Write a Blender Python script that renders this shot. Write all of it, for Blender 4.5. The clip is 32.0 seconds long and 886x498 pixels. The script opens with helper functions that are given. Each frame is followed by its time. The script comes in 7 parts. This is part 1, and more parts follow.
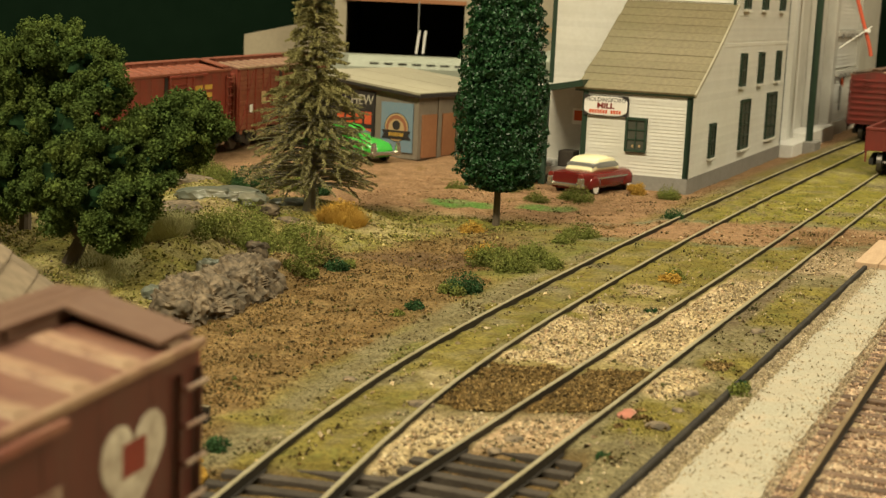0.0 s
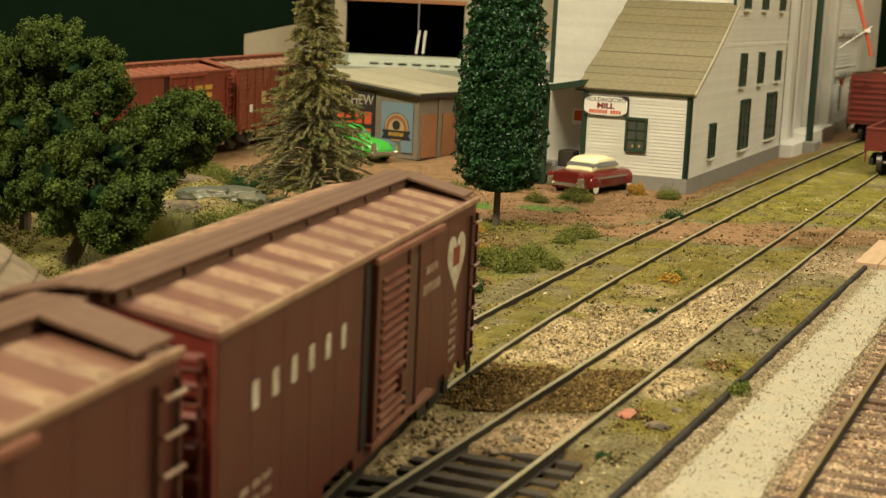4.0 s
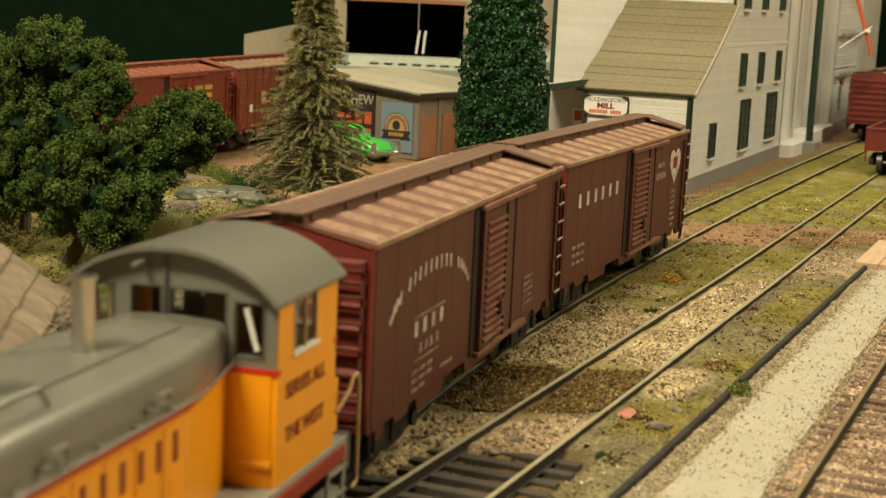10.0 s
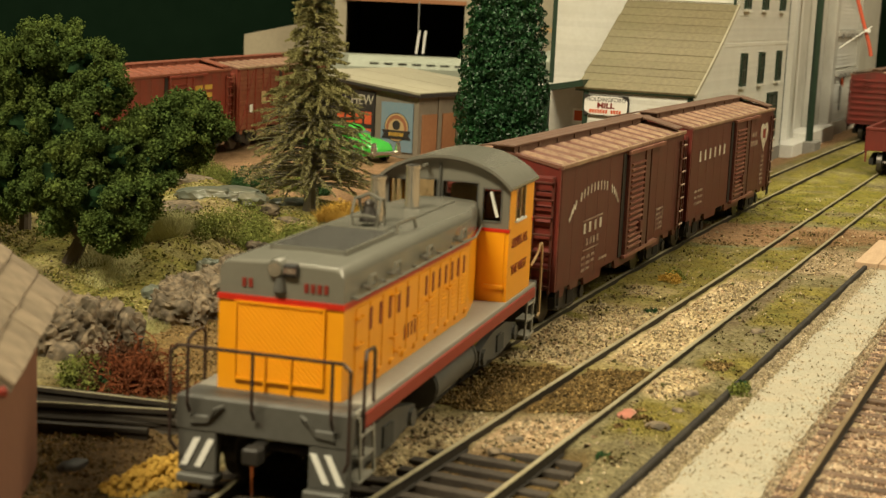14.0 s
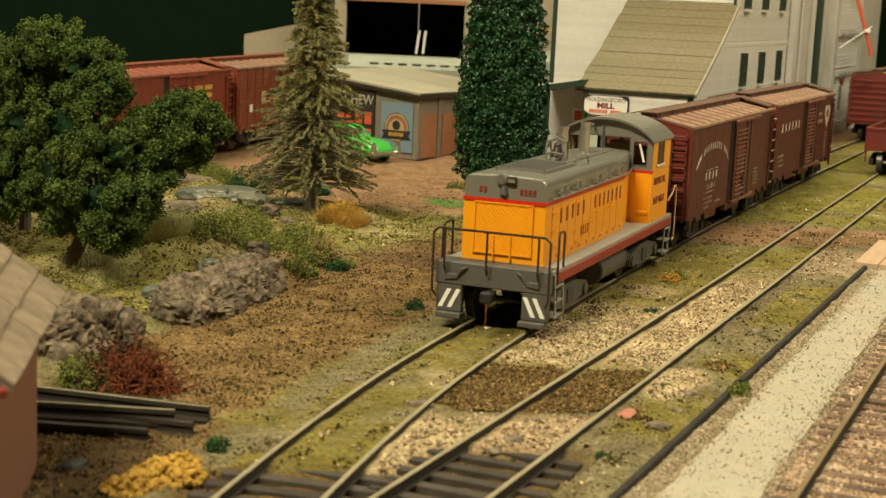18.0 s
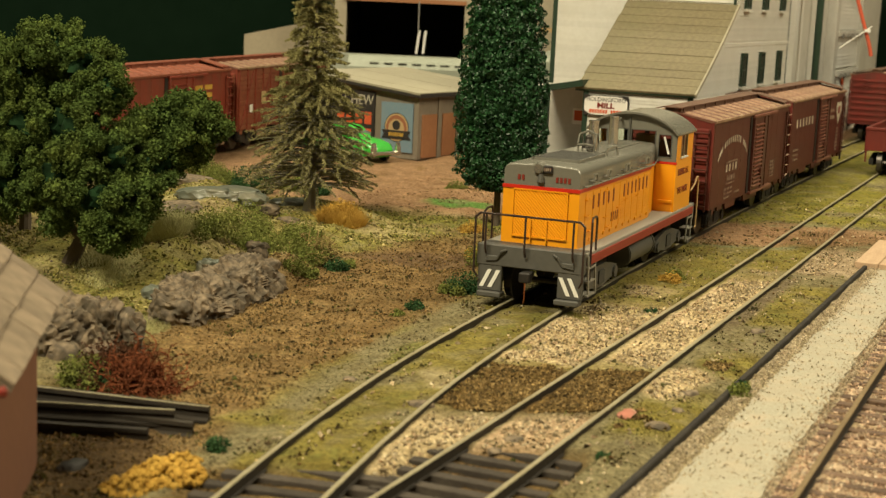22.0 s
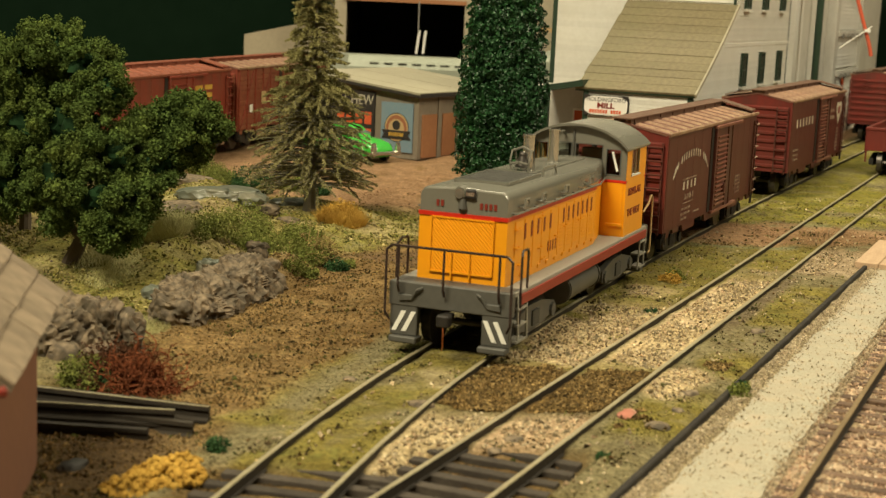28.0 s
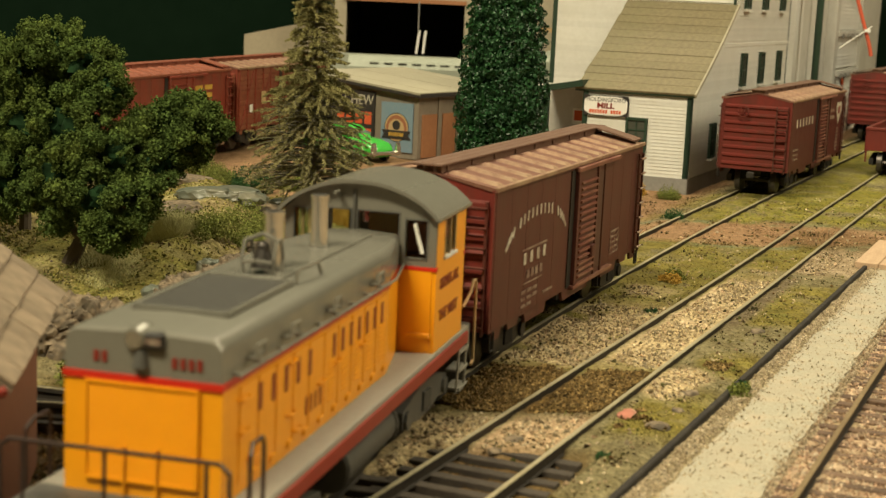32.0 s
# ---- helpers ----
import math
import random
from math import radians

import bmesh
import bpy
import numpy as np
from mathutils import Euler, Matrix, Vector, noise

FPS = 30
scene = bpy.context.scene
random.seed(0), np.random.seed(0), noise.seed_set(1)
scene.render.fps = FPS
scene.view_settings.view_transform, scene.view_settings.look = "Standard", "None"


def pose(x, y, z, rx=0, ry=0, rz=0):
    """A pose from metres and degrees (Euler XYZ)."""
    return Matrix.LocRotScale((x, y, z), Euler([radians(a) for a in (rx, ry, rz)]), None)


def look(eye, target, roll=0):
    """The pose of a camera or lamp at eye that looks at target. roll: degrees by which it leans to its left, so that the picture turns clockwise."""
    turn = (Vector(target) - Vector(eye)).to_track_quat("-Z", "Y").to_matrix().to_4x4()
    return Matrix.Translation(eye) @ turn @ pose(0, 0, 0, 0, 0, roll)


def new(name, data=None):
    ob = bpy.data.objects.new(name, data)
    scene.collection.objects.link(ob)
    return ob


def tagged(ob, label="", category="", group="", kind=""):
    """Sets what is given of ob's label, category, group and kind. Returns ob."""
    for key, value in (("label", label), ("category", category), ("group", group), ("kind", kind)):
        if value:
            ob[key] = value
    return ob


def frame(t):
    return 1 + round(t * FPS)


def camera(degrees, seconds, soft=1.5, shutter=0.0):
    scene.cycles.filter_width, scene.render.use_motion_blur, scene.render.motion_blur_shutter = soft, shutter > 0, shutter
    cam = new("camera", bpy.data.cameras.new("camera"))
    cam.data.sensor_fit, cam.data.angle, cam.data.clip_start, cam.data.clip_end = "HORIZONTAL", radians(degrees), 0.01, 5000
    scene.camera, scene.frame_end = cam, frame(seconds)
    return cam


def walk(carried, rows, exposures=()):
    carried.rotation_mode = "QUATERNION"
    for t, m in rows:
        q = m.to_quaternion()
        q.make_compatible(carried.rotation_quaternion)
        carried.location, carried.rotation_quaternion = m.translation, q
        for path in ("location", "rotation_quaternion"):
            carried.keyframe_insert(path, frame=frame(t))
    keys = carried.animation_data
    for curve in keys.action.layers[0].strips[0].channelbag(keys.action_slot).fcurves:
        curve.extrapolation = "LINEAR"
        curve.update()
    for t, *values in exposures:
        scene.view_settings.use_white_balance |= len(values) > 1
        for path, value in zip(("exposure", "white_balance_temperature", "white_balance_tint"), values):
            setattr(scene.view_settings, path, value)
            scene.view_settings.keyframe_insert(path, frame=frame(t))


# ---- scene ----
# A tabletop railway layout at 1:87. Lengths below are in millimetres, scaled by MM.
MM = 0.001
cam = camera(33.22, 32.0, 1.3, 0.5)
cam.data.dof.use_dof = True
cam.data.dof.focus_distance, cam.data.dof.aperture_fstop = 0.49, 50.0
EYE = look((0, 0, 0.0854), (0, 0.98602, 0.0854 - 0.16662), 2.644)
walk(cam, [(0.0, EYE), (32.0, EYE)])
scene.view_settings.exposure = 0.0

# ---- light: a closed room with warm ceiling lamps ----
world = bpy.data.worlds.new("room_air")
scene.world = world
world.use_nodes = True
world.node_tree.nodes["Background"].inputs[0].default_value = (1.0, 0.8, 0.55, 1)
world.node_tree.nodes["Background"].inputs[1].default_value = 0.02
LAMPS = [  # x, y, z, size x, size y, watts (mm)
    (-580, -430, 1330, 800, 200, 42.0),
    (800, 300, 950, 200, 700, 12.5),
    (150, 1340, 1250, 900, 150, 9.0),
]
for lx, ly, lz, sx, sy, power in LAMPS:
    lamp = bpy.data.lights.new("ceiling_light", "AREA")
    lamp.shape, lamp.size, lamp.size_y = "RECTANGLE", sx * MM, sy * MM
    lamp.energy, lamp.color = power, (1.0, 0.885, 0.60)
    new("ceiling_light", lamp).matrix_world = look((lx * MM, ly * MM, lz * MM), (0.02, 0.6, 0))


# ---- materials ----
def mat(name, col, col2=None, rough=0.7, metal=0.0, grain=600, stain=60, amount=0.5, bump=0.15, dirt=None, dirt_amount=0.3,
        stretch=(1, 1, 1), island=0.0, obj=0.0, spec=0.4):
    """Paint with grain and stains at two scales, in object space."""
    m = bpy.data.materials.new(name)
    m.use_nodes = True
    nt = m.node_tree
    b = nt.nodes["Principled BSDF"]
    b.inputs["Roughness"].default_value, b.inputs["Metallic"].default_value = rough, metal
    b.inputs["Specular IOR Level"].default_value = spec
    tc, mp = nt.nodes.new("ShaderNodeTexCoord"), nt.nodes.new("ShaderNodeMapping")
    mp.inputs["Scale"].default_value = stretch
    nt.links.new(tc.outputs["Object"], mp.inputs[0])

    def nz(scale, detail=4.0):
        n = nt.nodes.new("ShaderNodeTexNoise")
        n.inputs["Scale"].default_value, n.inputs["Detail"].default_value = scale, detail
        nt.links.new(mp.outputs[0], n.inputs["Vector"])
        return n.outputs["Fac"]

    def mix(f, a, c):
        n = nt.nodes.new("ShaderNodeMix")
        n.data_type = "RGBA"
        for sock, v in ((n.inputs["Factor"], f), (n.inputs["A"], a), (n.inputs["B"], c)):
            if isinstance(v, (tuple, list)):
                sock.default_value = (*v[:3], 1)
            elif isinstance(v, (int, float)):
                sock.default_value = v
            else:
                nt.links.new(v, sock)
        return n.outputs["Result"]

    def ramp(f, lo, hi, out=1.0):
        n = nt.nodes.new("ShaderNodeMapRange")
        n.inputs["From Min"].default_value, n.inputs["From Max"].default_value = lo, hi
        n.inputs["To Max"].default_value = out
        nt.links.new(f, n.inputs["Value"])
        return n.outputs["Result"]

    col2 = col2 or tuple(c * 0.72 for c in col)
    g = nz(grain)
    c = mix(ramp(g, 0.35, 0.68, amount), col, col2)
    c = mix(ramp(nz(stain), 0.42, 0.7, amount), c, tuple(0.5 * (a + d) for a, d in zip(col2, dirt or col2)))
    if dirt:
        c = mix(ramp(nz(stain * 2.3), 0.5, 0.72, dirt_amount), c, dirt)
    for kind, strength in (("isl", island), ("obj", obj)):
        if strength:
            if kind == "isl":
                r = nt.nodes.new("ShaderNodeNewGeometry").outputs["Random Per Island"]
            else:
                r = nt.nodes.new("ShaderNodeObjectInfo").outputs["Random"]
            h = nt.nodes.new("ShaderNodeHueSaturation")
            nt.links.new(ramp(r, 0, 1), h.inputs["Value"])
            h.inputs["Value"].links[0].from_node.inputs["To Min"].default_value = 1 - strength
            h.inputs["Value"].links[0].from_node.inputs["To Max"].default_value = 1 + strength
            nt.links.new(c, h.inputs["Color"])
            c = h.outputs[0]
    nt.links.new(c, b.inputs["Base Color"])
    if bump:
        bp = nt.nodes.new("ShaderNodeBump")
        bp.inputs["Strength"].default_value, bp.inputs["Distance"].default_value = bump, 0.0006
        nt.links.new(g, bp.inputs["Height"])
        nt.links.new(bp.outputs[0], b.inputs["Normal"])
    return m


def glass(name, tint=(0.8, 0.85, 0.8)):
    m = bpy.data.materials.new(name)
    m.use_nodes = True
    b = m.node_tree.nodes["Principled BSDF"]
    b.inputs["Base Color"].default_value = (*tint, 1)
    b.inputs["Roughness"].default_value = 0.05
    b.inputs["Transmission Weight"].default_value = 1.0
    b.inputs["IOR"].default_value = 1.1
    return m


def zone_mat(name, island=0.0, bump=0.5):
    """Scenic cover: the colour attribute names the cover at each place, noise breaks it up."""
    m = mat(name, (1, 1, 1), (0.55, 0.5, 0.42), 0.95, 0, 900, 140, 0.7, bump, None, 0, island=island, spec=0.1)
    nt = m.node_tree
    b = nt.nodes["Principled BSDF"]
    src = b.inputs["Base Color"].links[0].from_socket
    at_ = nt.nodes.new("ShaderNodeAttribute")
    at_.attribute_name = "cover"
    n = nt.nodes.new("ShaderNodeMix")
    n.data_type, n.blend_type = "RGBA", "MULTIPLY"
    n.inputs["Factor"].default_value = 1.0
    nt.links.new(src, n.inputs["A"])
    nt.links.new(at_.outputs["Color"], n.inputs["B"])
    fine = nt.nodes.new("ShaderNodeTexVoronoi")
    fine.inputs["Scale"].default_value = 1500
    tc = nt.nodes.new("ShaderNodeTexCoord")
    nt.links.new(tc.outputs["Object"], fine.inputs["Vector"])
    sep = nt.nodes.new("ShaderNodeSeparateColor")
    nt.links.new(fine.outputs["Color"], sep.inputs[0])
    mr = nt.nodes.new("ShaderNodeMapRange")
    mr.inputs["To Min"].default_value, mr.inputs["To Max"].default_value = 0.72, 1.28
    nt.links.new(sep.outputs[0], mr.inputs["Value"])
    hs = nt.nodes.new("ShaderNodeHueSaturation")
    nt.links.new(mr.outputs["Result"], hs.inputs["Value"])
    nt.links.new(n.outputs["Result"], hs.inputs["Color"])
    nt.links.new(hs.outputs[0], b.inputs["Base Color"])
    bump_n = b.inputs["Normal"].links[0].from_node
    bump_n.inputs["Distance"].default_value = 0.001
    return m


M = {
    "ground": zone_mat("scenic_ground", 0, 0.7),
    "grains": zone_mat("scenic_grains", 0.35, 0.2),
    "rail_brown": mat("rail_old", (0.23, 0.165, 0.085), (0.15, 0.10, 0.05), 0.6, 0.1, 900, 90, 0.6, 0.1),
    "rail_top": mat("rail_steel", (0.37, 0.33, 0.215), (0.22, 0.185, 0.11), 0.45, 0.2, 900, 90, 0.6, 0.1),
    "rail_side": mat("rail_rust", (0.038, 0.03, 0.021), (0.02, 0.016, 0.012), 0.7, 0.1, 900, 120, 0.7, 0.2),
    "tie": mat("tie_wood", (0.06, 0.048, 0.036), (0.034, 0.026, 0.02), 0.85, 0, 900, 150, 0.6, 0.3, obj=0.25),
    "tie_brown": mat("tie_brown", (0.15, 0.095, 0.06), (0.08, 0.05, 0.035), 0.85, 0, 900, 150, 0.6, 0.3, obj=0.25),
    "concrete": mat("concrete", (0.40, 0.375, 0.295), (0.29, 0.265, 0.195), 0.9, 0, 1500, 60, 0.7, 0.6, (0.44, 0.36, 0.26), 0.8),
    "kerb": mat("kerb_wood", (0.022, 0.018, 0.015), (0.012, 0.01, 0.009), 0.85, 0, 700, 90, 0.6, 0.3, (0.06, 0.05, 0.035), 0.4),
    "plank": mat("crossing_wood", (0.48, 0.34, 0.22), (0.36, 0.24, 0.15), 0.8, 0, 500, 60, 0.6, 0.2, stretch=(1, 6, 1), obj=0.12),
    "box_red": mat("boxcar_red", (0.092, 0.019, 0.013), (0.062, 0.015, 0.011), 0.5, 0, 500, 40, 0.7, 0.06, (0.085, 0.042, 0.027), 0.55, stretch=(1, 1, 0.25)),
    "box_end": mat("boxcar_end_red", (0.155, 0.022, 0.016), (0.11, 0.02, 0.015), 0.45, 0, 500, 50, 0.5, 0.05, (0.06, 0.03, 0.022), 0.5, stretch=(1, 1, 0.4)),
    "box_roof": mat("boxcar_roof", (0.15, 0.058, 0.038), (0.10, 0.036, 0.025), 0.65, 0, 500, 42, 0.8, 0.1, (0.25, 0.14, 0.085), 0.6),
    "box_rib": mat("boxcar_rib", (0.31, 0.19, 0.118), (0.165, 0.076, 0.049), 0.65, 0, 500, 42, 0.8, 0.1, (0.38, 0.275, 0.165), 0.75, obj=0.12),
    "box_edge": mat("boxcar_worn_edge", (0.20, 0.07, 0.046), (0.13, 0.04, 0.027), 0.6, 0, 500, 50, 0.8, 0.06, (0.30, 0.18, 0.11), 0.5),
    "rung": mat("ladder_rung_pale", (0.42, 0.33, 0.25), (0.24, 0.13, 0.09), 0.6, 0, 500, 90, 0.8, 0.0),
    "copper": mat("copper_wire", (0.50, 0.16, 0.06), (0.36, 0.10, 0.04), 0.3, 0.8, 500, 90, 0.5, 0.0),
    "door_panel": mat("boxcar_door_sheet", (0.092, 0.034, 0.022), (0.075, 0.03, 0.02), 0.6, 0, 500, 50, 0.6, 0.06, (0.085, 0.06, 0.038), 0.5, stretch=(1, 1, 0.3)),
    "box_walk": mat("boxcar_walk", (0.15, 0.085, 0.055), (0.11, 0.055, 0.036), 0.65, 0, 500, 70, 0.6, 0.1),
    "far_red": mat("far_car_red", (0.21, 0.032, 0.016), (0.16, 0.026, 0.013), 0.55, 0, 500, 60, 0.6, 0.05, (0.1, 0.05, 0.03), 0.3),
    "far_brown": mat("far_car_brown", (0.20, 0.052, 0.024), (0.14, 0.038, 0.019), 0.6, 0, 500, 60, 0.6, 0.05, (0.3, 0.12, 0.06), 0.3),
    "far_roof": mat("far_car_roof", (0.24, 0.07, 0.035), (0.17, 0.05, 0.03), 0.6, 0, 400, 50, 0.6, 0.05),
    "black": mat("black_parts", (0.016, 0.014, 0.012), (0.028, 0.024, 0.02), 0.55, 0.1, 700, 100, 0.6, 0.1),
    "wheel": mat("wheel_metal", (0.10, 0.09, 0.08), (0.04, 0.035, 0.03), 0.4, 0.7, 700, 100, 0.6, 0.1),
    "letter": mat("letter_white", (0.62, 0.58, 0.47), (0.30, 0.24, 0.18), 0.7, 0, 700, 120, 0.8, 0.0),
    "letter_red": mat("letter_red", (0.20, 0.022, 0.012), (0.15, 0.02, 0.012), 0.5, 0, 700, 200, 0.4, 0),
    "letter_faded": mat("letter_faded", (0.34, 0.27, 0.20), (0.15, 0.07, 0.05), 0.7, 0, 900, 200, 0.9, 0.0),
    "yellow": mat("loco_yellow", (0.80, 0.32, 0.006), (0.73, 0.285, 0.006), 0.38, 0, 500, 50, 0.4, 0.03, spec=0.5),
    "grey": mat("loco_grey", (0.185, 0.178, 0.148), (0.16, 0.152, 0.126), 0.25, 0.15, 500, 50, 0.4, 0.02, spec=0.6),
    "frame_grey": mat("loco_frame_grey", (0.092, 0.089, 0.079), (0.068, 0.066, 0.058), 0.5, 0, 500, 70, 0.5, 0.04),
    "deck": mat("loco_deck", (0.30, 0.285, 0.24), (0.25, 0.235, 0.20), 0.6, 0, 600, 60, 0.5, 0.1),
    "stripe": mat("loco_red_stripe", (0.52, 0.022, 0.008), (0.42, 0.02, 0.008), 0.4, 0, 500, 80, 0.4, 0.0),
    "sill_red": mat("loco_sill_red", (0.27, 0.035, 0.02), (0.22, 0.03, 0.018), 0.5, 0, 500, 80, 0.4, 0.0),
    "rail_dark": mat("handrail_dark", (0.035, 0.02, 0.016), (0.025, 0.018, 0.015), 0.45, 0, 500, 80, 0.4, 0),
    "chrome": mat("stack_metal", (0.56, 0.54, 0.48), (0.46, 0.44, 0.38), 0.24, 0.85, 500, 80, 0.4, 0),
    "white": mat("white_paint", (0.78, 0.77, 0.72), (0.70, 0.68, 0.62), 0.6, 0, 500, 60, 0.4, 0.04),
    "clap": mat("clapboard_white", (0.66, 0.645, 0.595), (0.58, 0.56, 0.505), 0.65, 0, 500, 45, 0.5, 0.05, (0.55, 0.52, 0.45), 0.3, obj=0.05),
    "trim": mat("dark_green_trim", (0.018, 0.042, 0.024), (0.014, 0.03, 0.018), 0.5, 0, 500, 80, 0.5, 0.05),
    "stone": mat("foundation_grey", (0.26, 0.245, 0.225), (0.2, 0.19, 0.17), 0.85, 0, 600, 60, 0.6, 0.2),
    "mill_roof": mat("mill_roof", (0.195, 0.162, 0.092), (0.125, 0.102, 0.06), 0.7, 0, 500, 14, 0.75, 0.08, (0.15, 0.14, 0.07), 0.6, obj=0.07),
    "glass": glass("window_glass"),
    # near-black: shade inside the engine shed put into colour, also dark panes
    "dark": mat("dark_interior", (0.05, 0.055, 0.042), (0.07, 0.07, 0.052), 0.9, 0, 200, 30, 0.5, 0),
    "silo": mat("elevator_grey", (0.57, 0.555, 0.51), (0.50, 0.48, 0.435), 0.8, 0, 400, 30, 0.5, 0.1, (0.36, 0.34, 0.3), 0.3),
    "silo_white": mat("elevator_white", (0.74, 0.73, 0.70), (0.62, 0.61, 0.57), 0.7, 0, 400, 40, 0.5, 0.05, obj=0.06),
    "shed_wall": mat("shed_wall", (0.22, 0.185, 0.14), (0.16, 0.13, 0.10), 0.85, 0, 500, 60, 0.6, 0.2, stretch=(1, 1, 0.3)),
    "shed_door": mat("shed_door", (0.30, 0.135, 0.06), (0.24, 0.10, 0.045), 0.8, 0, 500, 60, 0.5, 0.1),
    "shed_roof": mat("shed_roof", (0.37, 0.34, 0.25), (0.30, 0.275, 0.20), 0.8, 0, 400, 35, 0.5, 0.1, obj=0.06),
    "barn": mat("barn_beige", (0.33, 0.29, 0.21), (0.27, 0.235, 0.17), 0.85, 0, 400, 40, 0.6, 0.1),
    "pale_green": mat("pale_green_metal", (0.31, 0.335, 0.27), (0.26, 0.28, 0.225), 0.45, 0.1, 400, 50, 0.5, 0.05),
    "sign_black": mat("sign_black", (0.02, 0.016, 0.014), (0.035, 0.028, 0.024), 0.7, 0, 500, 80, 0.5, 0.03),
    "sign_blue": mat("sign_blue", (0.15, 0.23, 0.30), (0.20, 0.25, 0.28), 0.7, 0, 500, 80, 0.5, 0.03),
    "sign_orange": mat("sign_orange", (0.60, 0.10, 0.03), (0.5, 0.09, 0.03), 0.7, 0, 500, 80, 0.5, 0.03),
    "emblem_brown": mat("emblem_brown", (0.30, 0.115, 0.055), (0.24, 0.09, 0.045), 0.7, 0, 500, 80, 0.5, 0.03),
    "sign_tan": mat("sign_tan", (0.46, 0.32, 0.16), (0.40, 0.26, 0.12), 0.7, 0, 500, 80, 0.5, 0.03),
    "sign_white": mat("sign_white", (0.76, 0.74, 0.70), (0.68, 0.66, 0.62), 0.6, 0, 500, 80, 0.4, 0.02),
    "bright_green": mat("car_green", (0.05, 0.40, 0.05), (0.04, 0.34, 0.04), 0.22, 0, 500, 60, 0.3, 0, spec=0.6),
    "maroon": mat("car_maroon", (0.15, 0.014, 0.011), (0.11, 0.012, 0.01), 0.2, 0.1, 500, 60, 0.3, 0, spec=0.6),
    "car_glass": mat("car_glass", (0.20, 0.21, 0.20), (0.14, 0.15, 0.14), 0.12, 0, 500, 60, 0.3, 0, spec=0.7),
    "cream": mat("car_cream", (0.74, 0.68, 0.44), (0.68, 0.62, 0.38), 0.25, 0, 500, 60, 0.3, 0),
    "bark": mat("bark", (0.13, 0.10, 0.07), (0.07, 0.055, 0.04), 0.9, 0, 500, 90, 0.6, 0.4, stretch=(1, 1, 0.3)),
    "bark_grey": mat("bark_grey", (0.17, 0.15, 0.115), (0.10, 0.09, 0.07), 0.9, 0, 500, 90, 0.6, 0.4, stretch=(1, 1, 0.3)),
    "foam_dark": mat("foliage_dark", (0.074, 0.114, 0.029), (0.040, 0.064, 0.018), 0.95, 0, 350, 60, 0.8, 0, (0.13, 0.165, 0.036), 0.6, island=0.35, spec=0.05),
    "needles": mat("needles_olive", (0.27, 0.25, 0.10), (0.18, 0.165, 0.066), 0.9, 0, 350, 60, 0.7, 0, (0.27, 0.23, 0.105), 0.4, island=0.35, spec=0.15),
    "leaf_green": mat("leaf_green", (0.012, 0.052, 0.014), (0.008, 0.034, 0.011), 0.42, 0, 350, 60, 0.6, 0, (0.025, 0.10, 0.025), 0.4, island=0.45, spec=0.35),
    "moss": mat("foam_moss", (0.155, 0.175, 0.042), (0.105, 0.12, 0.03), 0.95, 0, 400, 60, 0.7, 0, (0.19, 0.175, 0.055), 0.5, island=0.35, spec=0.1),
    "moss_dark": mat("foam_deep_green", (0.04, 0.085, 0.03), (0.025, 0.06, 0.025), 0.95, 0, 400, 60, 0.7, 0, island=0.4, spec=0.1),
    "straw": mat("foam_yellow", (0.46, 0.29, 0.062), (0.36, 0.205, 0.042), 1.0, 0, 400, 60, 0.7, 0, island=0.14, spec=0.0),
    "rust_bush": mat("rust_twigs", (0.165, 0.05, 0.02), (0.085, 0.03, 0.014), 0.9, 0, 400, 60, 0.8, 0, (0.25, 0.075, 0.03), 0.5, island=0.45, spec=0.1),
    "rust_dark": mat("rust_twigs_dark", (0.075, 0.032, 0.016), (0.045, 0.022, 0.012), 0.9, 0, 400, 60, 0.7, 0, island=0.4, spec=0.1),
    # crown filler whose dark green stands for shade deep among the leaves
    "leaf_shade_core": mat("foliage_core", (0.012, 0.035, 0.012), (0.008, 0.02, 0.008), 0.95, 0, 400, 60, 0.7, 0.2, spec=0.1),
    "tan_bush": mat("tan_twigs", (0.28, 0.21, 0.085), (0.17, 0.13, 0.05), 0.9, 0, 400, 60, 0.7, 0, island=0.4, spec=0.1),
    "hair": mat("field_grass", (0.44, 0.41, 0.20), (0.33, 0.32, 0.14), 0.9, 0, 300, 60, 0.6, 0, island=0.3, spec=0.1),
    "pink_stone": mat("pink_stone", (0.42, 0.16, 0.11), (0.28, 0.09, 0.06), 0.8, 0, 400, 120, 0.8, 0.3, (0.4, 0.28, 0.2), 0.4),
    "rock": mat("rock_grey", (0.235, 0.178, 0.115), (0.058, 0.043, 0.029), 0.75, 0, 520, 120, 0.95, 0.9, (0.06, 0.05, 0.033), 0.7, spec=0.35),
    "rock_teal": mat("rock_glossy", (0.13, 0.14, 0.11), (0.07, 0.085, 0.07), 0.35, 0, 260, 60, 0.8, 0.5, (0.2, 0.17, 0.11), 0.4),
    "hut_wall": mat("hut_wall", (0.19, 0.085, 0.048), (0.155, 0.068, 0.04), 0.8, 0, 400, 50, 0.5, 0.1),
    "shingle": mat("hut_shingle", (0.225, 0.172, 0.115), (0.15, 0.113, 0.076), 0.85, 0, 300, 40, 0.8, 0.2, (0.13, 0.10, 0.07), 0.5, obj=0.16),
    "hose": mat("orange_tube", (0.48, 0.09, 0.045), (0.42, 0.08, 0.04), 0.4, 0, 400, 60, 0.4, 0),
    "wall_green": mat("backdrop_green", (0.006, 0.0145, 0.0085), (0.0042, 0.011, 0.0062), 0.95, 0, 60, 6, 0.5, 0, spec=0.0),
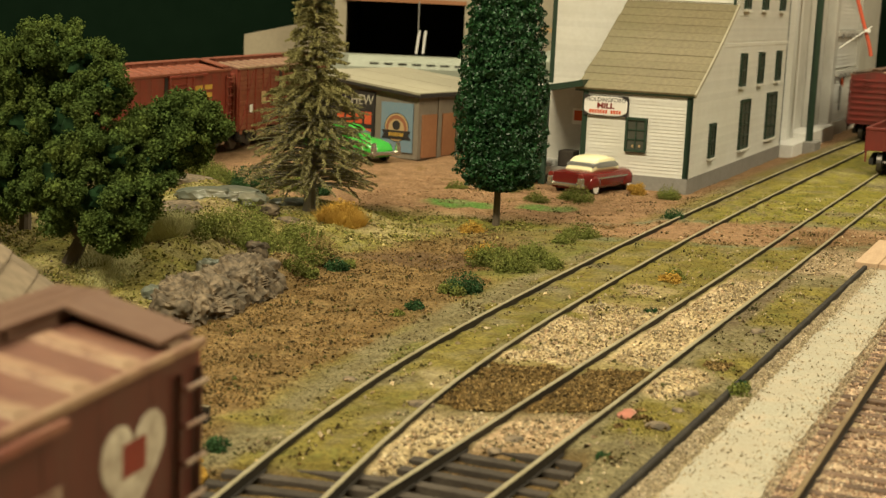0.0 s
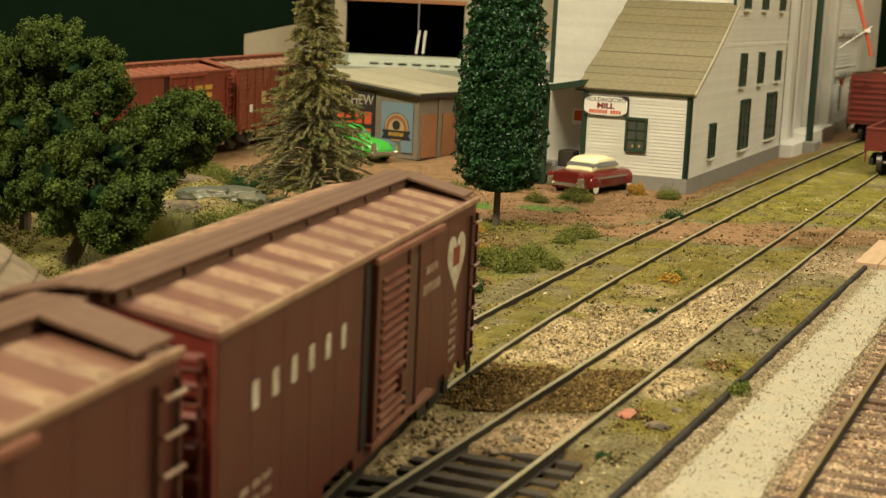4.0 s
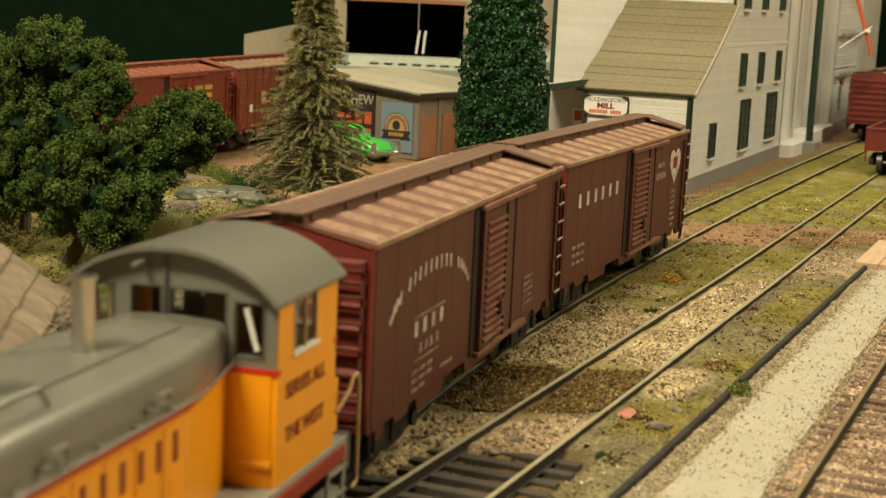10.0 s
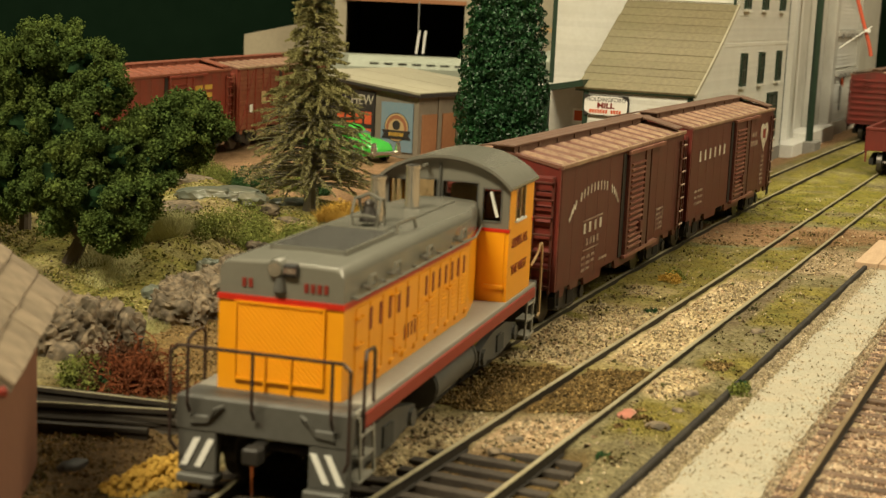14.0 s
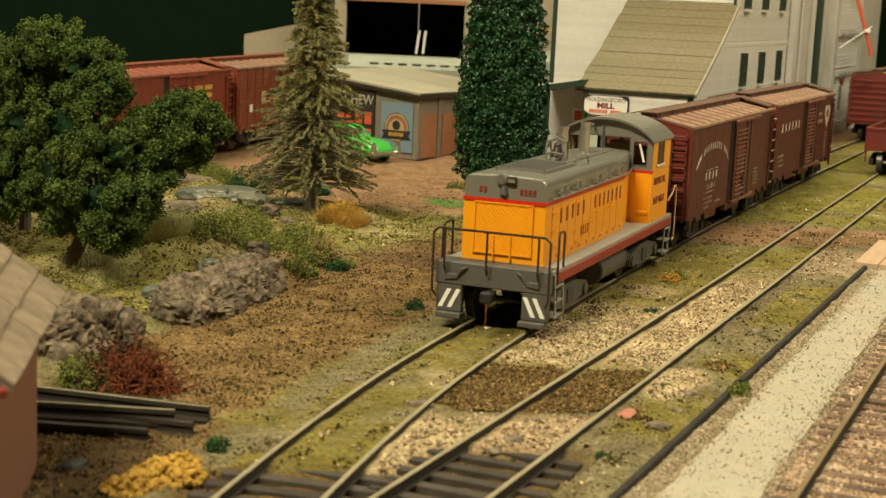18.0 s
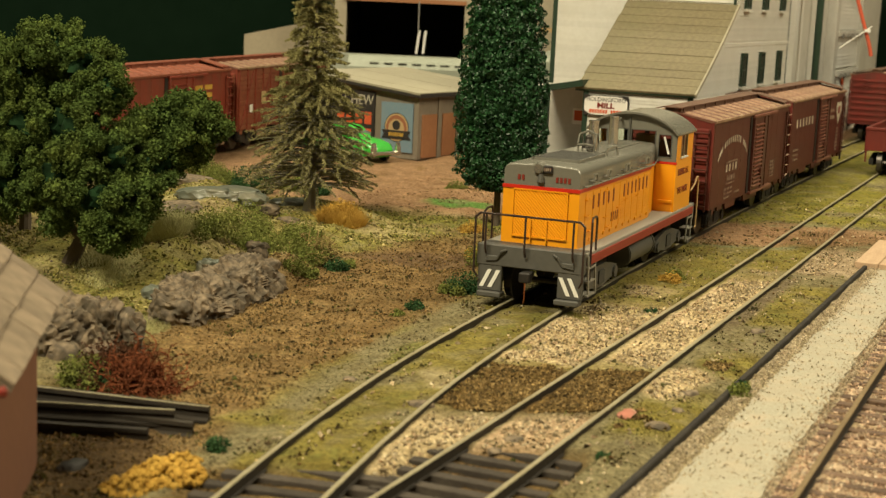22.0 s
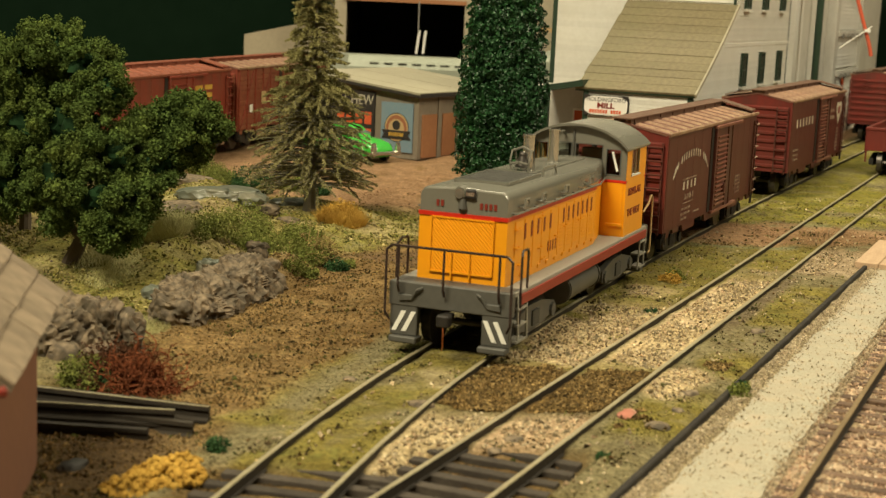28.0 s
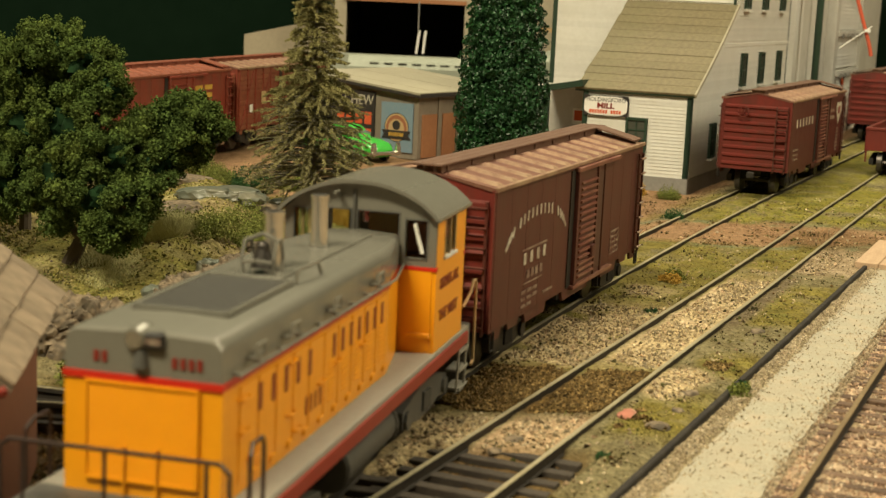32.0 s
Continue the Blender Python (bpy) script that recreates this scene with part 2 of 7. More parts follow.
    "room": mat("room_wall", (0.13, 0.115, 0.09), (0.11, 0.10, 0.08), 0.9, 0, 60, 5, 0.4, 0),
    "bench": mat("bench_wood", (0.22, 0.15, 0.09), (0.17, 0.11, 0.065), 0.7, 0, 100, 10, 0.6, 0.1),
}


# ---- building helpers (millimetres) ----
def at(x, y, z=0.0, yaw=0.0):
    """A pose on the layout: yaw in radians, turned clockwise from the far direction; local x points along it."""
    return Matrix.Translation((x * MM, y * MM, z * MM)) @ Matrix.Rotation(math.pi / 2 - yaw, 4, "Z")


def thing(name, m, label, category, group="", kind=""):
    ob = new(name)
    ob.empty_display_size = 0.01
    ob.matrix_basis = m
    return tagged(ob, label, category, group, kind)


def part(name, bm, material, parent=None, label="", smooth=False, m=None):
    bmesh.ops.scale(bm, vec=(MM, MM, MM), verts=bm.verts)
    bmesh.ops.recalc_face_normals(bm, faces=bm.faces)
    me = bpy.data.meshes.new(name)
    bm.to_mesh(me)
    bm.free()
    me.materials.append(M[material])
    if smooth:
        me.shade_smooth()
        me.set_sharp_from_angle(angle=0.62)
    ob = new(name, me)
    if parent:
        ob.parent = parent
    if m is not None:
        ob.matrix_basis = m
    return tagged(ob, label)


def share(src, parent, m):
    ob = new(src.name.split(".")[0], src.data)
    ob.parent = parent
    ob.matrix_basis = m
    return ob


def B():
    return bmesh.new()


def box(bm, x0, x1, y0, y1, z0, z1, bev=0.0, seg=1):
    r = bmesh.ops.create_cube(bm, size=1.0, matrix=Matrix.LocRotScale(((x0 + x1) / 2, (y0 + y1) / 2, (z0 + z1) / 2), None, (abs(x1 - x0), abs(y1 - y0), abs(z1 - z0))))
    if bev:
        es = list({e for v in r["verts"] for e in v.link_edges})
        bmesh.ops.bevel(bm, geom=es, offset=bev, segments=seg, affect="EDGES", profile=0.5)
    return bm


def cyl(bm, p0, p1, r, n=10, r2=None):
    p0, p1 = Vector(p0), Vector(p1)
    d = p1 - p0
    bmesh.ops.create_cone(bm, cap_ends=True, segments=n, radius1=r, radius2=r if r2 is None else r2, depth=d.length,
                          matrix=Matrix.Translation((p0 + p1) / 2) @ d.to_track_quat("Z", "Y").to_matrix().to_4x4())
    return bm


def tube(bm, pts, r, n=6):
    for a, b in zip(pts, pts[1:]):
        cyl(bm, a, b, r, n)
    return bm


def prism(bm, prof, a0, a1, axis="x"):
    """A closed profile swept along an axis: x takes (y, z) pairs, y takes (x, z), z takes (x, y)."""
    def v(p, a):
        return {"x": (a, p[0], p[1]), "y": (p[0], a, p[1]), "z": (p[0], p[1], a)}[axis]
    lo, hi = [bm.verts.new(v(p, a0)) for p in prof], [bm.verts.new(v(p, a1)) for p in prof]
    n = len(prof)
    bm.faces.new(lo)
    bm.faces.new(hi[::-1])
    for i in range(n):
        bm.faces.new((lo[i], hi[i], hi[(i + 1) % n], lo[(i + 1) % n]))
    return bm


def ball(bm, c, r, sub=2, sq=(1, 1, 1), rough=0.0, seed=0):
    res = bmesh.ops.create_icosphere(bm, subdivisions=sub, radius=1.0)
    for v in res["verts"]:
        k = 1 + rough * noise.noise(v.co * 1.7 + Vector((seed * 3.1, seed, 0)))
        k += 0.5 * rough * noise.noise(v.co * 4.1 + Vector((seed, 7, seed)))
        v.co = Vector((v.co.x * sq[0], v.co.y * sq[1], v.co.z * sq[2])) * r * k + Vector(c)
    return bm


def words(name, text, size, material, parent, m, wide=1.0, thick=0.15, bold=0.0):
    """Letters of the built-in font as a mesh; m places them: x along the line, z out of the face. size in millimetres."""
    cu = bpy.data.curves.new(name, "FONT")
    cu.body, cu.size, cu.extrude, cu.offset = text, size * MM, thick * MM, bold * MM
    cu.align_x, cu.align_y = "CENTER", "CENTER"
    ob = bpy.data.objects.new(name, cu)
    me = bpy.data.meshes.new_from_object(ob)
    bpy.data.objects.remove(ob)
    me.materials.clear()
    me.materials.append(M[material])
    o = new(name, me)
    o.parent = parent
    o.matrix_basis = m @ Matrix.Diagonal((wide, 1, 1, 1))
    return o


def facing(x, y, z, out):
    """A pose for flat things on an upright face: out is one of +x -x +y -y; local x runs along the face, y up, z out."""
    zdir = {"+x": (1, 0, 0), "-x": (-1, 0, 0), "+y": (0, 1, 0), "-y": (0, -1, 0)}[out]
    zv, yv = Vector(zdir), Vector((0, 0, 1))
    xv = yv.cross(zv)
    m = Matrix((xv, yv, zv)).transposed().to_4x4()
    m.translation = (x * MM, y * MM, z * MM)
    return m


def cloud(name, pts, material, parent, size, label="", normals=None, flat=0.6, seed=1, kind=""):
    """Many small leaf chips, each a folded pair of triangles, at the given places."""
    rs = np.random.RandomState(seed)
    n = len(pts)
    a = rs.normal(size=(n, 3))
    if normals is not None:
        a = normals * flat + a * (1 - flat)
    a /= np.linalg.norm(a, axis=1, keepdims=True) + 1e-9
    t = np.cross(a, rs.normal(size=(n, 3)))
    t /= np.linalg.norm(t, axis=1, keepdims=True) + 1e-9
    b = np.cross(a, t)
    s = (size * rs.uniform(0.6, 1.35, n))[:, None]
    v = np.stack([pts - t * s * 0.6, pts + b * s * 0.45 + a * s * 0.15, pts + t * s * 0.7, pts - b * s * 0.45 + a * s * 0.15], 1).reshape(-1, 3)
    k = np.arange(n) * 4
    f = np.concatenate([np.stack([k, k + 1, k + 2], 1), np.stack([k, k + 2, k + 3], 1)])
    me = bpy.data.meshes.new(name)
    me.from_pydata((v * MM).tolist(), [], f.tolist())
    me.materials.append(M[material])
    ob = new(name, me)
    if parent:
        ob.parent = parent
    return tagged(ob, label, kind=kind)


def mesh_np(name, v, f, material, parent=None, label="", smooth=False):
    me = bpy.data.meshes.new(name)
    me.from_pydata((np.asarray(v) * MM).tolist(), [], [tuple(q) for q in np.asarray(f).tolist()])
    me.materials.append(M[material])
    if smooth:
        me.shade_smooth()
    ob = new(name, me)
    if parent:
        ob.parent = parent
    return tagged(ob, label)


# ---- the plan: three tracks ----
BEND = [(-900, .272), (160, .272), (190, .238), (250, .238), (280, .265), (300, .287), (350, .333), (400, .366), (500, .387), (600, .405), (800, .42), (1000, .43), (1400, .43)]
_y = np.arange(-900, 1401, 1.0)
_w = np.convolve(np.pad(np.interp(_y, [b[0] for b in BEND], [b[1] for b in BEND]), 30, "edge"), np.ones(61) / 61, "valid")
_x = np.concatenate([[0], np.cumsum(np.tan((_w[1:] + _w[:-1]) / 2))])
_x += 20.6 - np.interp(400, _y, _x)
_x += np.interp(_y, [140, 185, 215, 250, 290, 330], [0, .8, 1.4, .9, .5, 0]) + np.clip((_y - 490) * 0.0065, 0, 3.0)
_s = np.concatenate([[0], np.cumsum(1 / np.cos((_w[1:] + _w[:-1]) / 2))])
_s -= np.interp(0, _y, _s)


def climb(y):
    """The line rises gently beyond the crossing."""
    return np.clip((np.asarray(y, float) - 490) * 0.0065, 0, 3.0)


def on_track(s):
    return np.array([np.interp(s, _s, _x), np.interp(s, _s, _y)])


def riding(s, half=48.0):
    """The pose of a vehicle whose middle is s along the train's track."""
    a, b = on_track(s - half), on_track(s + half)
    c, t = (a + b) / 2, b - a
    lean = float(np.interp(c[1], [351, 475, 560], [.3, -1.0, 0]))
    return at(c[0] + lean, c[1], float(climb(c[1])), math.atan2(t[0], t[1]))


def track_b(y):
    return 106.0 + 0.4365 * (y - 490)


def track_c(y):
    return 74.2 + 0.43 * (y - 255)


def track_a(y):
    return np.interp(y, _y, _x)


# ---- ground ----
def soft(v, a, b):
    t = np.clip((v - a) / (b - a), 0, 1)
    return t * t * (3 - 2 * t)


def blob(x, y, cx, cy, rx, ry, turn=0.0):
    c, s = math.cos(turn), math.sin(turn)
    u, v = (x - cx) * c + (y - cy) * s, -(x - cx) * s + (y - cy) * c
    return 1 - soft(np.sqrt((u / rx) ** 2 + (v / ry) ** 2), 0.65, 1.15)


def lumps(x, y, k, seed):
    """Smooth value noise from a few sine sheets, about -1 to 1."""
    rs = np.random.RandomState(seed)
    out = 0
    for i in range(5):
        a, p = rs.uniform(0, 6.28, 2)
        f = k * (1.0 + 0.55 * i)
        out = out + np.sin(f * (x * math.cos(a) + y * math.sin(a)) + p) * np.sin(f * 0.8 * (y * math.cos(a) - x * math.sin(a)) + 2 * p) / (1 + 0.5 * i)
    return out * 0.6


def grainy(x, y, cell, seed, octaves=3):
    """Value noise on a hashed lattice, a few octaves, about -1 to 1; cell in millimetres."""
    out, amp, tot = 0, 1.0, 0
    for k in range(octaves):
        u, v = np.asarray(x, float) / cell + 91.7 * k, np.asarray(y, float) / cell + 37.3 * k
        i, j = np.floor(u), np.floor(v)
        fu, fv = u - i, v - j
        fu, fv = fu * fu * (3 - 2 * fu), fv * fv * (3 - 2 * fv)

        def h(a, b):
            w = np.sin(a * 127.1 + b * 311.7 + seed * 74.7) * 43758.5453
            return 2 * (w - np.floor(w)) - 1
        out = out + amp * ((h(i, j) * (1 - fu) + h(i + 1, j) * fu) * (1 - fv) + (h(i, j + 1) * (1 - fu) + h(i + 1, j + 1) * fu) * fv)
        tot += amp
        amp, cell = amp * 0.6, cell * 0.47
    return out / tot * 1.5


def height(x, y):
    x, y = np.asarray(x, float), np.asarray(y, float)
    off = track_a(y) - x
    h = -2.3 + 0.35 * lumps(x, y, 0.12, 3)
    away = soft(off, 22, 60)
    h = h + away * (1.2 * lumps(x, y, 0.05, 5) + 0.6 * lumps(x, y, 0.16, 8))
    h = h + 11 * blob(x, y, -118, 520, 52, 120, 0.1) * soft(off, 60, 120)
    h = h + 5 * blob(x, y, -66, 450, 22, 50, -0.2)
    h = h + 4 * blob(x, y, -62, 560, 40, 60, 0)
    h = h + 3 * blob(x, y, -95, 350, 22, 40, 0)
    h = h - 2.0 * (1 - soft(y, 262, 268)) * (1 - soft(abs(off + 4), 20, 25)) - 2.0 * (1 - soft(y, 280, 285)) * (1 - soft(abs(x - track_b(y)), 16, 19))
    h = h - (0.55 + 0.35 * lumps(x, y, 0.09, 27)) * (1 - soft(abs(x - track_c(y)), 15, 18))
    bed = (1 - soft(off, 16, 34)) * (1 - soft(x - (34 + 0.445 * (y - 258)), -4, -1))
    h = h + bed * (0.75 + climb(y))
    return h


C_EARTH, C_GREY, C_MOSS, C_GRASS = (0.25, 0.20, 0.10), (0.20, 0.174, 0.096), (0.205, 0.172, 0.045), (0.175, 0.175, 0.045)
C_BROWN, C_DARK, C_CREAM, C_RED = (0.215, 0.142, 0.062), (0.125, 0.08, 0.032), (0.50, 0.40, 0.235), (0.315, 0.195, 0.112)
C_BALLAST = (0.50, 0.38, 0.265)


def cover(x, y):
    x, y = np.asarray(x, float), np.asarray(y, float)
    n1, n2, n3 = lumps(x, y, 0.05, 11), lumps(x, y, 0.13, 12), grainy(x, y, 9.0, 13)
    n4, n5 = grainy(x, y, 6.5, 14), grainy(x, y, 3.4, 15)
    c = np.zeros(x.shape + (3,)) + np.array(C_GREY)

    def lay(w, col):
        nonlocal c
        w = np.clip(w, 0, 1)[..., None]
        c = c * (1 - w) + np.array(col) * w

    off = x - track_a(y)
    bo = x - track_b(y)
    wx, wy = x + 3 * n2 + 1.5 * n3, y + 4 * n3 + 3 * n2
    left, inside_b = soft(-off, 18, 30), 1 - soft(abs(bo), 7.5, 9)
    between = soft(off, 8, 10) * (1 - soft(bo, -10, -8))
    lay(soft(n1 + 0.7 * n2, -0.2, 0.3) * 0.8, C_MOSS)
    lay(soft(n2 + 0.5 * n3, 0.45, 0.9) * 0.6, C_GRASS)
    # hillside and far lot
    lay(soft(-off, 40, 70) * soft(y, 380, 460), C_EARTH)
    lay(soft(-off, 40, 70) * soft(y, 380, 430) * soft(n1 + 0.4 * n2, -0.5, 0.3) * 0.85, (0.25, 0.235, 0.06))
    lay(soft(-off, 45, 75) * soft(y, 400, 450) * soft(n2 + 0.4 * n3, 0.1, 0.6) * 0.6, (0.42, 0.36, 0.20))
    lot = soft(y + 0.25 * x, 590, 625) * soft(-off, 14, 34)
    lay(lot, C_RED)
    lay(lot * soft(n2, 0.4, 0.9) * 0.7, C_BROWN)
    lay(blob(x, y, -118, 780, 60, 60) * 0.9, C_RED)
    # brown field beside the track
    field = blob(x + 4 * n2, y + 4 * n3, -24, 425, 40, 150, -0.32) * soft(-off, 22, 31)
    lay(field, C_BROWN)
    lay(field * soft(n2 + n3 * 0.5, 0.1, 0.8) * 0.7, C_DARK)
    lay(blob(x, y, -58, 290, 30, 40) * left * 0.9, C_BROWN)
    lay(blob(wx, wy, 6, 500, 50, 14, 0.1) * soft(-off, 26, 40) * 0.6, (0.13, 0.085, 0.055))
    # dark soil by the hut, coloured darker still for the shade there
    lay(soft(-x, 44, 56) * (1 - soft(y, 284, 300)) * 0.85, (0.10, 0.066, 0.035))
    # grey verge with patches of moss
    verge = soft(-off, 9, 11) * (1 - soft(-off, 20, 27)) * (1 - soft(y, 470, 520))
    lay(verge, C_GREY)
    lay(verge * (1 - soft(abs(off + 12), 2, 5)) * soft(n2 + n3, -0.3, 0.5), C_MOSS)
    lay(blob(wx, wy, -36, 295, 12, 9, 0.5) * 0.9, C_MOSS)
    lay(blob(wx, wy, -3, 358, 9, 12) * verge, C_GRASS)
    # moss inside the train's track
    inside_a = 1 - soft(abs(off), 7.5, 9)
    lay(inside_a * soft(n2 + 0.6 * n3, -0.9, -0.1) * 0.92, C_MOSS)
    lay(inside_a * blob(wx, wy, 1, 336, 7, 11) * 0.75, (0.38, 0.32, 0.19))
    # a green belt beyond the field
    lay(blob(x + 5 * n2, y, 32, 505, 12, 50, -0.4) * 0.85, C_GRASS)
    lay(blob(x + 5 * n2, y + 5 * n3, -5, 588, 70, 13, -0.2) * 0.85, (0.25, 0.25, 0.045))
    lay(blob(wx, wy, 6, 640, 16, 12) * 0.85, (0.09, 0.26, 0.05))
    lay(blob(wx, wy, 44, 640, 13, 9) * 0.8, (0.10, 0.25, 0.05))
    # between the two tracks: cream, then dark brown, then cream, then moss
    lay(between * (1 - soft(wy, 296, 312)), C_CREAM)
    lay(between * soft(y, 345, 356) * (1 - soft(y, 430, 470)), C_MOSS)
    lay(between * soft(wy, 348, 362) * (1 - soft(wy, 405, 450)) * soft(n2 + 0.5 * n3, -1.0, -0.3), C_CREAM)
    lay(between * soft(wy, 425, 450) * (1 - soft(y, 545, 560)) * 0.95, C_MOSS)
    lay(between * blob(wx, wy, 64, 455, 9, 12) * 0.5, C_CREAM)
    # inside the siding: tan ballast, dark brown, cream, moss
    lay(inside_b * (1 - soft(wy, 300, 312)), (0.45, 0.33, 0.21))
    lay(inside_b * soft(wy, 350, 362) * (1 - soft(wy, 455, 500)), C_CREAM)
    lay(inside_b * soft(wy, 400, 420) * (1 - soft(wy, 500, 520)) * soft(n3 + n2, -0.2, 0.5) * 0.6, C_BALLAST)
    lay(inside_b * soft(wy, 490, 510) * (1 - soft(y, 545, 560)), C_MOSS)
    lay(soft(off, 8, 10) * (1 - soft(bo, 8, 10)) * soft(wy, 304, 316) * (1 - soft(wy, 343, 356)), C_DARK)
    lay(between * (1 - soft(off, 12, 20)) * soft(wy, 304, 316) * (1 - soft(wy, 338, 350)) * 0.5, C_MOSS)
    # right of the siding up to the kerb
    verge = soft(bo, 9, 10.5)
    lay(verge * soft(y, 250, 262), C_GREY)
    lay(verge * soft(bo, 11, 15) * soft(wy, 288, 298) * (1 - soft(wy, 322, 334)), C_MOSS)
    lay(verge * blob(wx, wy, 56, 341, 6.5, 17, -0.4), C_CREAM)
    lay(verge * blob(wx, wy, 74, 362, 9, 17, -0.3), C_MOSS)
    lay(verge * (1 - soft(bo, 13, 16)) * soft(wy, 395, 410) * (1 - soft(y, 480, 500)) * 0.85, (0.16, 0.125, 0.08))
    lay(verge * soft(bo, 13, 17) * soft(wy, 402, 416) * (1 - soft(wy, 468, 482)), C_MOSS)
    lay(verge * soft(wy, 490, 505) * (1 - soft(y, 545, 560)) * 0.6, C_BALLAST)
    # crossing dirt and the mossy yard beyond
    lay(soft(off, -10, 10) * soft(y, 600, 625) * soft(n1 + n2, -1.2, -0.4), (0.25, 0.225, 0.045))
    lay(soft(off, -10, 10) * soft(y, 610, 640) * soft(n2 + n3, 0.2, 0.9) * 0.7, (0.33, 0.30, 0.13))
    lay(blob(x + 3 * n2, y + 6 * n3, 120, 580, 80, 30, 0.12), C_RED)
    lay(blob(x + 3 * n2, y + 6 * n3, 150, 570, 30, 30, 0.12) * soft(bo, -9, -7) * 0.5, C_DARK)
    seam = blob(x + 3 * n2, y + 5 * n3, 120, 580, 84, 33, 0.12)
    lay(soft(seam, 0.1, 0.35) * (1 - soft(seam, 0.5, 0.8)) * soft(n3 + n4, -0.4, 0.4) * 0.75, (0.15, 0.175, 0.105))
    # dark bed under the switch ties
    lay((1 - soft(y, 262, 268)) * (1 - soft(abs(off - 4), 21, 26)), C_DARK)
    lay((1 - soft(y, 280, 286)) * (1 - soft(abs(bo), 14, 18)), C_DARK)
    # gritty edge between kerb and paving, ballast round the old siding
    kerb_off = x - (34 + 0.445 * (y - 258))
    lay(soft(kerb_off, 0, 1), (0.38, 0.32, 0.20))
    lay(soft(x - track_c(y), -17.5, -16), C_BALLAST)
    lay(soft(x - track_c(y), -17.5, -15) * soft(n2, 0.1, 0.5) * 0.6, C_CREAM)
    lay(soft(x - track_c(y), -17.5, -15) * soft(n2 + n3, 0.4, 0.9) * 0.5, (0.28, 0.18, 0.11))
    mossy = np.clip((c[..., 1] * 0.8 - c[..., 2] * 1.6) / 0.07, 0, 1)
    lay(mossy * soft(n4 + 0.6 * n3, 0.15, 0.7) * 0.6, C_GREY)
    lay(mossy * soft(n5 - n3, 0.4, 0.9) * 0.6, (0.12, 0.125, 0.035))
    return c * (1 + 0.12 * n3 + 0.1 * n5)[..., None]


def steps(*runs):
    out = []
    for a, b, d in runs:
        out += list(np.arange(a, b, d))
    return np.array(out + [runs[-1][1]], float)


GX = steps((-700, -180, 26), (-180, 150, 1.4), (150, 300, 4), (300, 800, 28))
GY = steps((-350, 220, 15), (220, 470, 1.4), (470, 760, 3), (760, 1500, 14))
gx, gy = np.meshgrid(GX, GY)
gz = height(gx, gy) + 0.28 * grainy(gx, gy, 7.0, 21) + 0.14 * grainy(gx, gy, 3.0, 22, 2)
nx, ny = len(GX), len(GY)
ids = np.arange(nx * ny).reshape(ny, nx)
quads = np.stack([ids[:-1, :-1], ids[:-1, 1:], ids[1:, 1:], ids[1:, :-1]], -1).reshape(-1, 4)
ground = mesh_np("ground", np.stack([gx, gy, gz], -1).reshape(-1, 3), quads, "ground", smooth=True)
tagged(ground, "scenic ground of dirt, moss and ballast on the layout", "ground", kind="structure")


def set_cover(ob, cols):
    a = ob.data.color_attributes.new("cover", "FLOAT_COLOR", "POINT")
    a.data.foreach_set("color", np.concatenate([cols, np.ones((len(cols), 1))], 1).astype(np.float32).ravel())


set_cover(ground, cover(gx, gy).reshape(-1, 3))


def scatter(name, n, xr, yr, size, seed, keep=None, label="", lift=0.0, palette=None, spread=(0.55, 1.5)):
    """Loose grains: small broken chips lying on the ground, one object of many; palette overrides the ground's own colour."""
    rs = np.random.RandomState(seed)
    y = yr[0] + (yr[1] - yr[0]) * rs.uniform(0, 1, n) ** 1.5
    x = rs.uniform(xr[0], xr[1], n) + 0.42 * (y - 400)
    ok = np.ones(n, bool) if keep is None else keep(x, y, rs)
    x, y = x[ok], y[ok]
    n = len(x)
    s = size * (0.45 + 0.85 * rs.uniform(0, 1, n) ** 2.0)
    z = height(x, y) + lift
    base = np.array([(1, 0, 0), (-.5, .87, 0), (-.5, -.87, 0), (0, 0, .8), (0, 0, -.6)])[None] + rs.normal(size=(n, 5, 3)) * 0.28
    a = rs.uniform(0, 6.283, n)
    c_, s_ = np.cos(a)[:, None], np.sin(a)[:, None]
    base = np.stack([base[..., 0] * c_ - base[..., 1] * s_, base[..., 0] * s_ + base[..., 1] * c_, base[..., 2] + 0.35 * base[..., 0] * rs.normal(size=(n, 1))], -1)
    v = np.stack([x, y, z + 0.2 * s], -1)[:, None, :] + base * (s[:, None, None] * 0.62) * rs.uniform(0.7, 1.35, (n, 1, 3))
    k = np.arange(n)[:, None] * 5
    f = np.concatenate([k + np.array(t) for t in ((0, 1, 3), (1, 2, 3), (2, 0, 3), (1, 0, 4), (2, 1, 4), (0, 2, 4))])
    ob = mesh_np(name, v.reshape(-1, 3), f, "grains")
    tone = rs.uniform(*spread, (n, 1))
    cols = (cover(x, y) if palette is None else np.array(palette)[rs.randint(0, len(palette), n)]) * tone
    set_cover(ob, np.repeat(cols, 5, 0))
    return tagged(ob, label, "ground cover", kind="stuff")


def off_rails(x, y, rs):
    a, b = abs(x - track_a(y)), abs(x - track_b(y))
    edge = x - (34 + 0.445 * (y - 258))
    return (abs(a - 9) > 2.2) & (abs(b - 9) > 2.2) & (edge < -2) & (a > 3)


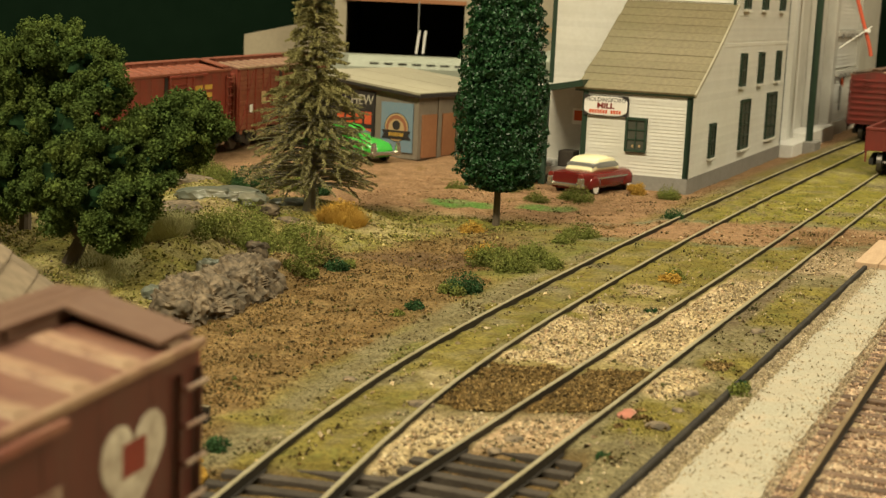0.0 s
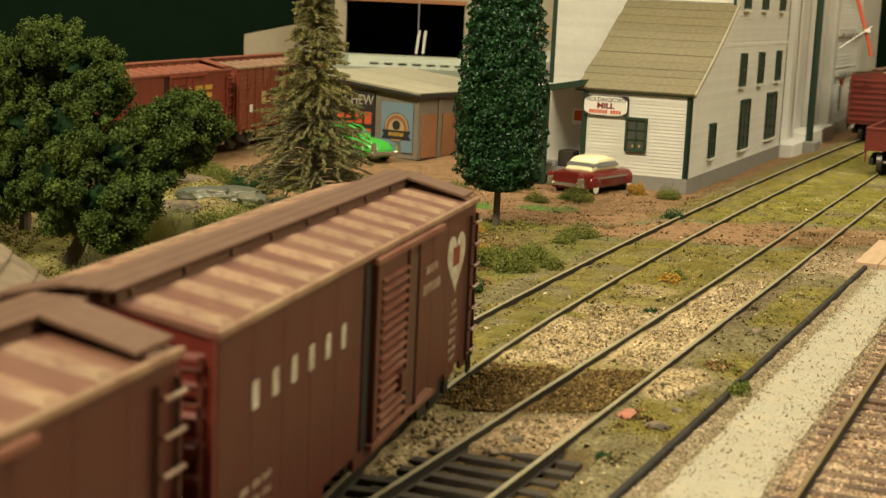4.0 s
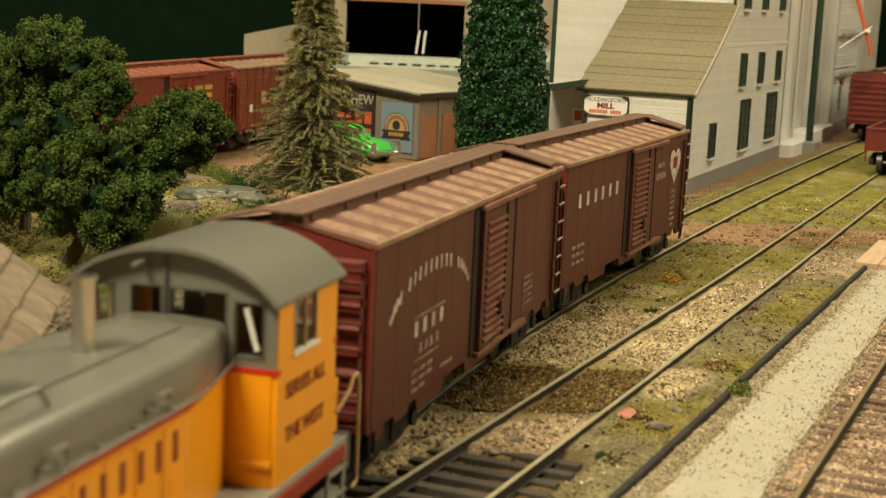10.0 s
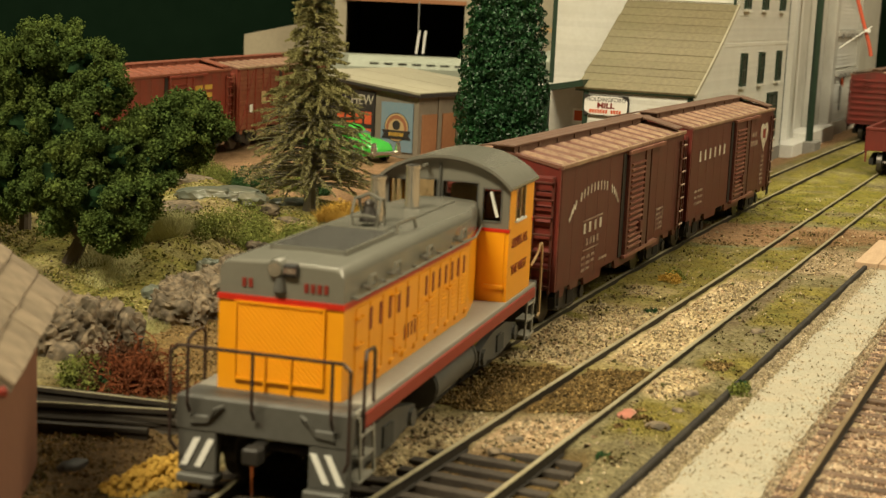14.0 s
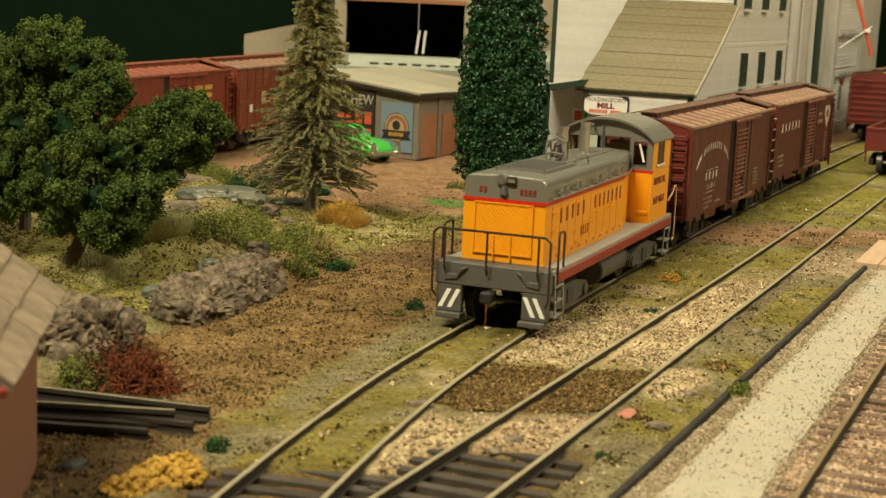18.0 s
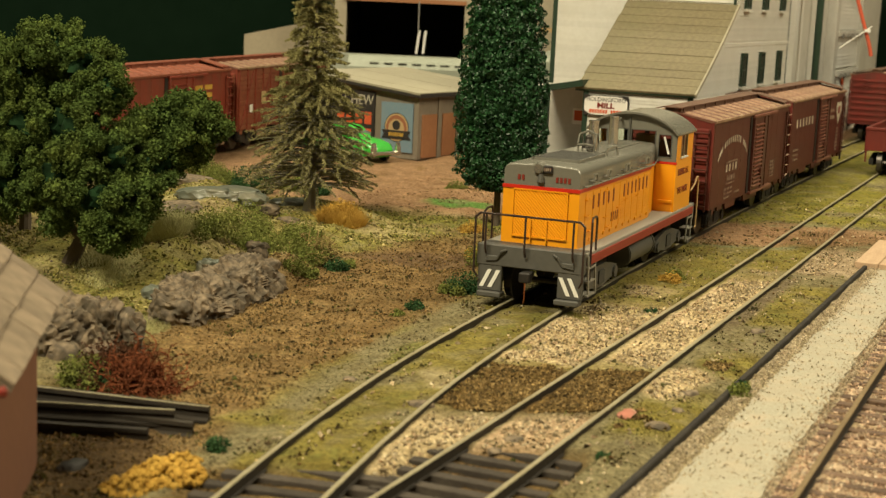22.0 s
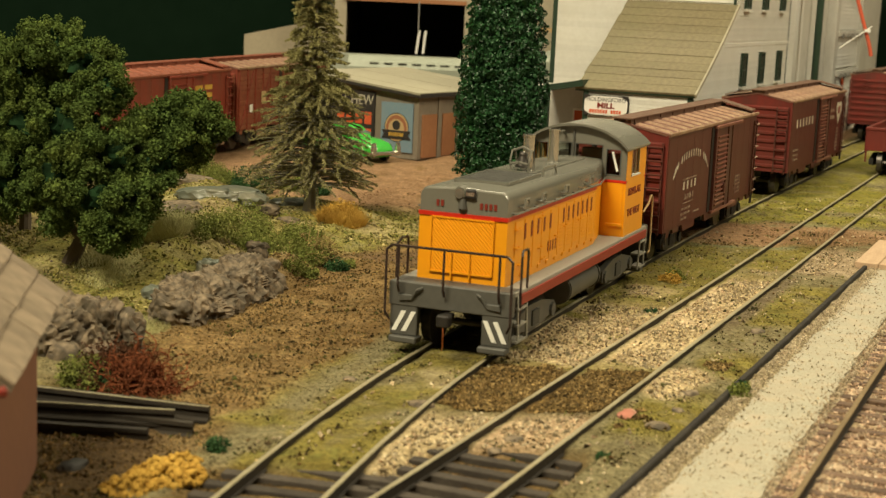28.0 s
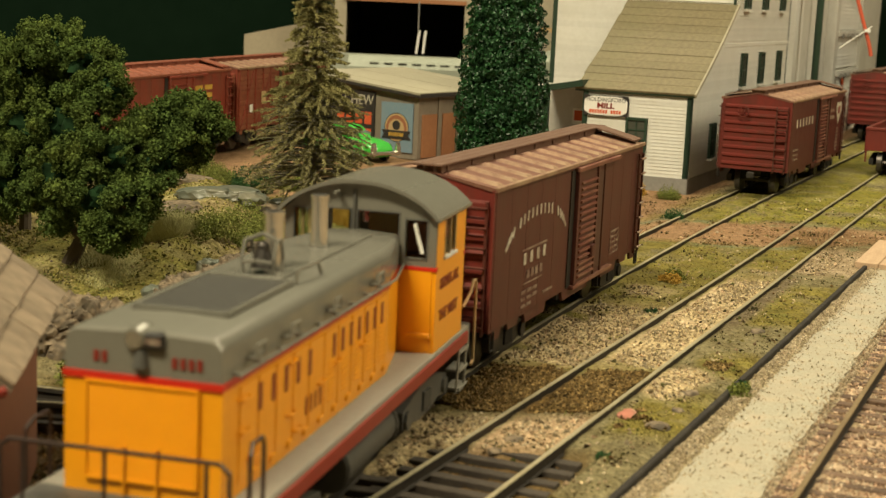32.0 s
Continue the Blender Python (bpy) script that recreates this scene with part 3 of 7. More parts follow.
def field_only(x, y, rs):
    """Crumbs gather in drifts on the brown field."""
    c = cover(x, y)
    w = 0.22 + 0.9 * soft(grainy(x, y, 14, 51) + 0.5 * grainy(x, y, 5, 52), -0.1, 0.7)
    return ((c[..., 0] > c[..., 1] * 1.3) & (c.sum(-1) < 0.6)) & (abs(x - track_a(y)) > 12) & (abs(abs(x - track_b(y)) - 9) > 2) & (rs.uniform(size=len(x)) < w)


def drifts(x, y, rs):
    """Turf crumbs in small drifts anywhere beside and between the rails."""
    w = soft(grainy(x, y, 9, 61) + 0.7 * grainy(x, y, 3.5, 62), 0.25, 0.95) * 0.75 + 0.02
    return off_rails(x, y, rs) & (rs.uniform(size=len(x)) < w)


def cream_only(x, y, rs):
    c = cover(x, y)
    w = np.where(c.sum(-1) > 0.74, 0.75, 0.05)
    return (rs.uniform(size=len(x)) < w) & off_rails(x, y, rs) & (c.sum(-1) > 0.36) & (x - track_a(y) > -16)


def c_side(x, y, rs):
    o = x - track_c(y)
    return (o > -17.5) & (abs(abs(o) - 9) > 1.2) & (o < 40)


def dark_patch(x, y, rs):
    c = cover(x, y)
    return (c.sum(-1) < 0.36) & (x - track_a(y) > 10) & (y > 300) & (y < 362) & (abs(abs(x - track_b(y)) - 9) > 1.6)


scatter("loose_earth", 100000, (-150, 110), (225, 760), 0.42, 31, off_rails, "loose earth and moss grains over the ground")
scatter("brown_crumbs", 110000, (-110, 60), (225, 600), 0.66, 32, field_only, "brown soil crumbs in drifts on the field", 0.05,
        [(0.25, 0.16, 0.07), (0.20, 0.13, 0.052), (0.14, 0.092, 0.036), (0.07, 0.055, 0.026), (0.11, 0.082, 0.034), (0.17, 0.11, 0.044), (0.22, 0.15, 0.065)])
scatter("turf_crumbs", 80000, (-130, 110), (225, 700), 0.72, 38, drifts, "dark olive turf crumbs in small drifts", 0.05,
        [(0.10, 0.09, 0.03), (0.055, 0.05, 0.022), (0.075, 0.085, 0.025), (0.14, 0.12, 0.04), (0.06, 0.042, 0.022), (0.12, 0.075, 0.03)])
def hillside(x, y, rs):
    w = 0.15 + 0.85 * soft(grainy(x, y, 16, 71) + 0.5 * grainy(x, y, 5, 72), -0.1, 0.7)
    return (track_a(y) - x > 52) & (y > 350) & (y + 0.25 * x < 600) & (cover(x, y)[..., 1] > 0.76 * cover(x, y)[..., 0]) & (rs.uniform(size=len(x)) < w)


scatter("hill_turf", 70000, (-200, -40), (345, 700), 0.95, 39, hillside, "green and tan turf crumbs over the hillside", 0.1,
        [(0.20, 0.19, 0.05), (0.26, 0.23, 0.075), (0.13, 0.145, 0.04), (0.34, 0.28, 0.13), (0.22, 0.195, 0.065), (0.30, 0.26, 0.10)])
scatter("dark_crumbs", 60000, (10, 90), (300, 362), 0.78, 37, dark_patch, "coarse dark brown crumbs across the siding", 0.1,
        [(0.21, 0.14, 0.055), (0.15, 0.10, 0.038), (0.09, 0.065, 0.03), (0.27, 0.19, 0.085), (0.13, 0.085, 0.035), (0.19, 0.13, 0.05)])
scatter("cream_ballast", 95000, (-40, 90), (240, 700), 0.78, 33, cream_only, "cream ballast stones between the rails", 0.05,
        [(0.56, 0.45, 0.28), (0.46, 0.36, 0.23), (0.41, 0.345, 0.235), (0.60, 0.51, 0.355), (0.30, 0.245, 0.155), (0.50, 0.365, 0.24)], (0.55, 1.2))
scatter("tan_ballast", 45000, (110, 180), (225, 640), 0.75, 34, c_side, "tan ballast stones round the old track", 0.05,
        [(0.55, 0.40, 0.29), (0.47, 0.32, 0.225), (0.33, 0.225, 0.155), (0.60, 0.50, 0.38), (0.40, 0.28, 0.20)], (0.6, 1.3))


# ---- tracks ----
def sweep(name, line, prof, material, parent, label=""):
    """A profile of (across, up) pairs along a line of (x, y) points."""
    p = np.array(line)
    t = np.gradient(p, axis=0)
    t /= np.linalg.norm(t, axis=1, keepdims=True)
    nrm = np.stack([t[:, 1], -t[:, 0]], 1)
    k = len(prof)
    v = np.concatenate([np.stack([p[:, 0] + nrm[:, 0] * a, p[:, 1] + nrm[:, 1] * a, z + climb(p[:, 1]) * (name != "kerb")], 1)[:, None] for a, z in prof], 1).reshape(-1, 3)
    f = []
    for i in range(len(p) - 1):
        for j in range(k):
            f.append((i * k + j, i * k + (j + 1) % k, (i + 1) * k + (j + 1) % k, (i + 1) * k + j))
    return mesh_np(name, v, f, material, parent, label)


RAIL_LOW = [(-0.7, -2.7), (-0.7, -2.45), (-0.32, -2.2), (-0.32, -0.9), (-0.55, -0.7), (-0.55, -0.16), (0.55, -0.16), (0.55, -0.7), (0.32, -0.9), (0.32, -2.2), (0.7, -2.45), (0.7, -2.7)]
RAIL_HEAD = [(-0.55, -0.16), (-0.36, 0.0), (0.36, 0.0), (0.55, -0.16)]
tie_bm = B()
box(tie_bm, -1.4, 1.4, -15, 15, -4.4, -2.4, 0.15)


def shifted(line, d):
    p = np.array(line)
    t = np.gradient(p, axis=0)
    t /= np.linalg.norm(t, axis=1, keepdims=True)
    return p + np.stack([t[:, 1], -t[:, 0]], 1) * d


def make_track(label, line, ties, tie_name="tie", head="rail_top"):
    tr = thing("track", Matrix(), label, "railway track", kind="structure")
    for d in (-8.7, 8.7):
        sweep("rail", shifted(line, d), RAIL_LOW, "rail_side", tr, "rust-brown rail")
        sweep("rail_head", shifted(line, d), RAIL_HEAD, head, tr, "worn shiny rail head")
    src = None
    for x, y, yaw, ln in ties:
        if src is None:
            src = part("tie", tie_bm.copy(), tie_name, tr)
            src.matrix_basis = at(x, y, 0, yaw) @ Matrix.Diagonal((1, ln, 1, 1))
        else:
            share(src, tr, at(x, y, 0, yaw) @ Matrix.Diagonal((1, ln, 1, 1)))
    return tr


line_a = [(float(track_a(y)), y) for y in np.arange(-340, 1400, 12.0)]
line_b = [(track_b(y), y) for y in np.arange(150, 1400, 25.0)]
line_c = [(track_c(y), y) for y in np.arange(60, 900, 25.0)]
rt = random.Random(4)
make_track("train track with weathered rails sunk in earth and moss", line_a, [(float(track_a(y)) + rt.uniform(-.6, .6), y, 0.24, 1.05) for y in np.arange(165, 268, 6.3)])
make_track("siding with shiny rails and dark exposed ties at the switch", line_b, [(track_b(y) + 3 * (y < 250) + rt.uniform(-1, 1), y, 0.41, 1.0) for y in np.arange(196, 284, 6.2)])
make_track("old siding with brown rails on loose brown ties", line_c, [(track_c(y) + rt.uniform(-1.8, 1.8), y, 0.41 + rt.uniform(-.05, .05), 1.0) for y in np.arange(200, 640, 6.4)], "tie_brown", "rail_brown")

# kerb board and paved strip beside the siding
kerb = [(34 + 0.445 * (y - 258), y) for y in np.arange(120, 521, 10.0)]
sweep("kerb", kerb, [(-.7, -3.6), (-.7, -.95), (-.5, -.75), (.5, -.75), (.7, -1.0), (.7, -3.6)], "kerb", None)
tagged(bpy.data.objects["kerb"], "dark weathered timber kerb along the siding", "kerb", kind="structure")
strip = B()
ys_ = np.arange(120, 531, 3.0)
rs_ = np.random.RandomState(6)
lo_ = [strip.verts.new((41.0 + 0.436 * (y - 258) + rs_.uniform(-.5, .5), y, -1.75)) for y in ys_]
hi_ = [strip.verts.new((track_c(y) - 16.4 + rs_.uniform(-.5, .5) - .009 * (y - 260), y, -1.6)) for y in ys_]
for i in range(len(ys_) - 1):
    strip.faces.new((lo_[i], hi_[i], hi_[i + 1], lo_[i + 1]))
ex = bmesh.ops.extrude_face_region(strip, geom=list(strip.faces))
bmesh.ops.translate(strip, vec=(0, 0, -1.6), verts=[e for e in ex["geom"] if isinstance(e, bmesh.types.BMVert)])
pave = tagged(part("pavement", strip, "concrete"), "pale grey concrete strip between the sidings", "pavement", kind="structure")


def strip_edges(x, y, rs):
    o = x - (34 + 0.445 * (y - 258))
    q = x - track_c(y)
    w = np.where((o > 1.5) & (q < -15), np.exp(-np.minimum(o - 5, -16 - q).clip(0) / 1.1) + 0.06, 0)
    return (rs.uniform(size=len(x)) < w) & (y < 520)


scatter("strip_grit", 60000, (94, 122), (225, 525), 0.42, 36, strip_edges, "tan grit strewn over the paved strip", .75,
        [(0.50, 0.42, 0.30), (0.42, 0.35, 0.24), (0.55, 0.48, 0.36), (0.36, 0.30, 0.20), (0.47, 0.38, 0.27)], (0.75, 1.2))


# ---- rolling stock ----
def truck(parent, u, wheel_r=5.6, base=10.5, frame="black"):
    tr = part("truck", box(box(B(), u - 2.0, u + 2.0, -11, 11, 6.5, 9.5, .3), u - 1.5, u + 1.5, -13, 13, 7.4, 9.0), frame, parent)
    for sgn in (-1, 1):
        bm = B()
        y = 12.6 * sgn
        prof = [(u - base - 2.6, 4.2), (u - base - 2.6, 7.6), (u - 5, 9.8), (u + 5, 9.8), (u + base + 2.6, 7.6), (u + base + 2.6, 4.2), (u + base - 2.6, 4.2), (u + 4, 3.0), (u - 4, 3.0), (u - base + 2.6, 4.2)]
        prism(bm, prof, y - 0.9, y + 0.9, "y")
        for du in (-base, base):
            cyl(bm, (u + du, y, 5.6), (u + du, y + 1.6 * sgn, 5.6), 1.9, 8)
        for du in (-1.8, 0, 1.8):
            cyl(bm, (u + du, y + 0.9 * sgn, 4.2), (u + du, y + 0.9 * sgn, 8.2), 0.8, 6)
        part("side_frame", bm, frame, tr)
    for du in (-base, base):
        bm = B()
        cyl(bm, (u + du, -8, wheel_r - .1), (u + du, 8, wheel_r - .1), 0.9, 8)
        for sgn in (-1, 1):
            cyl(bm, (u + du, 7.3 * sgn, wheel_r - .1), (u + du, 9.6 * sgn, wheel_r - .1), wheel_r - .1, 20)
            cyl(bm, (u + du, 6.9 * sgn, wheel_r - .1), (u + du, 7.3 * sgn, wheel_r - .1), wheel_r + .6, 20)
        part("wheelset", bm, "wheel", tr)
    return tr


def coupler(parent, u, sgn):
    bm = B()
    box(bm, min(u, u + 5 * sgn), max(u, u + 5 * sgn), -1.1, 1.1, 8.2, 10.2, .2)
    box(bm, min(u + 4 * sgn, u + 7 * sgn), max(u + 4 * sgn, u + 7 * sgn), -2, 1.2, 7.6, 10.6, .4)
    part("coupler", bm, "black", parent)


def plaque(bm, u0, u1, z0, z1, y, t=0.12):
    """A thin raised panel on a side wall at y."""
    return box(bm, u0, u1, min(y, y + t), max(y, y + t), z0, z1)


def boxcar(name, label, m, style, side="box_red", end="box_end", roof="box_roof", walk_m="box_walk", L=70.0, W=16.2):
    car = thing(name, m, label, "freight car", "freight cars")
    Z0, ZE, ZR = 10.9, 43.6, 47.0
    bm = B()
    prism(bm, [(-W, Z0), (-W, ZE), (0, ZR - .5), (W, ZE), (W, Z0)], -L + .8, L - .8, "x")
    body = part("body", bm, side, car)
    for sgn in (-1, 1):   # raised side sheets, seams and the saw-cut sill
        y = W * sgn
        sh = None
        for i, u in enumerate(np.linspace(-L + 1, L - 1, 13)[:-1]):
            if not (-12 < u < 22):
                if sh is None:
                    bm = B()
                    box(bm, 0.05, (2 * L - 2) / 12 - 0.05, -.12, .12, Z0 + .6, ZE - .4)
                    sh = part("side_sheet", bm, side, body)
                    sh.matrix_basis = Matrix.Translation((u * MM, y * MM, 0))
                else:
                    share(sh, body, Matrix.Translation((u * MM, y * MM, 0)))
        bm = B()
        for u0, u1, z in ((-L + 2, -L + 9, 2.2), (-L + 13, -L + 22, 1.6), (-L + 26, -L + 44, 2.4), (-12, 14, 2.6), (26, 44, 2.4), (48, 57, 1.6), (61, L - 2, 2.2)):
            prism(bm, [(u0, Z0 + .3), (u0 + 1.2, Z0 - z), (u1 - 1.2, Z0 - z), (u1, Z0 + .3)], y - .5 * (sgn + 1) * .8, y - .5 * (sgn + 1) * .8 + .8, "y")
        part("sill_step", bm, side, body)
    for sgn in (-1, 1):   # ribbed ends
        bm = B()
        x = (L - .8) * sgn
        prism(bm, [(-W + .1, Z0), (-W + .1, ZE), (0, ZR - .6), (W - .1, ZE), (W - .1, Z0)], x, x + .5 * sgn, "x")
        box(bm, min(x, x + .9 * sgn), max(x, x + .9 * sgn), -W, -W + .7, Z0, ZE)
        box(bm, min(x, x + .9 * sgn), max(x, x + .9 * sgn), W - .7, W, Z0, ZE)
        ep = part("end_panel", bm, end, car, "ribbed red steel end")
        er = None
        for z in np.linspace(Z0 + 2.6, ZE - 3.4, 8):
            if er is None:
                bm = B()
                prism(bm, [(.3 * sgn, -1.2), (1.3 * sgn, -.4), (1.3 * sgn, .4), (.3 * sgn, 1.2)], -W + 1.4, W - 1.4, "y")
                er = part("end_rib", bm, end, ep)
                er.matrix_basis = Matrix.Translation((x * MM, 0, z * MM))
            else:
                share(er, ep, Matrix.Translation((x * MM, 0, z * MM)))
    # roof: two sloping sheets with a rim, cross ribs and a running board
    bm = B()
    for sgn in (-1, 1):
        prism(bm, [(0, ZR - .5), (0, ZR), (sgn * (W + .7), ZE + .35), (sgn * (W + .7), ZE - .5), (sgn * W, ZE - .5)], -L, L, "x")
    rf = part("roof", bm, roof, car, "faded weathered roof")
    rib = None
    n_rib = 13
    for sgn in (-1, 1):
        for i in range(n_rib):
            u = -L + 5 + i * (2 * L - 10) / (n_rib - 1)
            if rib is None:
                bm = B()
                lo_r = [bm.verts.new(p) for p in ((-2.7, 3.6, 0), (-1.5, 4.6, .55), (1.5, 4.6, .75), (2.3, 3.6, 0))]
                hi_r = [bm.verts.new(p) for p in ((-2.7, 16.2, 0), (-1.7, 15.2, .5), (1.4, 15.2, .7), (2.0, 16.2, 0))]
                for q_ in ((lo_r[0], lo_r[1], hi_r[1], hi_r[0]), (lo_r[1], lo_r[2], hi_r[2], hi_r[1]), (lo_r[2], lo_r[3], hi_r[3], hi_r[2]), lo_r[::-1], hi_r, (lo_r[0], hi_r[0], hi_r[3], lo_r[3])):
                    bm.faces.new(q_)
                rib = part("roof_rib", bm, "box_rib" if roof == "box_roof" else roof, rf)
                rib.matrix_basis = Matrix.Translation((u * MM, 0, (ZR - .05) * MM)) @ Matrix.Rotation(0 if sgn > 0 else math.pi, 4, "Z") @ Matrix.Rotation(-math.atan2(ZR - ZE - .35, W + .7), 4, "X")
            else:
                share(rib, rf, Matrix.Translation((u * MM, 0, (ZR - .05) * MM)) @ Matrix.Rotation(0 if sgn > 0 else math.pi, 4, "Z") @ Matrix.Rotation(-math.atan2(ZR - ZE - .35, W + .7), 4, "X"))
        bm = B()
        y = sgn * (W + .45)
        box(bm, -L, L, y - .45, y + .45, ZE - .3, ZE + .75, .15)
        part("roof_rim", bm, "box_rib" if roof == "box_roof" else roof, rf)
    bm = B()
    for k in (-1, 0, 1):
        box(bm, -L - 1.2, L + 1.2, k * 2.5 - 1.15, k * 2.5 + 1.15, ZR + 1.0, ZR + 1.55, .1)
    for u in np.linspace(-L + 4, L - 4, 9):
        box(bm, u - .6, u + .6, -3.4, 3.4, ZR - .3, ZR + 1.0)
    # solid filler below the boards, added in place of their shadow on the roof
    box(bm, -L + .4, L - .4, -3.0, 3.0, ZR - .6, ZR + .9)
    part("running_board", bm, walk_m, rf, "brown roof walk")
    for sgn in (-1, 1):
        bm = B()
        u = (L - 5) * sgn
        prism(bm, [(0 - 3.6 * sgn, ZR + 1.0), (-3.6 * sgn, ZR + 1.5), (-(W - .5) * sgn, ZE + 1.9), (-(W - .5) * sgn, ZE + 1.4)], u - 4.5, u + 4.5, "x")
        part("corner_walk", bm, walk_m, rf)
    # doors
    trim_m = "box_edge" if style != "far" else side
    for sgn in (-1, 1):
        y = W * sgn
        lo_hi = lambda p, q: (min(y + p * sgn, y + q * sgn), max(y + p * sgn, y + q * sgn))
        bm = B()
        box(bm, -5.4, 22.4, *lo_hi(0, .9), Z0 + .8, ZE - 1.4, .15)
        door = part("door", bm, side, car)
        # no gap is cut: a black strip stands for its shade
        bm = B()
        box(bm, -9.0, -5.5, *lo_hi(0, .3), Z0 + .4, ZE - 1.2)
        part("door_gap", bm, "black", car, "black strip standing for shade in the gap beside the door")
        for z in np.linspace(Z0 + 2.4, ZE - 5, 16):
            bm = B()
            prism(bm, [(y + .7 * sgn, z - .8), (y + 1.6 * sgn, z - .1), (y + 1.5 * sgn, z + .3), (y + .7 * sgn, z + .5)], -2.0, 13.4, "x")
            part("louvre", bm, trim_m, door)
        for u0, u1 in ((-5.4, -3.2), (13.9, 15.0), (21.0, 22.4)):
            bm = B()
            box(bm, u0, u1, *lo_hi(.8, 1.35), Z0 + .8, ZE - 1.6, .1)
            part("door_stile", bm, side, door)
        bm = B()
        box(bm, 15.2, 20.8, *lo_hi(.85, 1.0), Z0 + 2, ZE - 3.4, .05)
        part("door_sheet", bm, "door_panel" if style != "far" else side, door, "dull grey-brown door sheet")
        bm = B()
        box(bm, 8.6, 12.6, *lo_hi(.8, 2.2), 17.4, 20.6, .2)
        part("door_latch", bm, side, door)
        bm = B()
        box(bm, -6, 37, *lo_hi(0, 1.8), ZE - 1.6, ZE - .5, .1)
        part("top_track", bm, trim_m, car)
        bm = B()
        box(bm, -6, 34, *lo_hi(0, 1.5), Z0 - .4, Z0 + .7, .1)
        part("bottom_track", bm, trim_m, car)
    # ladders
    def ladder(u, y, out, along):
        bm, rungs = B(), []
        dx, dy = out
        ax, ay = along
        for k in (0, 5.2):
            p = (u + ax * k, y + ay * k)
            box(bm, p[0] - .3, p[0] + .3, p[1] - .3, p[1] + .3, Z0 - .5, ZE - 2.5)
        for z in np.linspace(Z0 + 1.5, ZE - 4, 7):
            rung = cyl(B(), (u + dx * .9, y + dy * .9, z), (u + ax * 5.2 + dx * .9, y + ay * 5.2 + dy * .9, z), .33, 6)
            rungs.append(rung)
            cyl(bm, (u, y, z), (u + dx * .9, y + dy * .9, z), .25, 5)
            cyl(bm, (u + ax * 5.2, y + ay * 5.2, z), (u + ax * 5.2 + dx * .9, y + ay * 5.2 + dy * .9, z), .25, 5)
        lad = part("ladder", bm, side, car)
        for rung in rungs:
            part("rung", rung, "rung" if style != "far" and dy else side, lad)
    ladder(L - 6.6, -W - .7, (0, -1), (1, 0))
    ladder(-L + 1.4, W + .7, (0, 1), (1, 0))
    ladder(L + .9, W - 7, (1, 0), (0, 1))
    ladder(-L - .9, -W + 1.5, (-1, 0), (0, 1))
    bm = B()   # brake wheel on the near end
    for a in range(16):
        q, r = a * math.pi / 8, (a + 1) * math.pi / 8
        cyl(bm, (-L - 2.2, 6 + 2.6 * math.cos(q), 38 + 2.6 * math.sin(q)), (-L - 2.2, 6 + 2.6 * math.cos(r), 38 + 2.6 * math.sin(r)), .3, 5)
    for a in range(3):
        q = a * math.pi / 3
        cyl(bm, (-L - 2.2, 6 - 2.6 * math.cos(q), 38 - 2.6 * math.sin(q)), (-L - 2.2, 6 + 2.6 * math.cos(q), 38 + 2.6 * math.sin(q)), .22, 5)
    cyl(bm, (-L - 2.3, 6, 38), (-L + .5, 6, 38), .5, 6)
    part("brake_wheel", bm, end, car)
    for u in (-L + 1.6, L - 1.6):   # corner grab irons and stirrups
        for sgn in (-1, 1):
            bm = B()
            y = (W + .2) * sgn
            tube(bm, [(u - 1.4, y, Z0), (u - 1.2, y, Z0 - 4.2), (u + 1.2, y, Z0 - 4.2), (u + 1.4, y, Z0)], .3, 5)
            part("stirrup", bm, "black", car)
    bm = B()
    box(bm, -L + 6, L - 6, -3, 3, 8.2, Z0 + .2)
    for u in (-30, -12, 12, 30):
        box(bm, u - 1, u + 1, -W + 1, W - 1, 8.6, Z0 + .1)
    cyl(bm, (-10, 7, 7.5), (8, 7, 7.5), 2.6, 12)
    cyl(bm, (14, -8, 8), (22, -8, 8), 1.8, 10)
    part("underframe", bm, "black", car)
    truck(car, -L + 22)
    truck(car, L - 22)
    coupler(car, -L, -1)
    coupler(car, L, 1)
    # painted marks on both sides: plain bars and shapes
    for sgn in (-1, 1):
        y = (W + .17) * sgn
        f = -sgn   # reading direction along the car
        def bars(rows, material, nm="lettering"):
            for group in ([rows] if nm == "letter_mark" else [[r_] for r_ in rows]):
                bm = B()
                for u, z, w, h in group:
                    plaque(bm, f * u - w / 2, f * u + w / 2, z - h / 2, z + h / 2, y, .1 * sgn)
                part(nm, bm, material, car)
        if style == "flag":
            for i in range(6):
                bars([(-56.6 + i * 7.4, 33.0, 2.3, 3.8)], "letter", "letter_mark")
            bars([(-60 + (i % 3) * 4.2, 20.6 - (i // 3) * 2.2, 3.2, .9) for i in range(9)] + [(52.5, 24.6 - i * 1.9, 5 + (i % 3), .9) for i in range(7)] + [(33.5, 35.0, 9, 1.6), (34, 31.4, 13, 1.9)], "letter_faded")
            bm = B()
            pr_ = []
            for k in range(28):
                a = k / 28 * 2 * math.pi
                hx, hz = 16 * math.sin(a) ** 3, 13 * math.cos(a) - 5 * math.cos(2 * a) - 2 * math.cos(3 * a) - math.cos(4 * a)
                pr_.append((f * 53.2 + hx * 0.47, 33.6 + hz * 0.43))
            prism(bm, pr_, y, y + .1 * sgn, "y")
            part("emblem", bm, "letter", car, "off-white heart emblem")
            bm = B()
            plaque(bm, f * 53.2 - 2.6, f * 53.2 + 2.6, 32.4, 36.2, y + .1 * sgn, .08 * sgn)
            part("emblem_panel", bm, "letter_red", car)
        elif style == "arch":
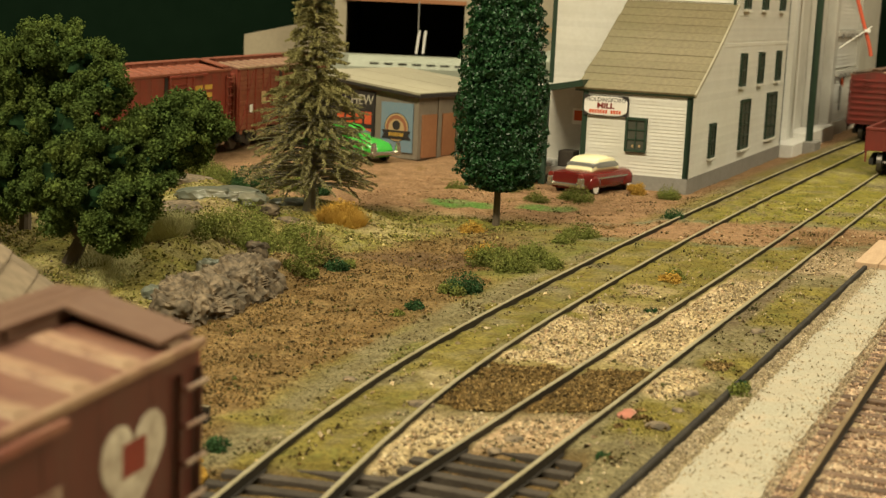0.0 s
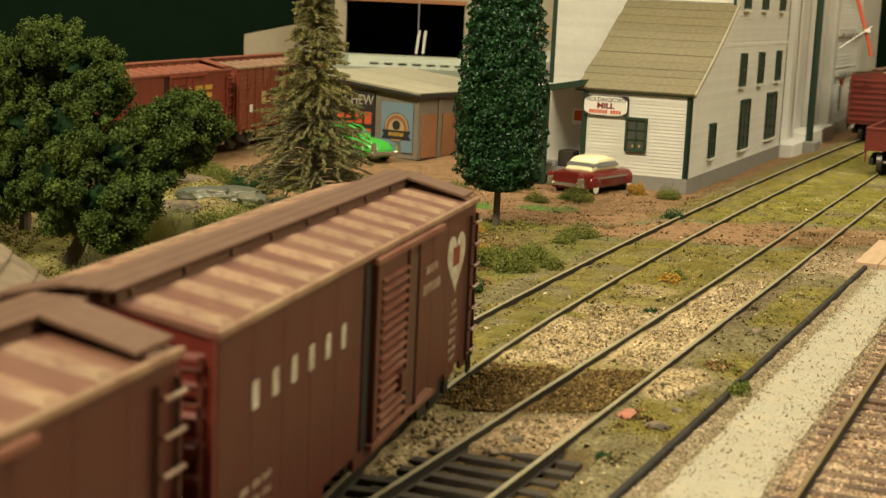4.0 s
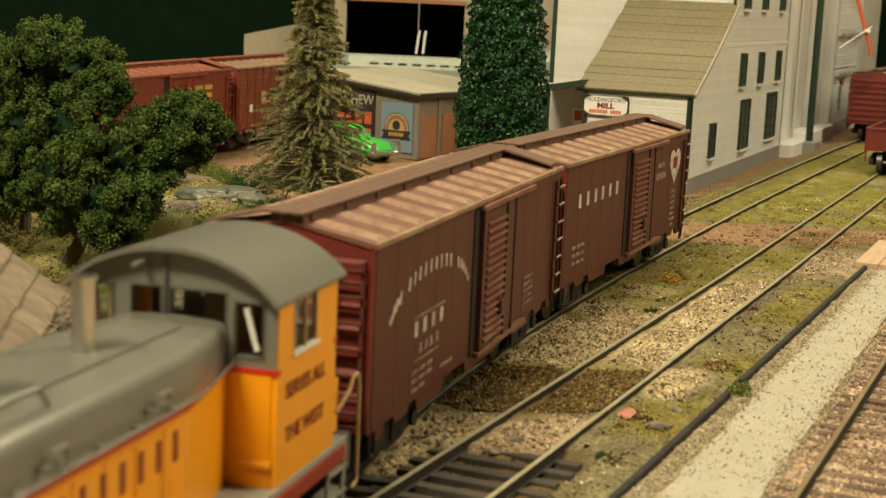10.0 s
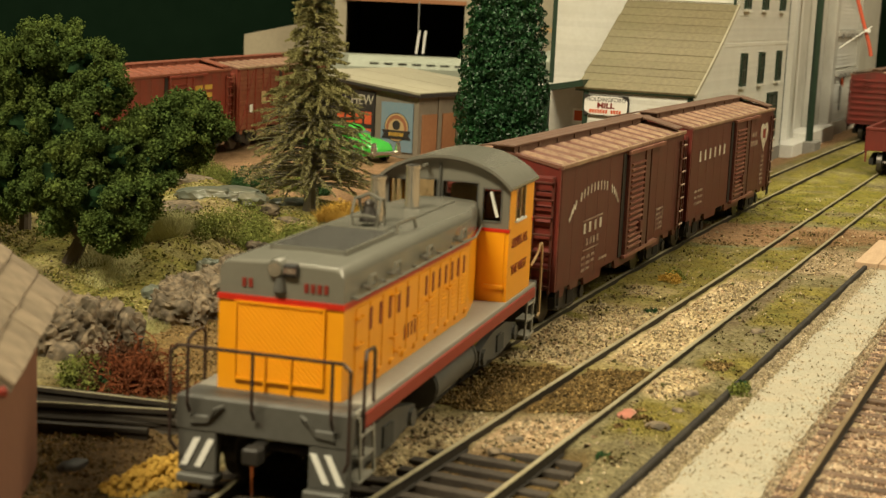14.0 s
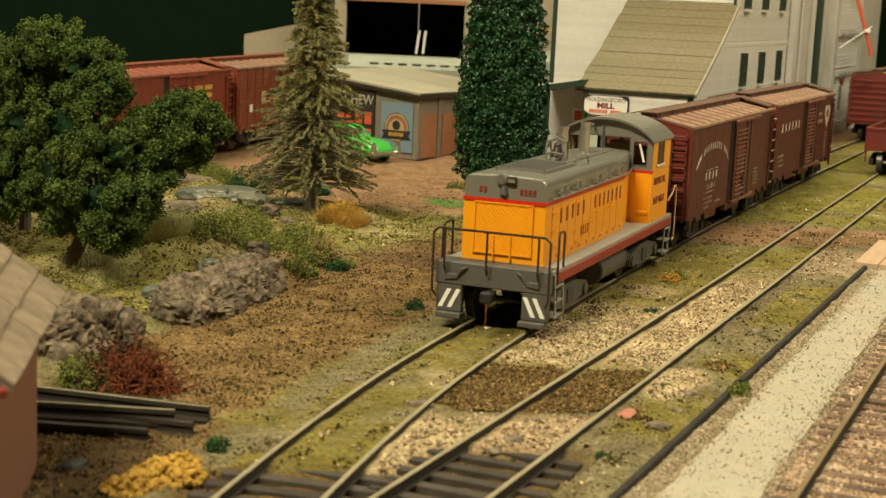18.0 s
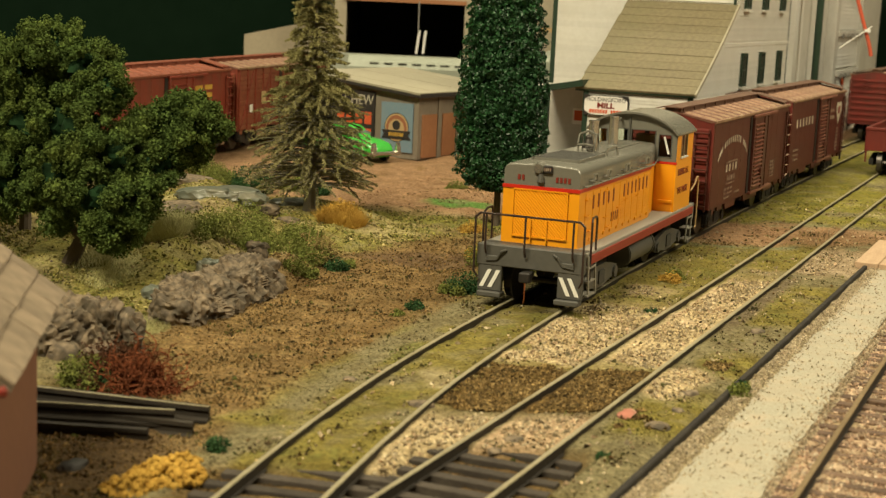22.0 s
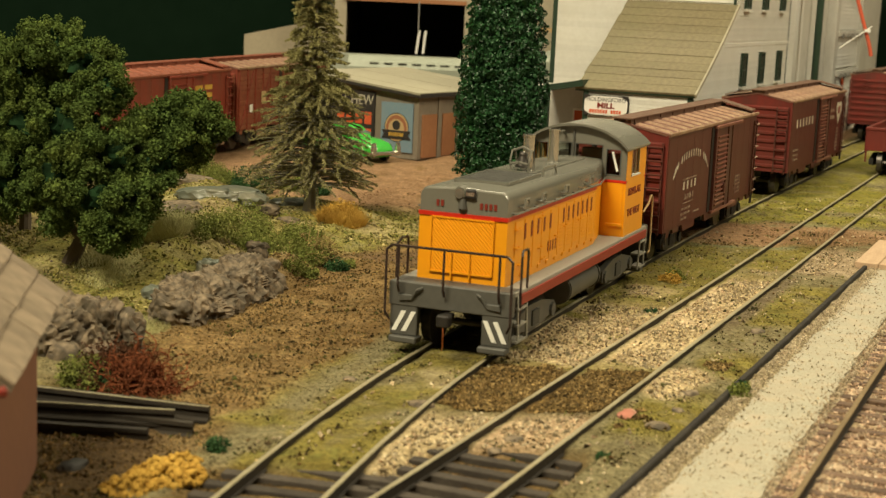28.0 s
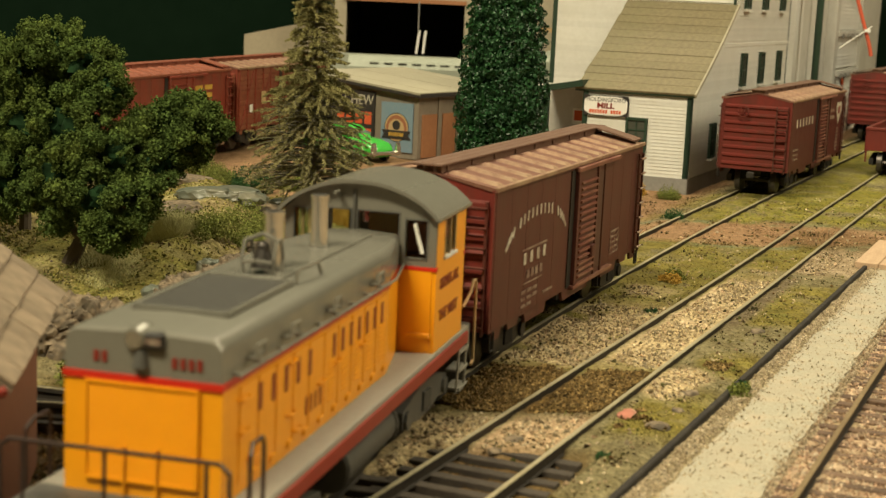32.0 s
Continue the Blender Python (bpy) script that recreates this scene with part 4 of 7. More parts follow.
            for i in range(20):
                if i in (4, 14):
                    continue
                a = math.radians(164 - i * 7.8)
                u, z = -36.8 + 24.5 * math.cos(a), 27.0 + 8.6 * math.sin(a)
                tl = math.atan2(-8.6 * math.cos(a), 24.5 * math.sin(a))
                c, s = math.cos(tl), math.sin(tl)
                bm = B()
                prism(bm, [(f * (u + c * p[0] + s * p[1]), z - s * p[0] + c * p[1]) for p in ((-.55, -1.25), (.55, -1.25), (.55, 1.25), (-.55, 1.25))], y, y + .1 * sgn, "y")
                part("letter_mark", bm, "letter", car)
            for i in range(4):
                bars([(-46 + i * 5.2, 24.7, 2.0, 2.8)], "letter", "letter_mark")
            bars([(-38.4, 26.9, 20, .45)], "letter_faded", "underline")
            bars([(-43 + i * 3.4, 20.7, 2.3, 2.0) for i in range(4)] + [(-39, 18.5, 15, .4)] + [(-46 + (i % 3) * 4.6, 16.5 - (i // 3) * 1.7, 3.6, .8) for i in range(8)] + [(-26, 14, 8, .7)] + [(40, 20.6 - i * 1.6, 9 - (i % 2), .6) for i in range(5)] + [(35.5 + i * 4.5, 17.4, .4, 6.8) for i in range(3)], "letter_faded")
        elif style == "far":
            bars([(30 + (i % 2) * 12, 36 - (i // 2) * 4, 9, 2.4) for i in range(4)], "straw")
    return car


def hopper(m):
    car = thing("hopper_car", m, "open red hopper car standing on the siding", "freight car", "freight cars")
    W, L = 15.5, 55
    bm = B()
    for sgn in (-1, 1):
        box(bm, -L, L, sgn * W - .5, sgn * W + .5, 12, 23.6, .1)
        box(bm, sgn * L - .5, sgn * L + .5, -W, W, 12, 23.6, .1)
        box(bm, -L - .6, L + .6, sgn * W - 1, sgn * W + 1, 23.0, 24.6, .2)
        box(bm, sgn * L - 1, sgn * L + 1, -W, W, 23.0, 24.6, .2)
    part("body", bm, "box_end", car)
    bm = B()
    box(bm, -L, L, -W, W, 17, 18)
    part("floor_plate", bm, "far_roof", car)
    for sgn in (-1, 1):
        for u in np.linspace(-L + 3, L - 3, 10):
            bm = B()
            box(bm, u - .7, u + .7, sgn * W + (.4 if sgn > 0 else -1.3), sgn * W + (1.3 if sgn > 0 else -.4), 11.5, 23.2, .1)
            part("side_rib", bm, "box_end", car)
    for k in (-1, 1):
        part("stirrup", tube(B(), [(-L - .4, k * W, 12), (-L - .4, k * W, 6), (-L + 2, k * W, 6)], .4), "box_end", car)
    bm = B()
    box(bm, -L + 3, L - 3, -4, 4, 8, 12.2)
    part("underframe", bm, "black", car)
    truck(car, -L + 16)
    truck(car, L - 16)
    coupler(car, -L, -1)
    return car


def locomotive(m):
    lo = thing("switcher_locomotive", m, "yellow and grey diesel switcher locomotive with red stripes", "locomotive")
    # frame and deck
    bm = B()
    box(bm, -66, 66, -16, 16, 15.4, 16.6, .2)
    part("deck", bm, "deck", lo, "pale grey walkway")
    bm = B()
    box(bm, -66.5, -60, -15.4, 15.4, 16.3, 16.8, .1)
    part("front_platform", bm, "frame_grey", lo, "dark grey front platform")
    for sgn in (-1, 1):
        bm = B()
        box(bm, -61.5, 64, 16 * sgn - .5, 16 * sgn + .5, 13.1, 15.6, .1)
        part("side_sill", bm, "sill_red", lo, "dark red side sill")
    bm = B()
    box(bm, -62, 63, -11, 11, 9.5, 15.5, .3)
    part("frame", bm, "black", lo)
    for sgn, u in ((-1, -66.0), (1, 66.5)):   # end plates, pilots, steps
        bm = B()
        box(bm, u - 1.2, u + 1.2, -16, 16, 10.6, 16.7, .25)
        ep = part("end_plate", bm, "frame_grey", lo, "dark grey end plate")
        for k in (-1, 1):
            bm = B()
            box(bm, u - 1.0, u + 1.0, k * 15.6 - (7.2 if k > 0 else 0), k * 15.6 + (0 if k > 0 else 7.2), 3.2, 10.8, .25)
            part("pilot", bm, "frame_grey", ep)
            bm = B()
            box(bm, u - 2.6, u + 1.5, k * 11.6 - 3.6, k * 11.6 + 3.6, 1.6, 3.2, .3)
            part("footboard", bm, "frame_grey", ep)
        for k in (-1, 1):
            bm = B()
            for i in (0, 1):
                x0 = 8.7 + i * 2.6
                prism(bm, [(k * (x0 + 2.5), 4.3), (k * (x0 + 3.7), 4.3), (k * (x0 + 1.2), 9.4), (k * x0, 9.4)], u + sgn * 1.02, u + sgn * 1.2, "x")
            part("warning_stripe", bm, "white", lo, "white diagonal stripe")
            bm = B()
            ux = u - sgn * 5.5
            for z in (4.0, 8.0, 12.0):
                box(bm, ux - 3.6, ux + 3.6, k * 15 - 1.6, k * 15 + 1.6, z, z + .5)
            for du in (-3.4, 3.4):
                prism(bm, [(ux + du - sgn * 1.6 - .4, 3.8), (ux + du - sgn * 1.6 + .4, 3.8), (ux + du + .4, 15.6), (ux + du - .4, 15.6)], k * 16.2 - .2, k * 16.2 + .2, "y")
            part("step", bm, "deck", lo, "pale grey side step")
            bm = B()
            tube(bm, [(u + sgn * 1.4, k * 13.2, 12.2), (u + sgn * 1.4, k * 9.8, 12.6), (u + sgn * 2.0, k * 8.4, 15), (u + sgn * 1.4, k * 7.0, 15.6)], .35)
            box(bm, u + sgn * 1.2 - .5, u + sgn * 1.2 + .5, k * 11.4 - 1.8, k * 11.4 + 1.8, 12.4, 13.6, .2)
            part("air_hose", bm, "frame_grey", lo)
        coupler(lo, u, sgn)
    # hood, tapering towards the cab
    HW, HN, HT, HC, HE = 11.5, -60.4, 18.0, 36.7, 8.2
    bm = B()
    prism(bm, [(HN, -HW), (HT, -HW), (HC, -HE), (HC, HE), (HT, HW), (HN, HW)], 16.6, 33, "z")
    hood = part("hood", bm, "yellow", lo, "yellow hood")
    bm = B()
    prism(bm, [(HN - .3, -HW - .15), (HT, -HW - .15), (HC, -HE - .15), (HC, HE + .15), (HT, HW + .15), (HN - .3, HW + .15)], 32.7, 33.7, "z")
    part("red_band", bm, "stripe", hood)
    half_top = [(11.5 - 2.1 + 2.1 * math.sin(q), 39.75 - 2.0 + 2.0 * math.cos(q)) for q in np.linspace(0, math.pi / 2, 9)]
    top = [(-11.5, 33.6)] + [(-a_, b_) for a_, b_ in half_top[::-1]] + [(0, 40.15)] + half_top + [(11.5, 33.6)]
    bm = B()
    rings = [(HN, .99, .92), (HN + .25, .995, .955), (HN + .6, .998, .982), (HN + 1.1, 1, 1), (HT, 1, 1), (HC, HE / HW, 1)]
    vs = [[bm.verts.new((u, a_ * k, 33.6 + (b_ - 33.6) * h_)) for a_, b_ in top] for u, k, h_ in rings]
    for r0, r1 in zip(vs, vs[1:]):
        for i in range(len(top)):
            j = (i + 1) % len(top)
            bm.faces.new((r0[i], r1[i], r1[j], r0[j]))
    bm.faces.new(vs[0])
    bm.faces.new(vs[-1][::-1])
    part("hood_top", bm, "grey", hood, "grey hood top", True)
    bm = B()   # front shutters: a fine diagonal mesh on the nose
    box(bm, HN - .3, HN + .2, -7.9, 7.9, 18.9, 32.6)
    part("shutter_frame", bm, "yellow", hood)
    bm = B()
    for i in range(-16, 17):
        a, b = Vector((HN - .34, i * 1.0 - 6.5, 19.2)), Vector((HN - .34, i * 1.0 + 6.5, 32.4))
        d = b - a
        lo_t, hi_t = max(0.0, (-7.8 - a.y) / d.y), min(1.0, (7.8 - a.y) / d.y)
        if hi_t - lo_t > .05:
            cyl(bm, a + d * lo_t, a + d * hi_t, .17, 4)
    part("shutter_mesh", bm, "yellow", hood)
    bm = B()
    for z in (19.0, 32.5):
        box(bm, HN - .6, HN, -8.1, 8.1, z - .2, z + .2)
    for y in (-8.1, 8.1):
        box(bm, HN - .6, HN, y - .2, y + .2, 18.8, 32.7)
    for y in (-2.4, 2.4):
        cyl(bm, (HN - .6, y, 17.0), (HN - .6, y, 24), .25, 5)
    part("shutter_rim", bm, "yellow", hood)
    for sgn in (-1, 1):   # hood side doors, latches, louvres
        y = HW * sgn
        hd = None
        for u in np.arange(-54.5, 12, 7.2):
            if hd is None:
                bm = B()
                box(bm, 0, 6.7, -.2, .2, 18.2, 32.0, .08)
                hd = part("hood_door", bm, "yellow", hood)
                hd.matrix_basis = Matrix.Translation((u * MM, y * MM, 0))
            else:
                share(hd, hood, Matrix.Translation((u * MM, y * MM, 0)))
        for u in (-18.5, -11.3, -4.1, 3.1, 10.3):
            bm = B()
            for z in np.arange(20.4, 27.0, .9):
                prism(bm, [(min(y, y + .42 * sgn), z), (max(y, y + .42 * sgn), z), (y, z + .5)], u + 1.6, u + 5.0, "x")
            part("hood_louvre", bm, "yellow", hood)
        for u in np.arange(-50, 16, 7.2):
            bm = B()
            box(bm, u, u + 2.2, min(y, y + .55 * sgn), max(y, y + .55 * sgn), 17.8, 18.9, .2)
            part("door_latch", bm, "yellow", hood)
        for u, z in [(-55, 30.2), (-55, 25.5), (-52, 21), (-36, 23), (-36, 31), (-22, 24.5), (-33, 19.8), (-14, 26), (0, 26)]:
            bm = B()
            tube(bm, [(u, y, z), (u, y + .8 * sgn, z), (u + 3.2, y + .8 * sgn, z), (u + 3.2, y, z)], .19, 5)
            part("grab_iron", bm, "yellow", hood)
        bm = B()   # rail along the hood edge
        tube(bm, [(-58, y + 1.3 * sgn, 34.4), (HT, y + 1.3 * sgn, 34.4)], .28)
        tube(bm, [(HT, y + 1.3 * sgn, 34.4), (HC - 1, (HE + 1.3) * sgn, 34.4)], .28)
        for u in np.arange(-57, 18, 8.5):
            tube(bm, [(u, y, 34.4), (u, y + 1.3 * sgn, 34.4)], .28)
        for u in (-52, -38, -18, 6):
            tube(bm, [(u, y, 35.6), (u, y + 1.5 * sgn, 35.6), (u, y + 1.5 * sgn, 37.4), (u + 3, y + 1.5 * sgn, 37.4), (u + 3, y + 1.5 * sgn, 35.6), (u + 3, y, 35.6)], .3)
        part("hood_handrail", bm, "grey", hood)
        def strokes(u0, step, count, z0, z1, w):
            for i in range(count):
                bm = B()
                u = u0 + i * step if sgn < 0 else -30 - u0 - i * step
                plaque(bm, u - w * .5, u + w * .5, z0, z1, y + .2 * sgn, .1 * sgn)
                part("letter_mark", bm, "letter_red", hood, "dark red letter mark")
        strokes(-47, 5.3, 5, 26.9, 30.9, 1.3)
        strokes(-13.9, 4.55, 7, 27.1, 31.0, 1.2)
        strokes(-27, 2.2, 4, 20.8, 23.6, .75)
    for y0, count in ((5.2, 2), (-8.6, 4)):
        for i in range(count):
            bm = B()
            box(bm, HN - .2, HN + .3, y0 + i * 1.15 + .05 * i, y0 + .75 + i * 1.2, 35.2, 36.7)
            part("nose_mark", bm, "letter_red", hood)
    bm = B()
    box(bm, -48.2, -22.4, -6.9, 6.9, 39.6, 40.25)
    part("grille_well", bm, "black", hood)
    bm = B()   # roof grille
    for u in np.arange(-47.5, -23, 1.3):
        box(bm, u, u + .6, -6.6, 6.6, 39.7, 40.65)
    part("grille_bar", bm, "frame_grey", hood)
    bm = B()
    box(bm, -48.6, -48.0, -7.2, 7.2, 39.5, 40.75)
    box(bm, -22.6, -22.0, -7.2, 7.2, 39.5, 40.75)
    for sgn in (-1, 1):
        box(bm, -48.6, -22.0, sgn * 7.0 - .3, sgn * 7.0 + .3, 39.5, 40.75)
    part("grille_rim", bm, "grey", hood)
    bm = B()
    box(bm, -20, 30, -4.4, 4.4, 39.8, 40.45, .2)
    part("stack_plate", bm, "grey", hood)
    bm = B()
    tube(bm, [(-21, -7.4, 40), (-21, -7.4, 42), (-12, -7.8, 42.2), (-10, -7.8, 40)], .3)
    part("roof_grab", bm, "grey", hood)
    # headlight
    bm = B()
    ball(bm, (HN + 1.9, .9, 39.0), 1.75, 3, (1.6, 1.0, .95))
    cyl(bm, (HN - .9, .9, 38.8), (HN + 1, .9, 39.0), 1.55, 18, 1.7)
    hl = part("headlight", bm, "grey", lo, "grey headlight housing", True)
    bm = B()
    cyl(bm, (HN - 1.1, .9, 38.8), (HN - .85, .9, 38.8), 1.2, 16)
    part("lens", bm, "chrome", hl, "small silver lens")
    bm = B()
    box(bm, HN - .9, HN + 2.5, -3.2, -.5, 37.5, 39.9, .35)
    part("number_box", bm, "black", hl)
    for i in range(4):
        bm = B()
        box(bm, HN - 1.0, HN - .85, -2.85 + i * .55, -2.5 + i * .55, 38.3, 39.2)
        part("number_bar", bm, "letter_faded", hl)
    bm = B()
    cyl(bm, (HN - .2, .2, 35.0), (HN - .2, .2, 37.4), 1.2, 10, .7)
    part("headlight_bracket", bm, "frame_grey", hl)
    # stacks and bell
    for u in (11.5, -11.5):
        bm = B()
        cyl(bm, (u, 0, 39.5), (u, 0, 49.4), 1.6, 24, 1.5)
        cyl(bm, (u, 0, 49.2), (u, 0, 49.8), 1.7, 24)
        cyl(bm, (u, 0, 39.9), (u, 0, 40.7), 2.1, 24, 1.9)
        st = part("exhaust_pipe", bm, "chrome", lo, "bright metal exhaust stack", True)
        bm = B()
        cyl(bm, (u, 0, 49.7), (u, 0, 49.85), 1.4, 16)
        part("stack_mouth", bm, "black", st)
    bm = B()
    cyl(bm, (-16.5, 0, 41.4), (-16.5, 0, 44.4), 2.0, 14, 1.0)
    ball(bm, (-16.5, 0, 44.6), 1.1, 2)
    bell = part("bell", bm, "wheel", lo, "dull metal bell in its yoke", True)
    for k in (-1, 1):
        bm = B()
        tube(bm, [(-18.6, 2.4 * k, 40), (-18.9, 2.7 * k, 43), (-17.4, 2.7 * k, 45.8), (-15.4, 2.6 * k, 45.8), (-14, 2.5 * k, 43), (-14.4, 2.4 * k, 40)], .28)
        part("bell_yoke", bm, "grey", bell)
    bm = B()
    tube(bm, [(-16.5, -2.7, 45.6), (-16.5, 0, 46.8), (-16.5, 2.7, 45.6)], .36)
    tube(bm, [(-19, -2.4, 42.4), (-19.6, 0, 42.8), (-19, 2.4, 42.4)], .36)
    part("bell_bracket", bm, "grey", bell)
    # cab
    CF, CR, yw = 36.7, 60.0, 15.7
    arch = [(math.sin(a) * 16.4 / math.sin(1.05), 43.4 + (math.cos(a) - math.cos(1.05)) / (1 - math.cos(1.05)) * 6.6) for a in np.linspace(-1.05, 1.05, 21)]
    wall = B()
    box(wall, CF, CR, -yw + .9, yw - .9, 16.6, 17.8)
    cabo = part("cab_floor", wall, "deck", lo, "cab floor")
    for sgn in (-1, 1):
        y = yw * sgn
        a, b = min(y, y - .9 * sgn), max(y, y - .9 * sgn)
        wall = B()
        prism(wall, [(CF, 16.6), (CR, 16.6), (CR, 43.8), (51.6, 43.8), (51.6, 35.0), (42.2, 35.0), (42.2, 43.8), (CF, 43.8)], a, b, "y")
        part("cab_wall", wall, "yellow", cabo, "yellow cab side")
        wall = B()
        box(wall, 42.2, 51.6, a, b, 42.6, 43.8)
        part("window_head", wall, "yellow", cabo)
        bm = B()
        for u0, u1, z0, z1 in ((42.2, 42.7, 35, 42.6), (51.1, 51.6, 35, 42.6), (46.7, 47.1, 35, 42.6)):
            box(bm, u0, u1, min(y - .5 * sgn, y + .1 * sgn), max(y - .5 * sgn, y + .1 * sgn), z0, z1)
        part("window_frame", bm, "sign_tan", cabo)
        g = part("window_pane", box(B(), 42.3, 51.5, min(y - .35 * sgn, y - .25 * sgn), max(y - .35 * sgn, y - .25 * sgn), 35.0, 42.7), "glass", cabo)
        g.visible_shadow = False
        bm = B()
        box(bm, 41.8, 52.0, min(y - .5 * sgn, y + .5 * sgn), max(y - .5 * sgn, y + .5 * sgn), 34.6, 35.1)
        part("window_sill", bm, "silo_white", cabo)
        words("slogan", "SERVES ALL", 3.1, "letter_red", cabo, facing(47.6, y + .06 * sgn, 29.8, "-y" if sgn < 0 else "+y"), 1.0, .08, .06)
        words("slogan", "THE WEST", 3.1, "letter_red", cabo, facing(47.6, y + .06 * sgn, 23.4, "-y" if sgn < 0 else "+y"), 1.05, .08, .06)
        bm = B()
        box(bm, CF - 1.0, CF + .2, sgn * 12.6 - 2.4, sgn * 12.6 + 2.4, 19.6, 20.6, .15)
        part("toe_box", bm, "yellow", cabo)
        bm = B()
        box(bm, CF - 2, CR + 1.6, sgn * 16.35 - .15, sgn * 16.35 + .2, 43.0, 43.6)
        part("roof_edge", bm, "grey", lo)
    WIN = [(-13.5, -9.3, 35.3, 42.7), (-7.8, .5, 38, 43.8), (2.0, 6.5, 38, 43.8), (9.5, 13.6, 35.3, 43.4)]
    for x0, x1 in ((CF - .2, CF + .8), (CR - .8, CR + .2)):
        bm = B()
        box(bm, x0, x1, -yw + .9, yw - .9, 16.6, 33.2)
        part("cab_end", bm, "yellow", cabo)
        cuts = [-yw + .1] + [e for w in WIN for e in w[:2]] + [yw - .1]
        upper = prism(B(), [(p[0] * .955, max(43.8, p[1] - .4)) for p in arch], x0, x1, "x")
        upper = part("cab_front", upper, "grey", cabo, "grey upper cab wall")
        for y0, y1 in zip(cuts[0::2], cuts[1::2]):
            part("window_post", box(B(), x0, x1, y0, y1, 33.2, 43.8), "grey", upper)
        for y0, y1, z0, z1 in WIN:
            part("apron", box(B(), x0, x1, y0, y1, 33.2, z0), "grey", upper)
            if z1 < 43.8:
                part("header", box(B(), x0, x1, y0, y1, z1, 43.8), "grey", upper)
        xi = (x1 + .05, x1 + .2) if x0 < 50 else (x0 - .2, x0 - .05)
        part("lining", box(B(), *xi, -yw + 1, yw - 1, 17.8, 34.8), "sign_tan", cabo, "tan inner lining")
        bm = B()
        box(bm, x0 - .1, x1 + .1, -yw - .1, yw + .1, 32.9, 33.7)
        part("red_band", bm, "stripe", cabo)
        for y0, y1, z0, z1 in WIN:
            bm = B()
            box(bm, x0 + .45, x0 + .55, y0 - .1, y1 + .1, z0 - .1, z1 + .1)
            g = part("window_pane", bm, "glass", cabo)
            g.visible_shadow = False
            bm = B()
            xe = x0 - .15 if x0 < 50 else x1 + .15
            for a, b, c, d in ((y0 - .3, y1 + .3, z0 - .3, z0), (y0 - .3, y1 + .3, z1, z1 + .3), (y0 - .3, y0, z0, z1), (y1, y1 + .3, z0, z1)):
                box(bm, min(xe, xe + .3), max(xe, xe + .3), a, b, c, d)
            part("window_rim", bm, "frame_grey", cabo)
    bm = B()
    tube(bm, [(CF - .8, -11.2, 42.2), (CF - .8, -12.9, 36.4)], .38, 5)
    part("wiper", bm, "white", cabo)
    bm = B()
    tube(bm, [(CF - .4, 1.2, 38), (CF - .4, 1.2, 48)], .4, 5)
    part("conduit", bm, "frame_grey", cabo)
    bm = B()
    prism(bm, arch + [(p[0] * .985, p[1] - .7) for p in arch[::-1]], CF - 2.2, CR + 1.8, "x")
    part("cab_roof", bm, "grey", lo, "arched grey cab roof", True)
    bm = B()
    tube(bm, [(36, 4, 46.5), (34.5, 4, 47.5), (32, 4, 47.5)], .4)
    part("horn", bm, "grey", lo)
    bm = B()
    box(bm, 60.3, 65.5, -14.5, 14.5, 17, 26, .4)
    part("battery_box", bm, "yellow", lo, "yellow box behind the cab")
    # railings
    def rail(name, pts, material="rail_dark", r=.33):
        bm = B()
        tube(bm, pts, r)
        for p in pts[1:-1]:
            ball(bm, p, r, 1)
        part(name, bm, material, lo)
    rail("handrail", [(-68.2, -15.2, 7.2), (-69.0, -16.2, 9.0), (-69.0, -16.2, 24.6), (-69.0, -14.8, 25.8), (-69.0, 14.8, 25.8), (-69.0, 16.2, 24.6), (-69.0, 16.2, 9.0), (-68.2, 15.2, 7.2)])
    for y in (-13.0, 1.2, 13.0):
        rail("rail_post", [(-68, y, 14.2), (-69.0, y, 16.0), (-69.0, y, 25.8)])
    for sgn in (-1, 1):
        y = 15.9 * sgn
        rail("handrail", [(-62.2, y + .4 * sgn, 8), (-62.2, y + .4 * sgn, 25.0), (-60.6, y, 26.2), (-57.0, y, 26.2), (-56.2, y, 25.2), (-56.2, y, 16.4)])
        rail("handrail", [(60.5, y, 21.5), (64.5, y + .6 * sgn, 24), (66.5, y + .6 * sgn, 26), (68.5, y + .6 * sgn, 26), (69.6, y + .6 * sgn, 24), (69.6, y + .6 * sgn, 8), (67.5, y + .6 * sgn, 7.4)], "sign_tan")
    # tanks and running gear
    for sgn in (-1, 1):
        bm = B()
        cyl(bm, (-18, 12.0 * sgn, 9.2), (12, 12.0 * sgn, 9.2), 4.0, 18)
        for u in (-17, 11):
            cyl(bm, (u - .5, 12.0 * sgn, 9.2), (u + .5, 12.0 * sgn, 9.2), 4.3, 18)
        part("air_tank", bm, "frame_grey", lo, "grey air tank", True)
    for u in (-41, 41):
        truck(lo, u, 5.9, 14.5, "frame_grey")
    # cab seat seen through the windows
    for nm, b_, mt in (("seat", (48, 54, -11, -5, 30, 33, .8), "emblem_brown"), ("seat_back", (53, 54.5, -11, -5, 33, 40, .6), "emblem_brown"), ("control_stand", (42, 46, -3, 5, 18, 38, .6), "sign_tan"), ("desk", (46, 52, 4, 11, 34, 36.5, .4), "moss_dark"), ("cabinet", (55, 58.5, -4, 4, 18, 41, .4), "sign_tan")):
        part(nm, box(B(), *b_), mt, cabo)
    bm = B()
    tube(bm, [(-72.5, -.6, 8), (-72.8, -.8, 5.5), (-72.2, -.6, 3), (-70.5, .2, 1.6)], .22)
    part("trip_pin", bm, "copper", lo, "curved copper coupler pin")
    return lo


WABASH_TO_GMO, GMO_TO_LOCO = 148.0, 155.0
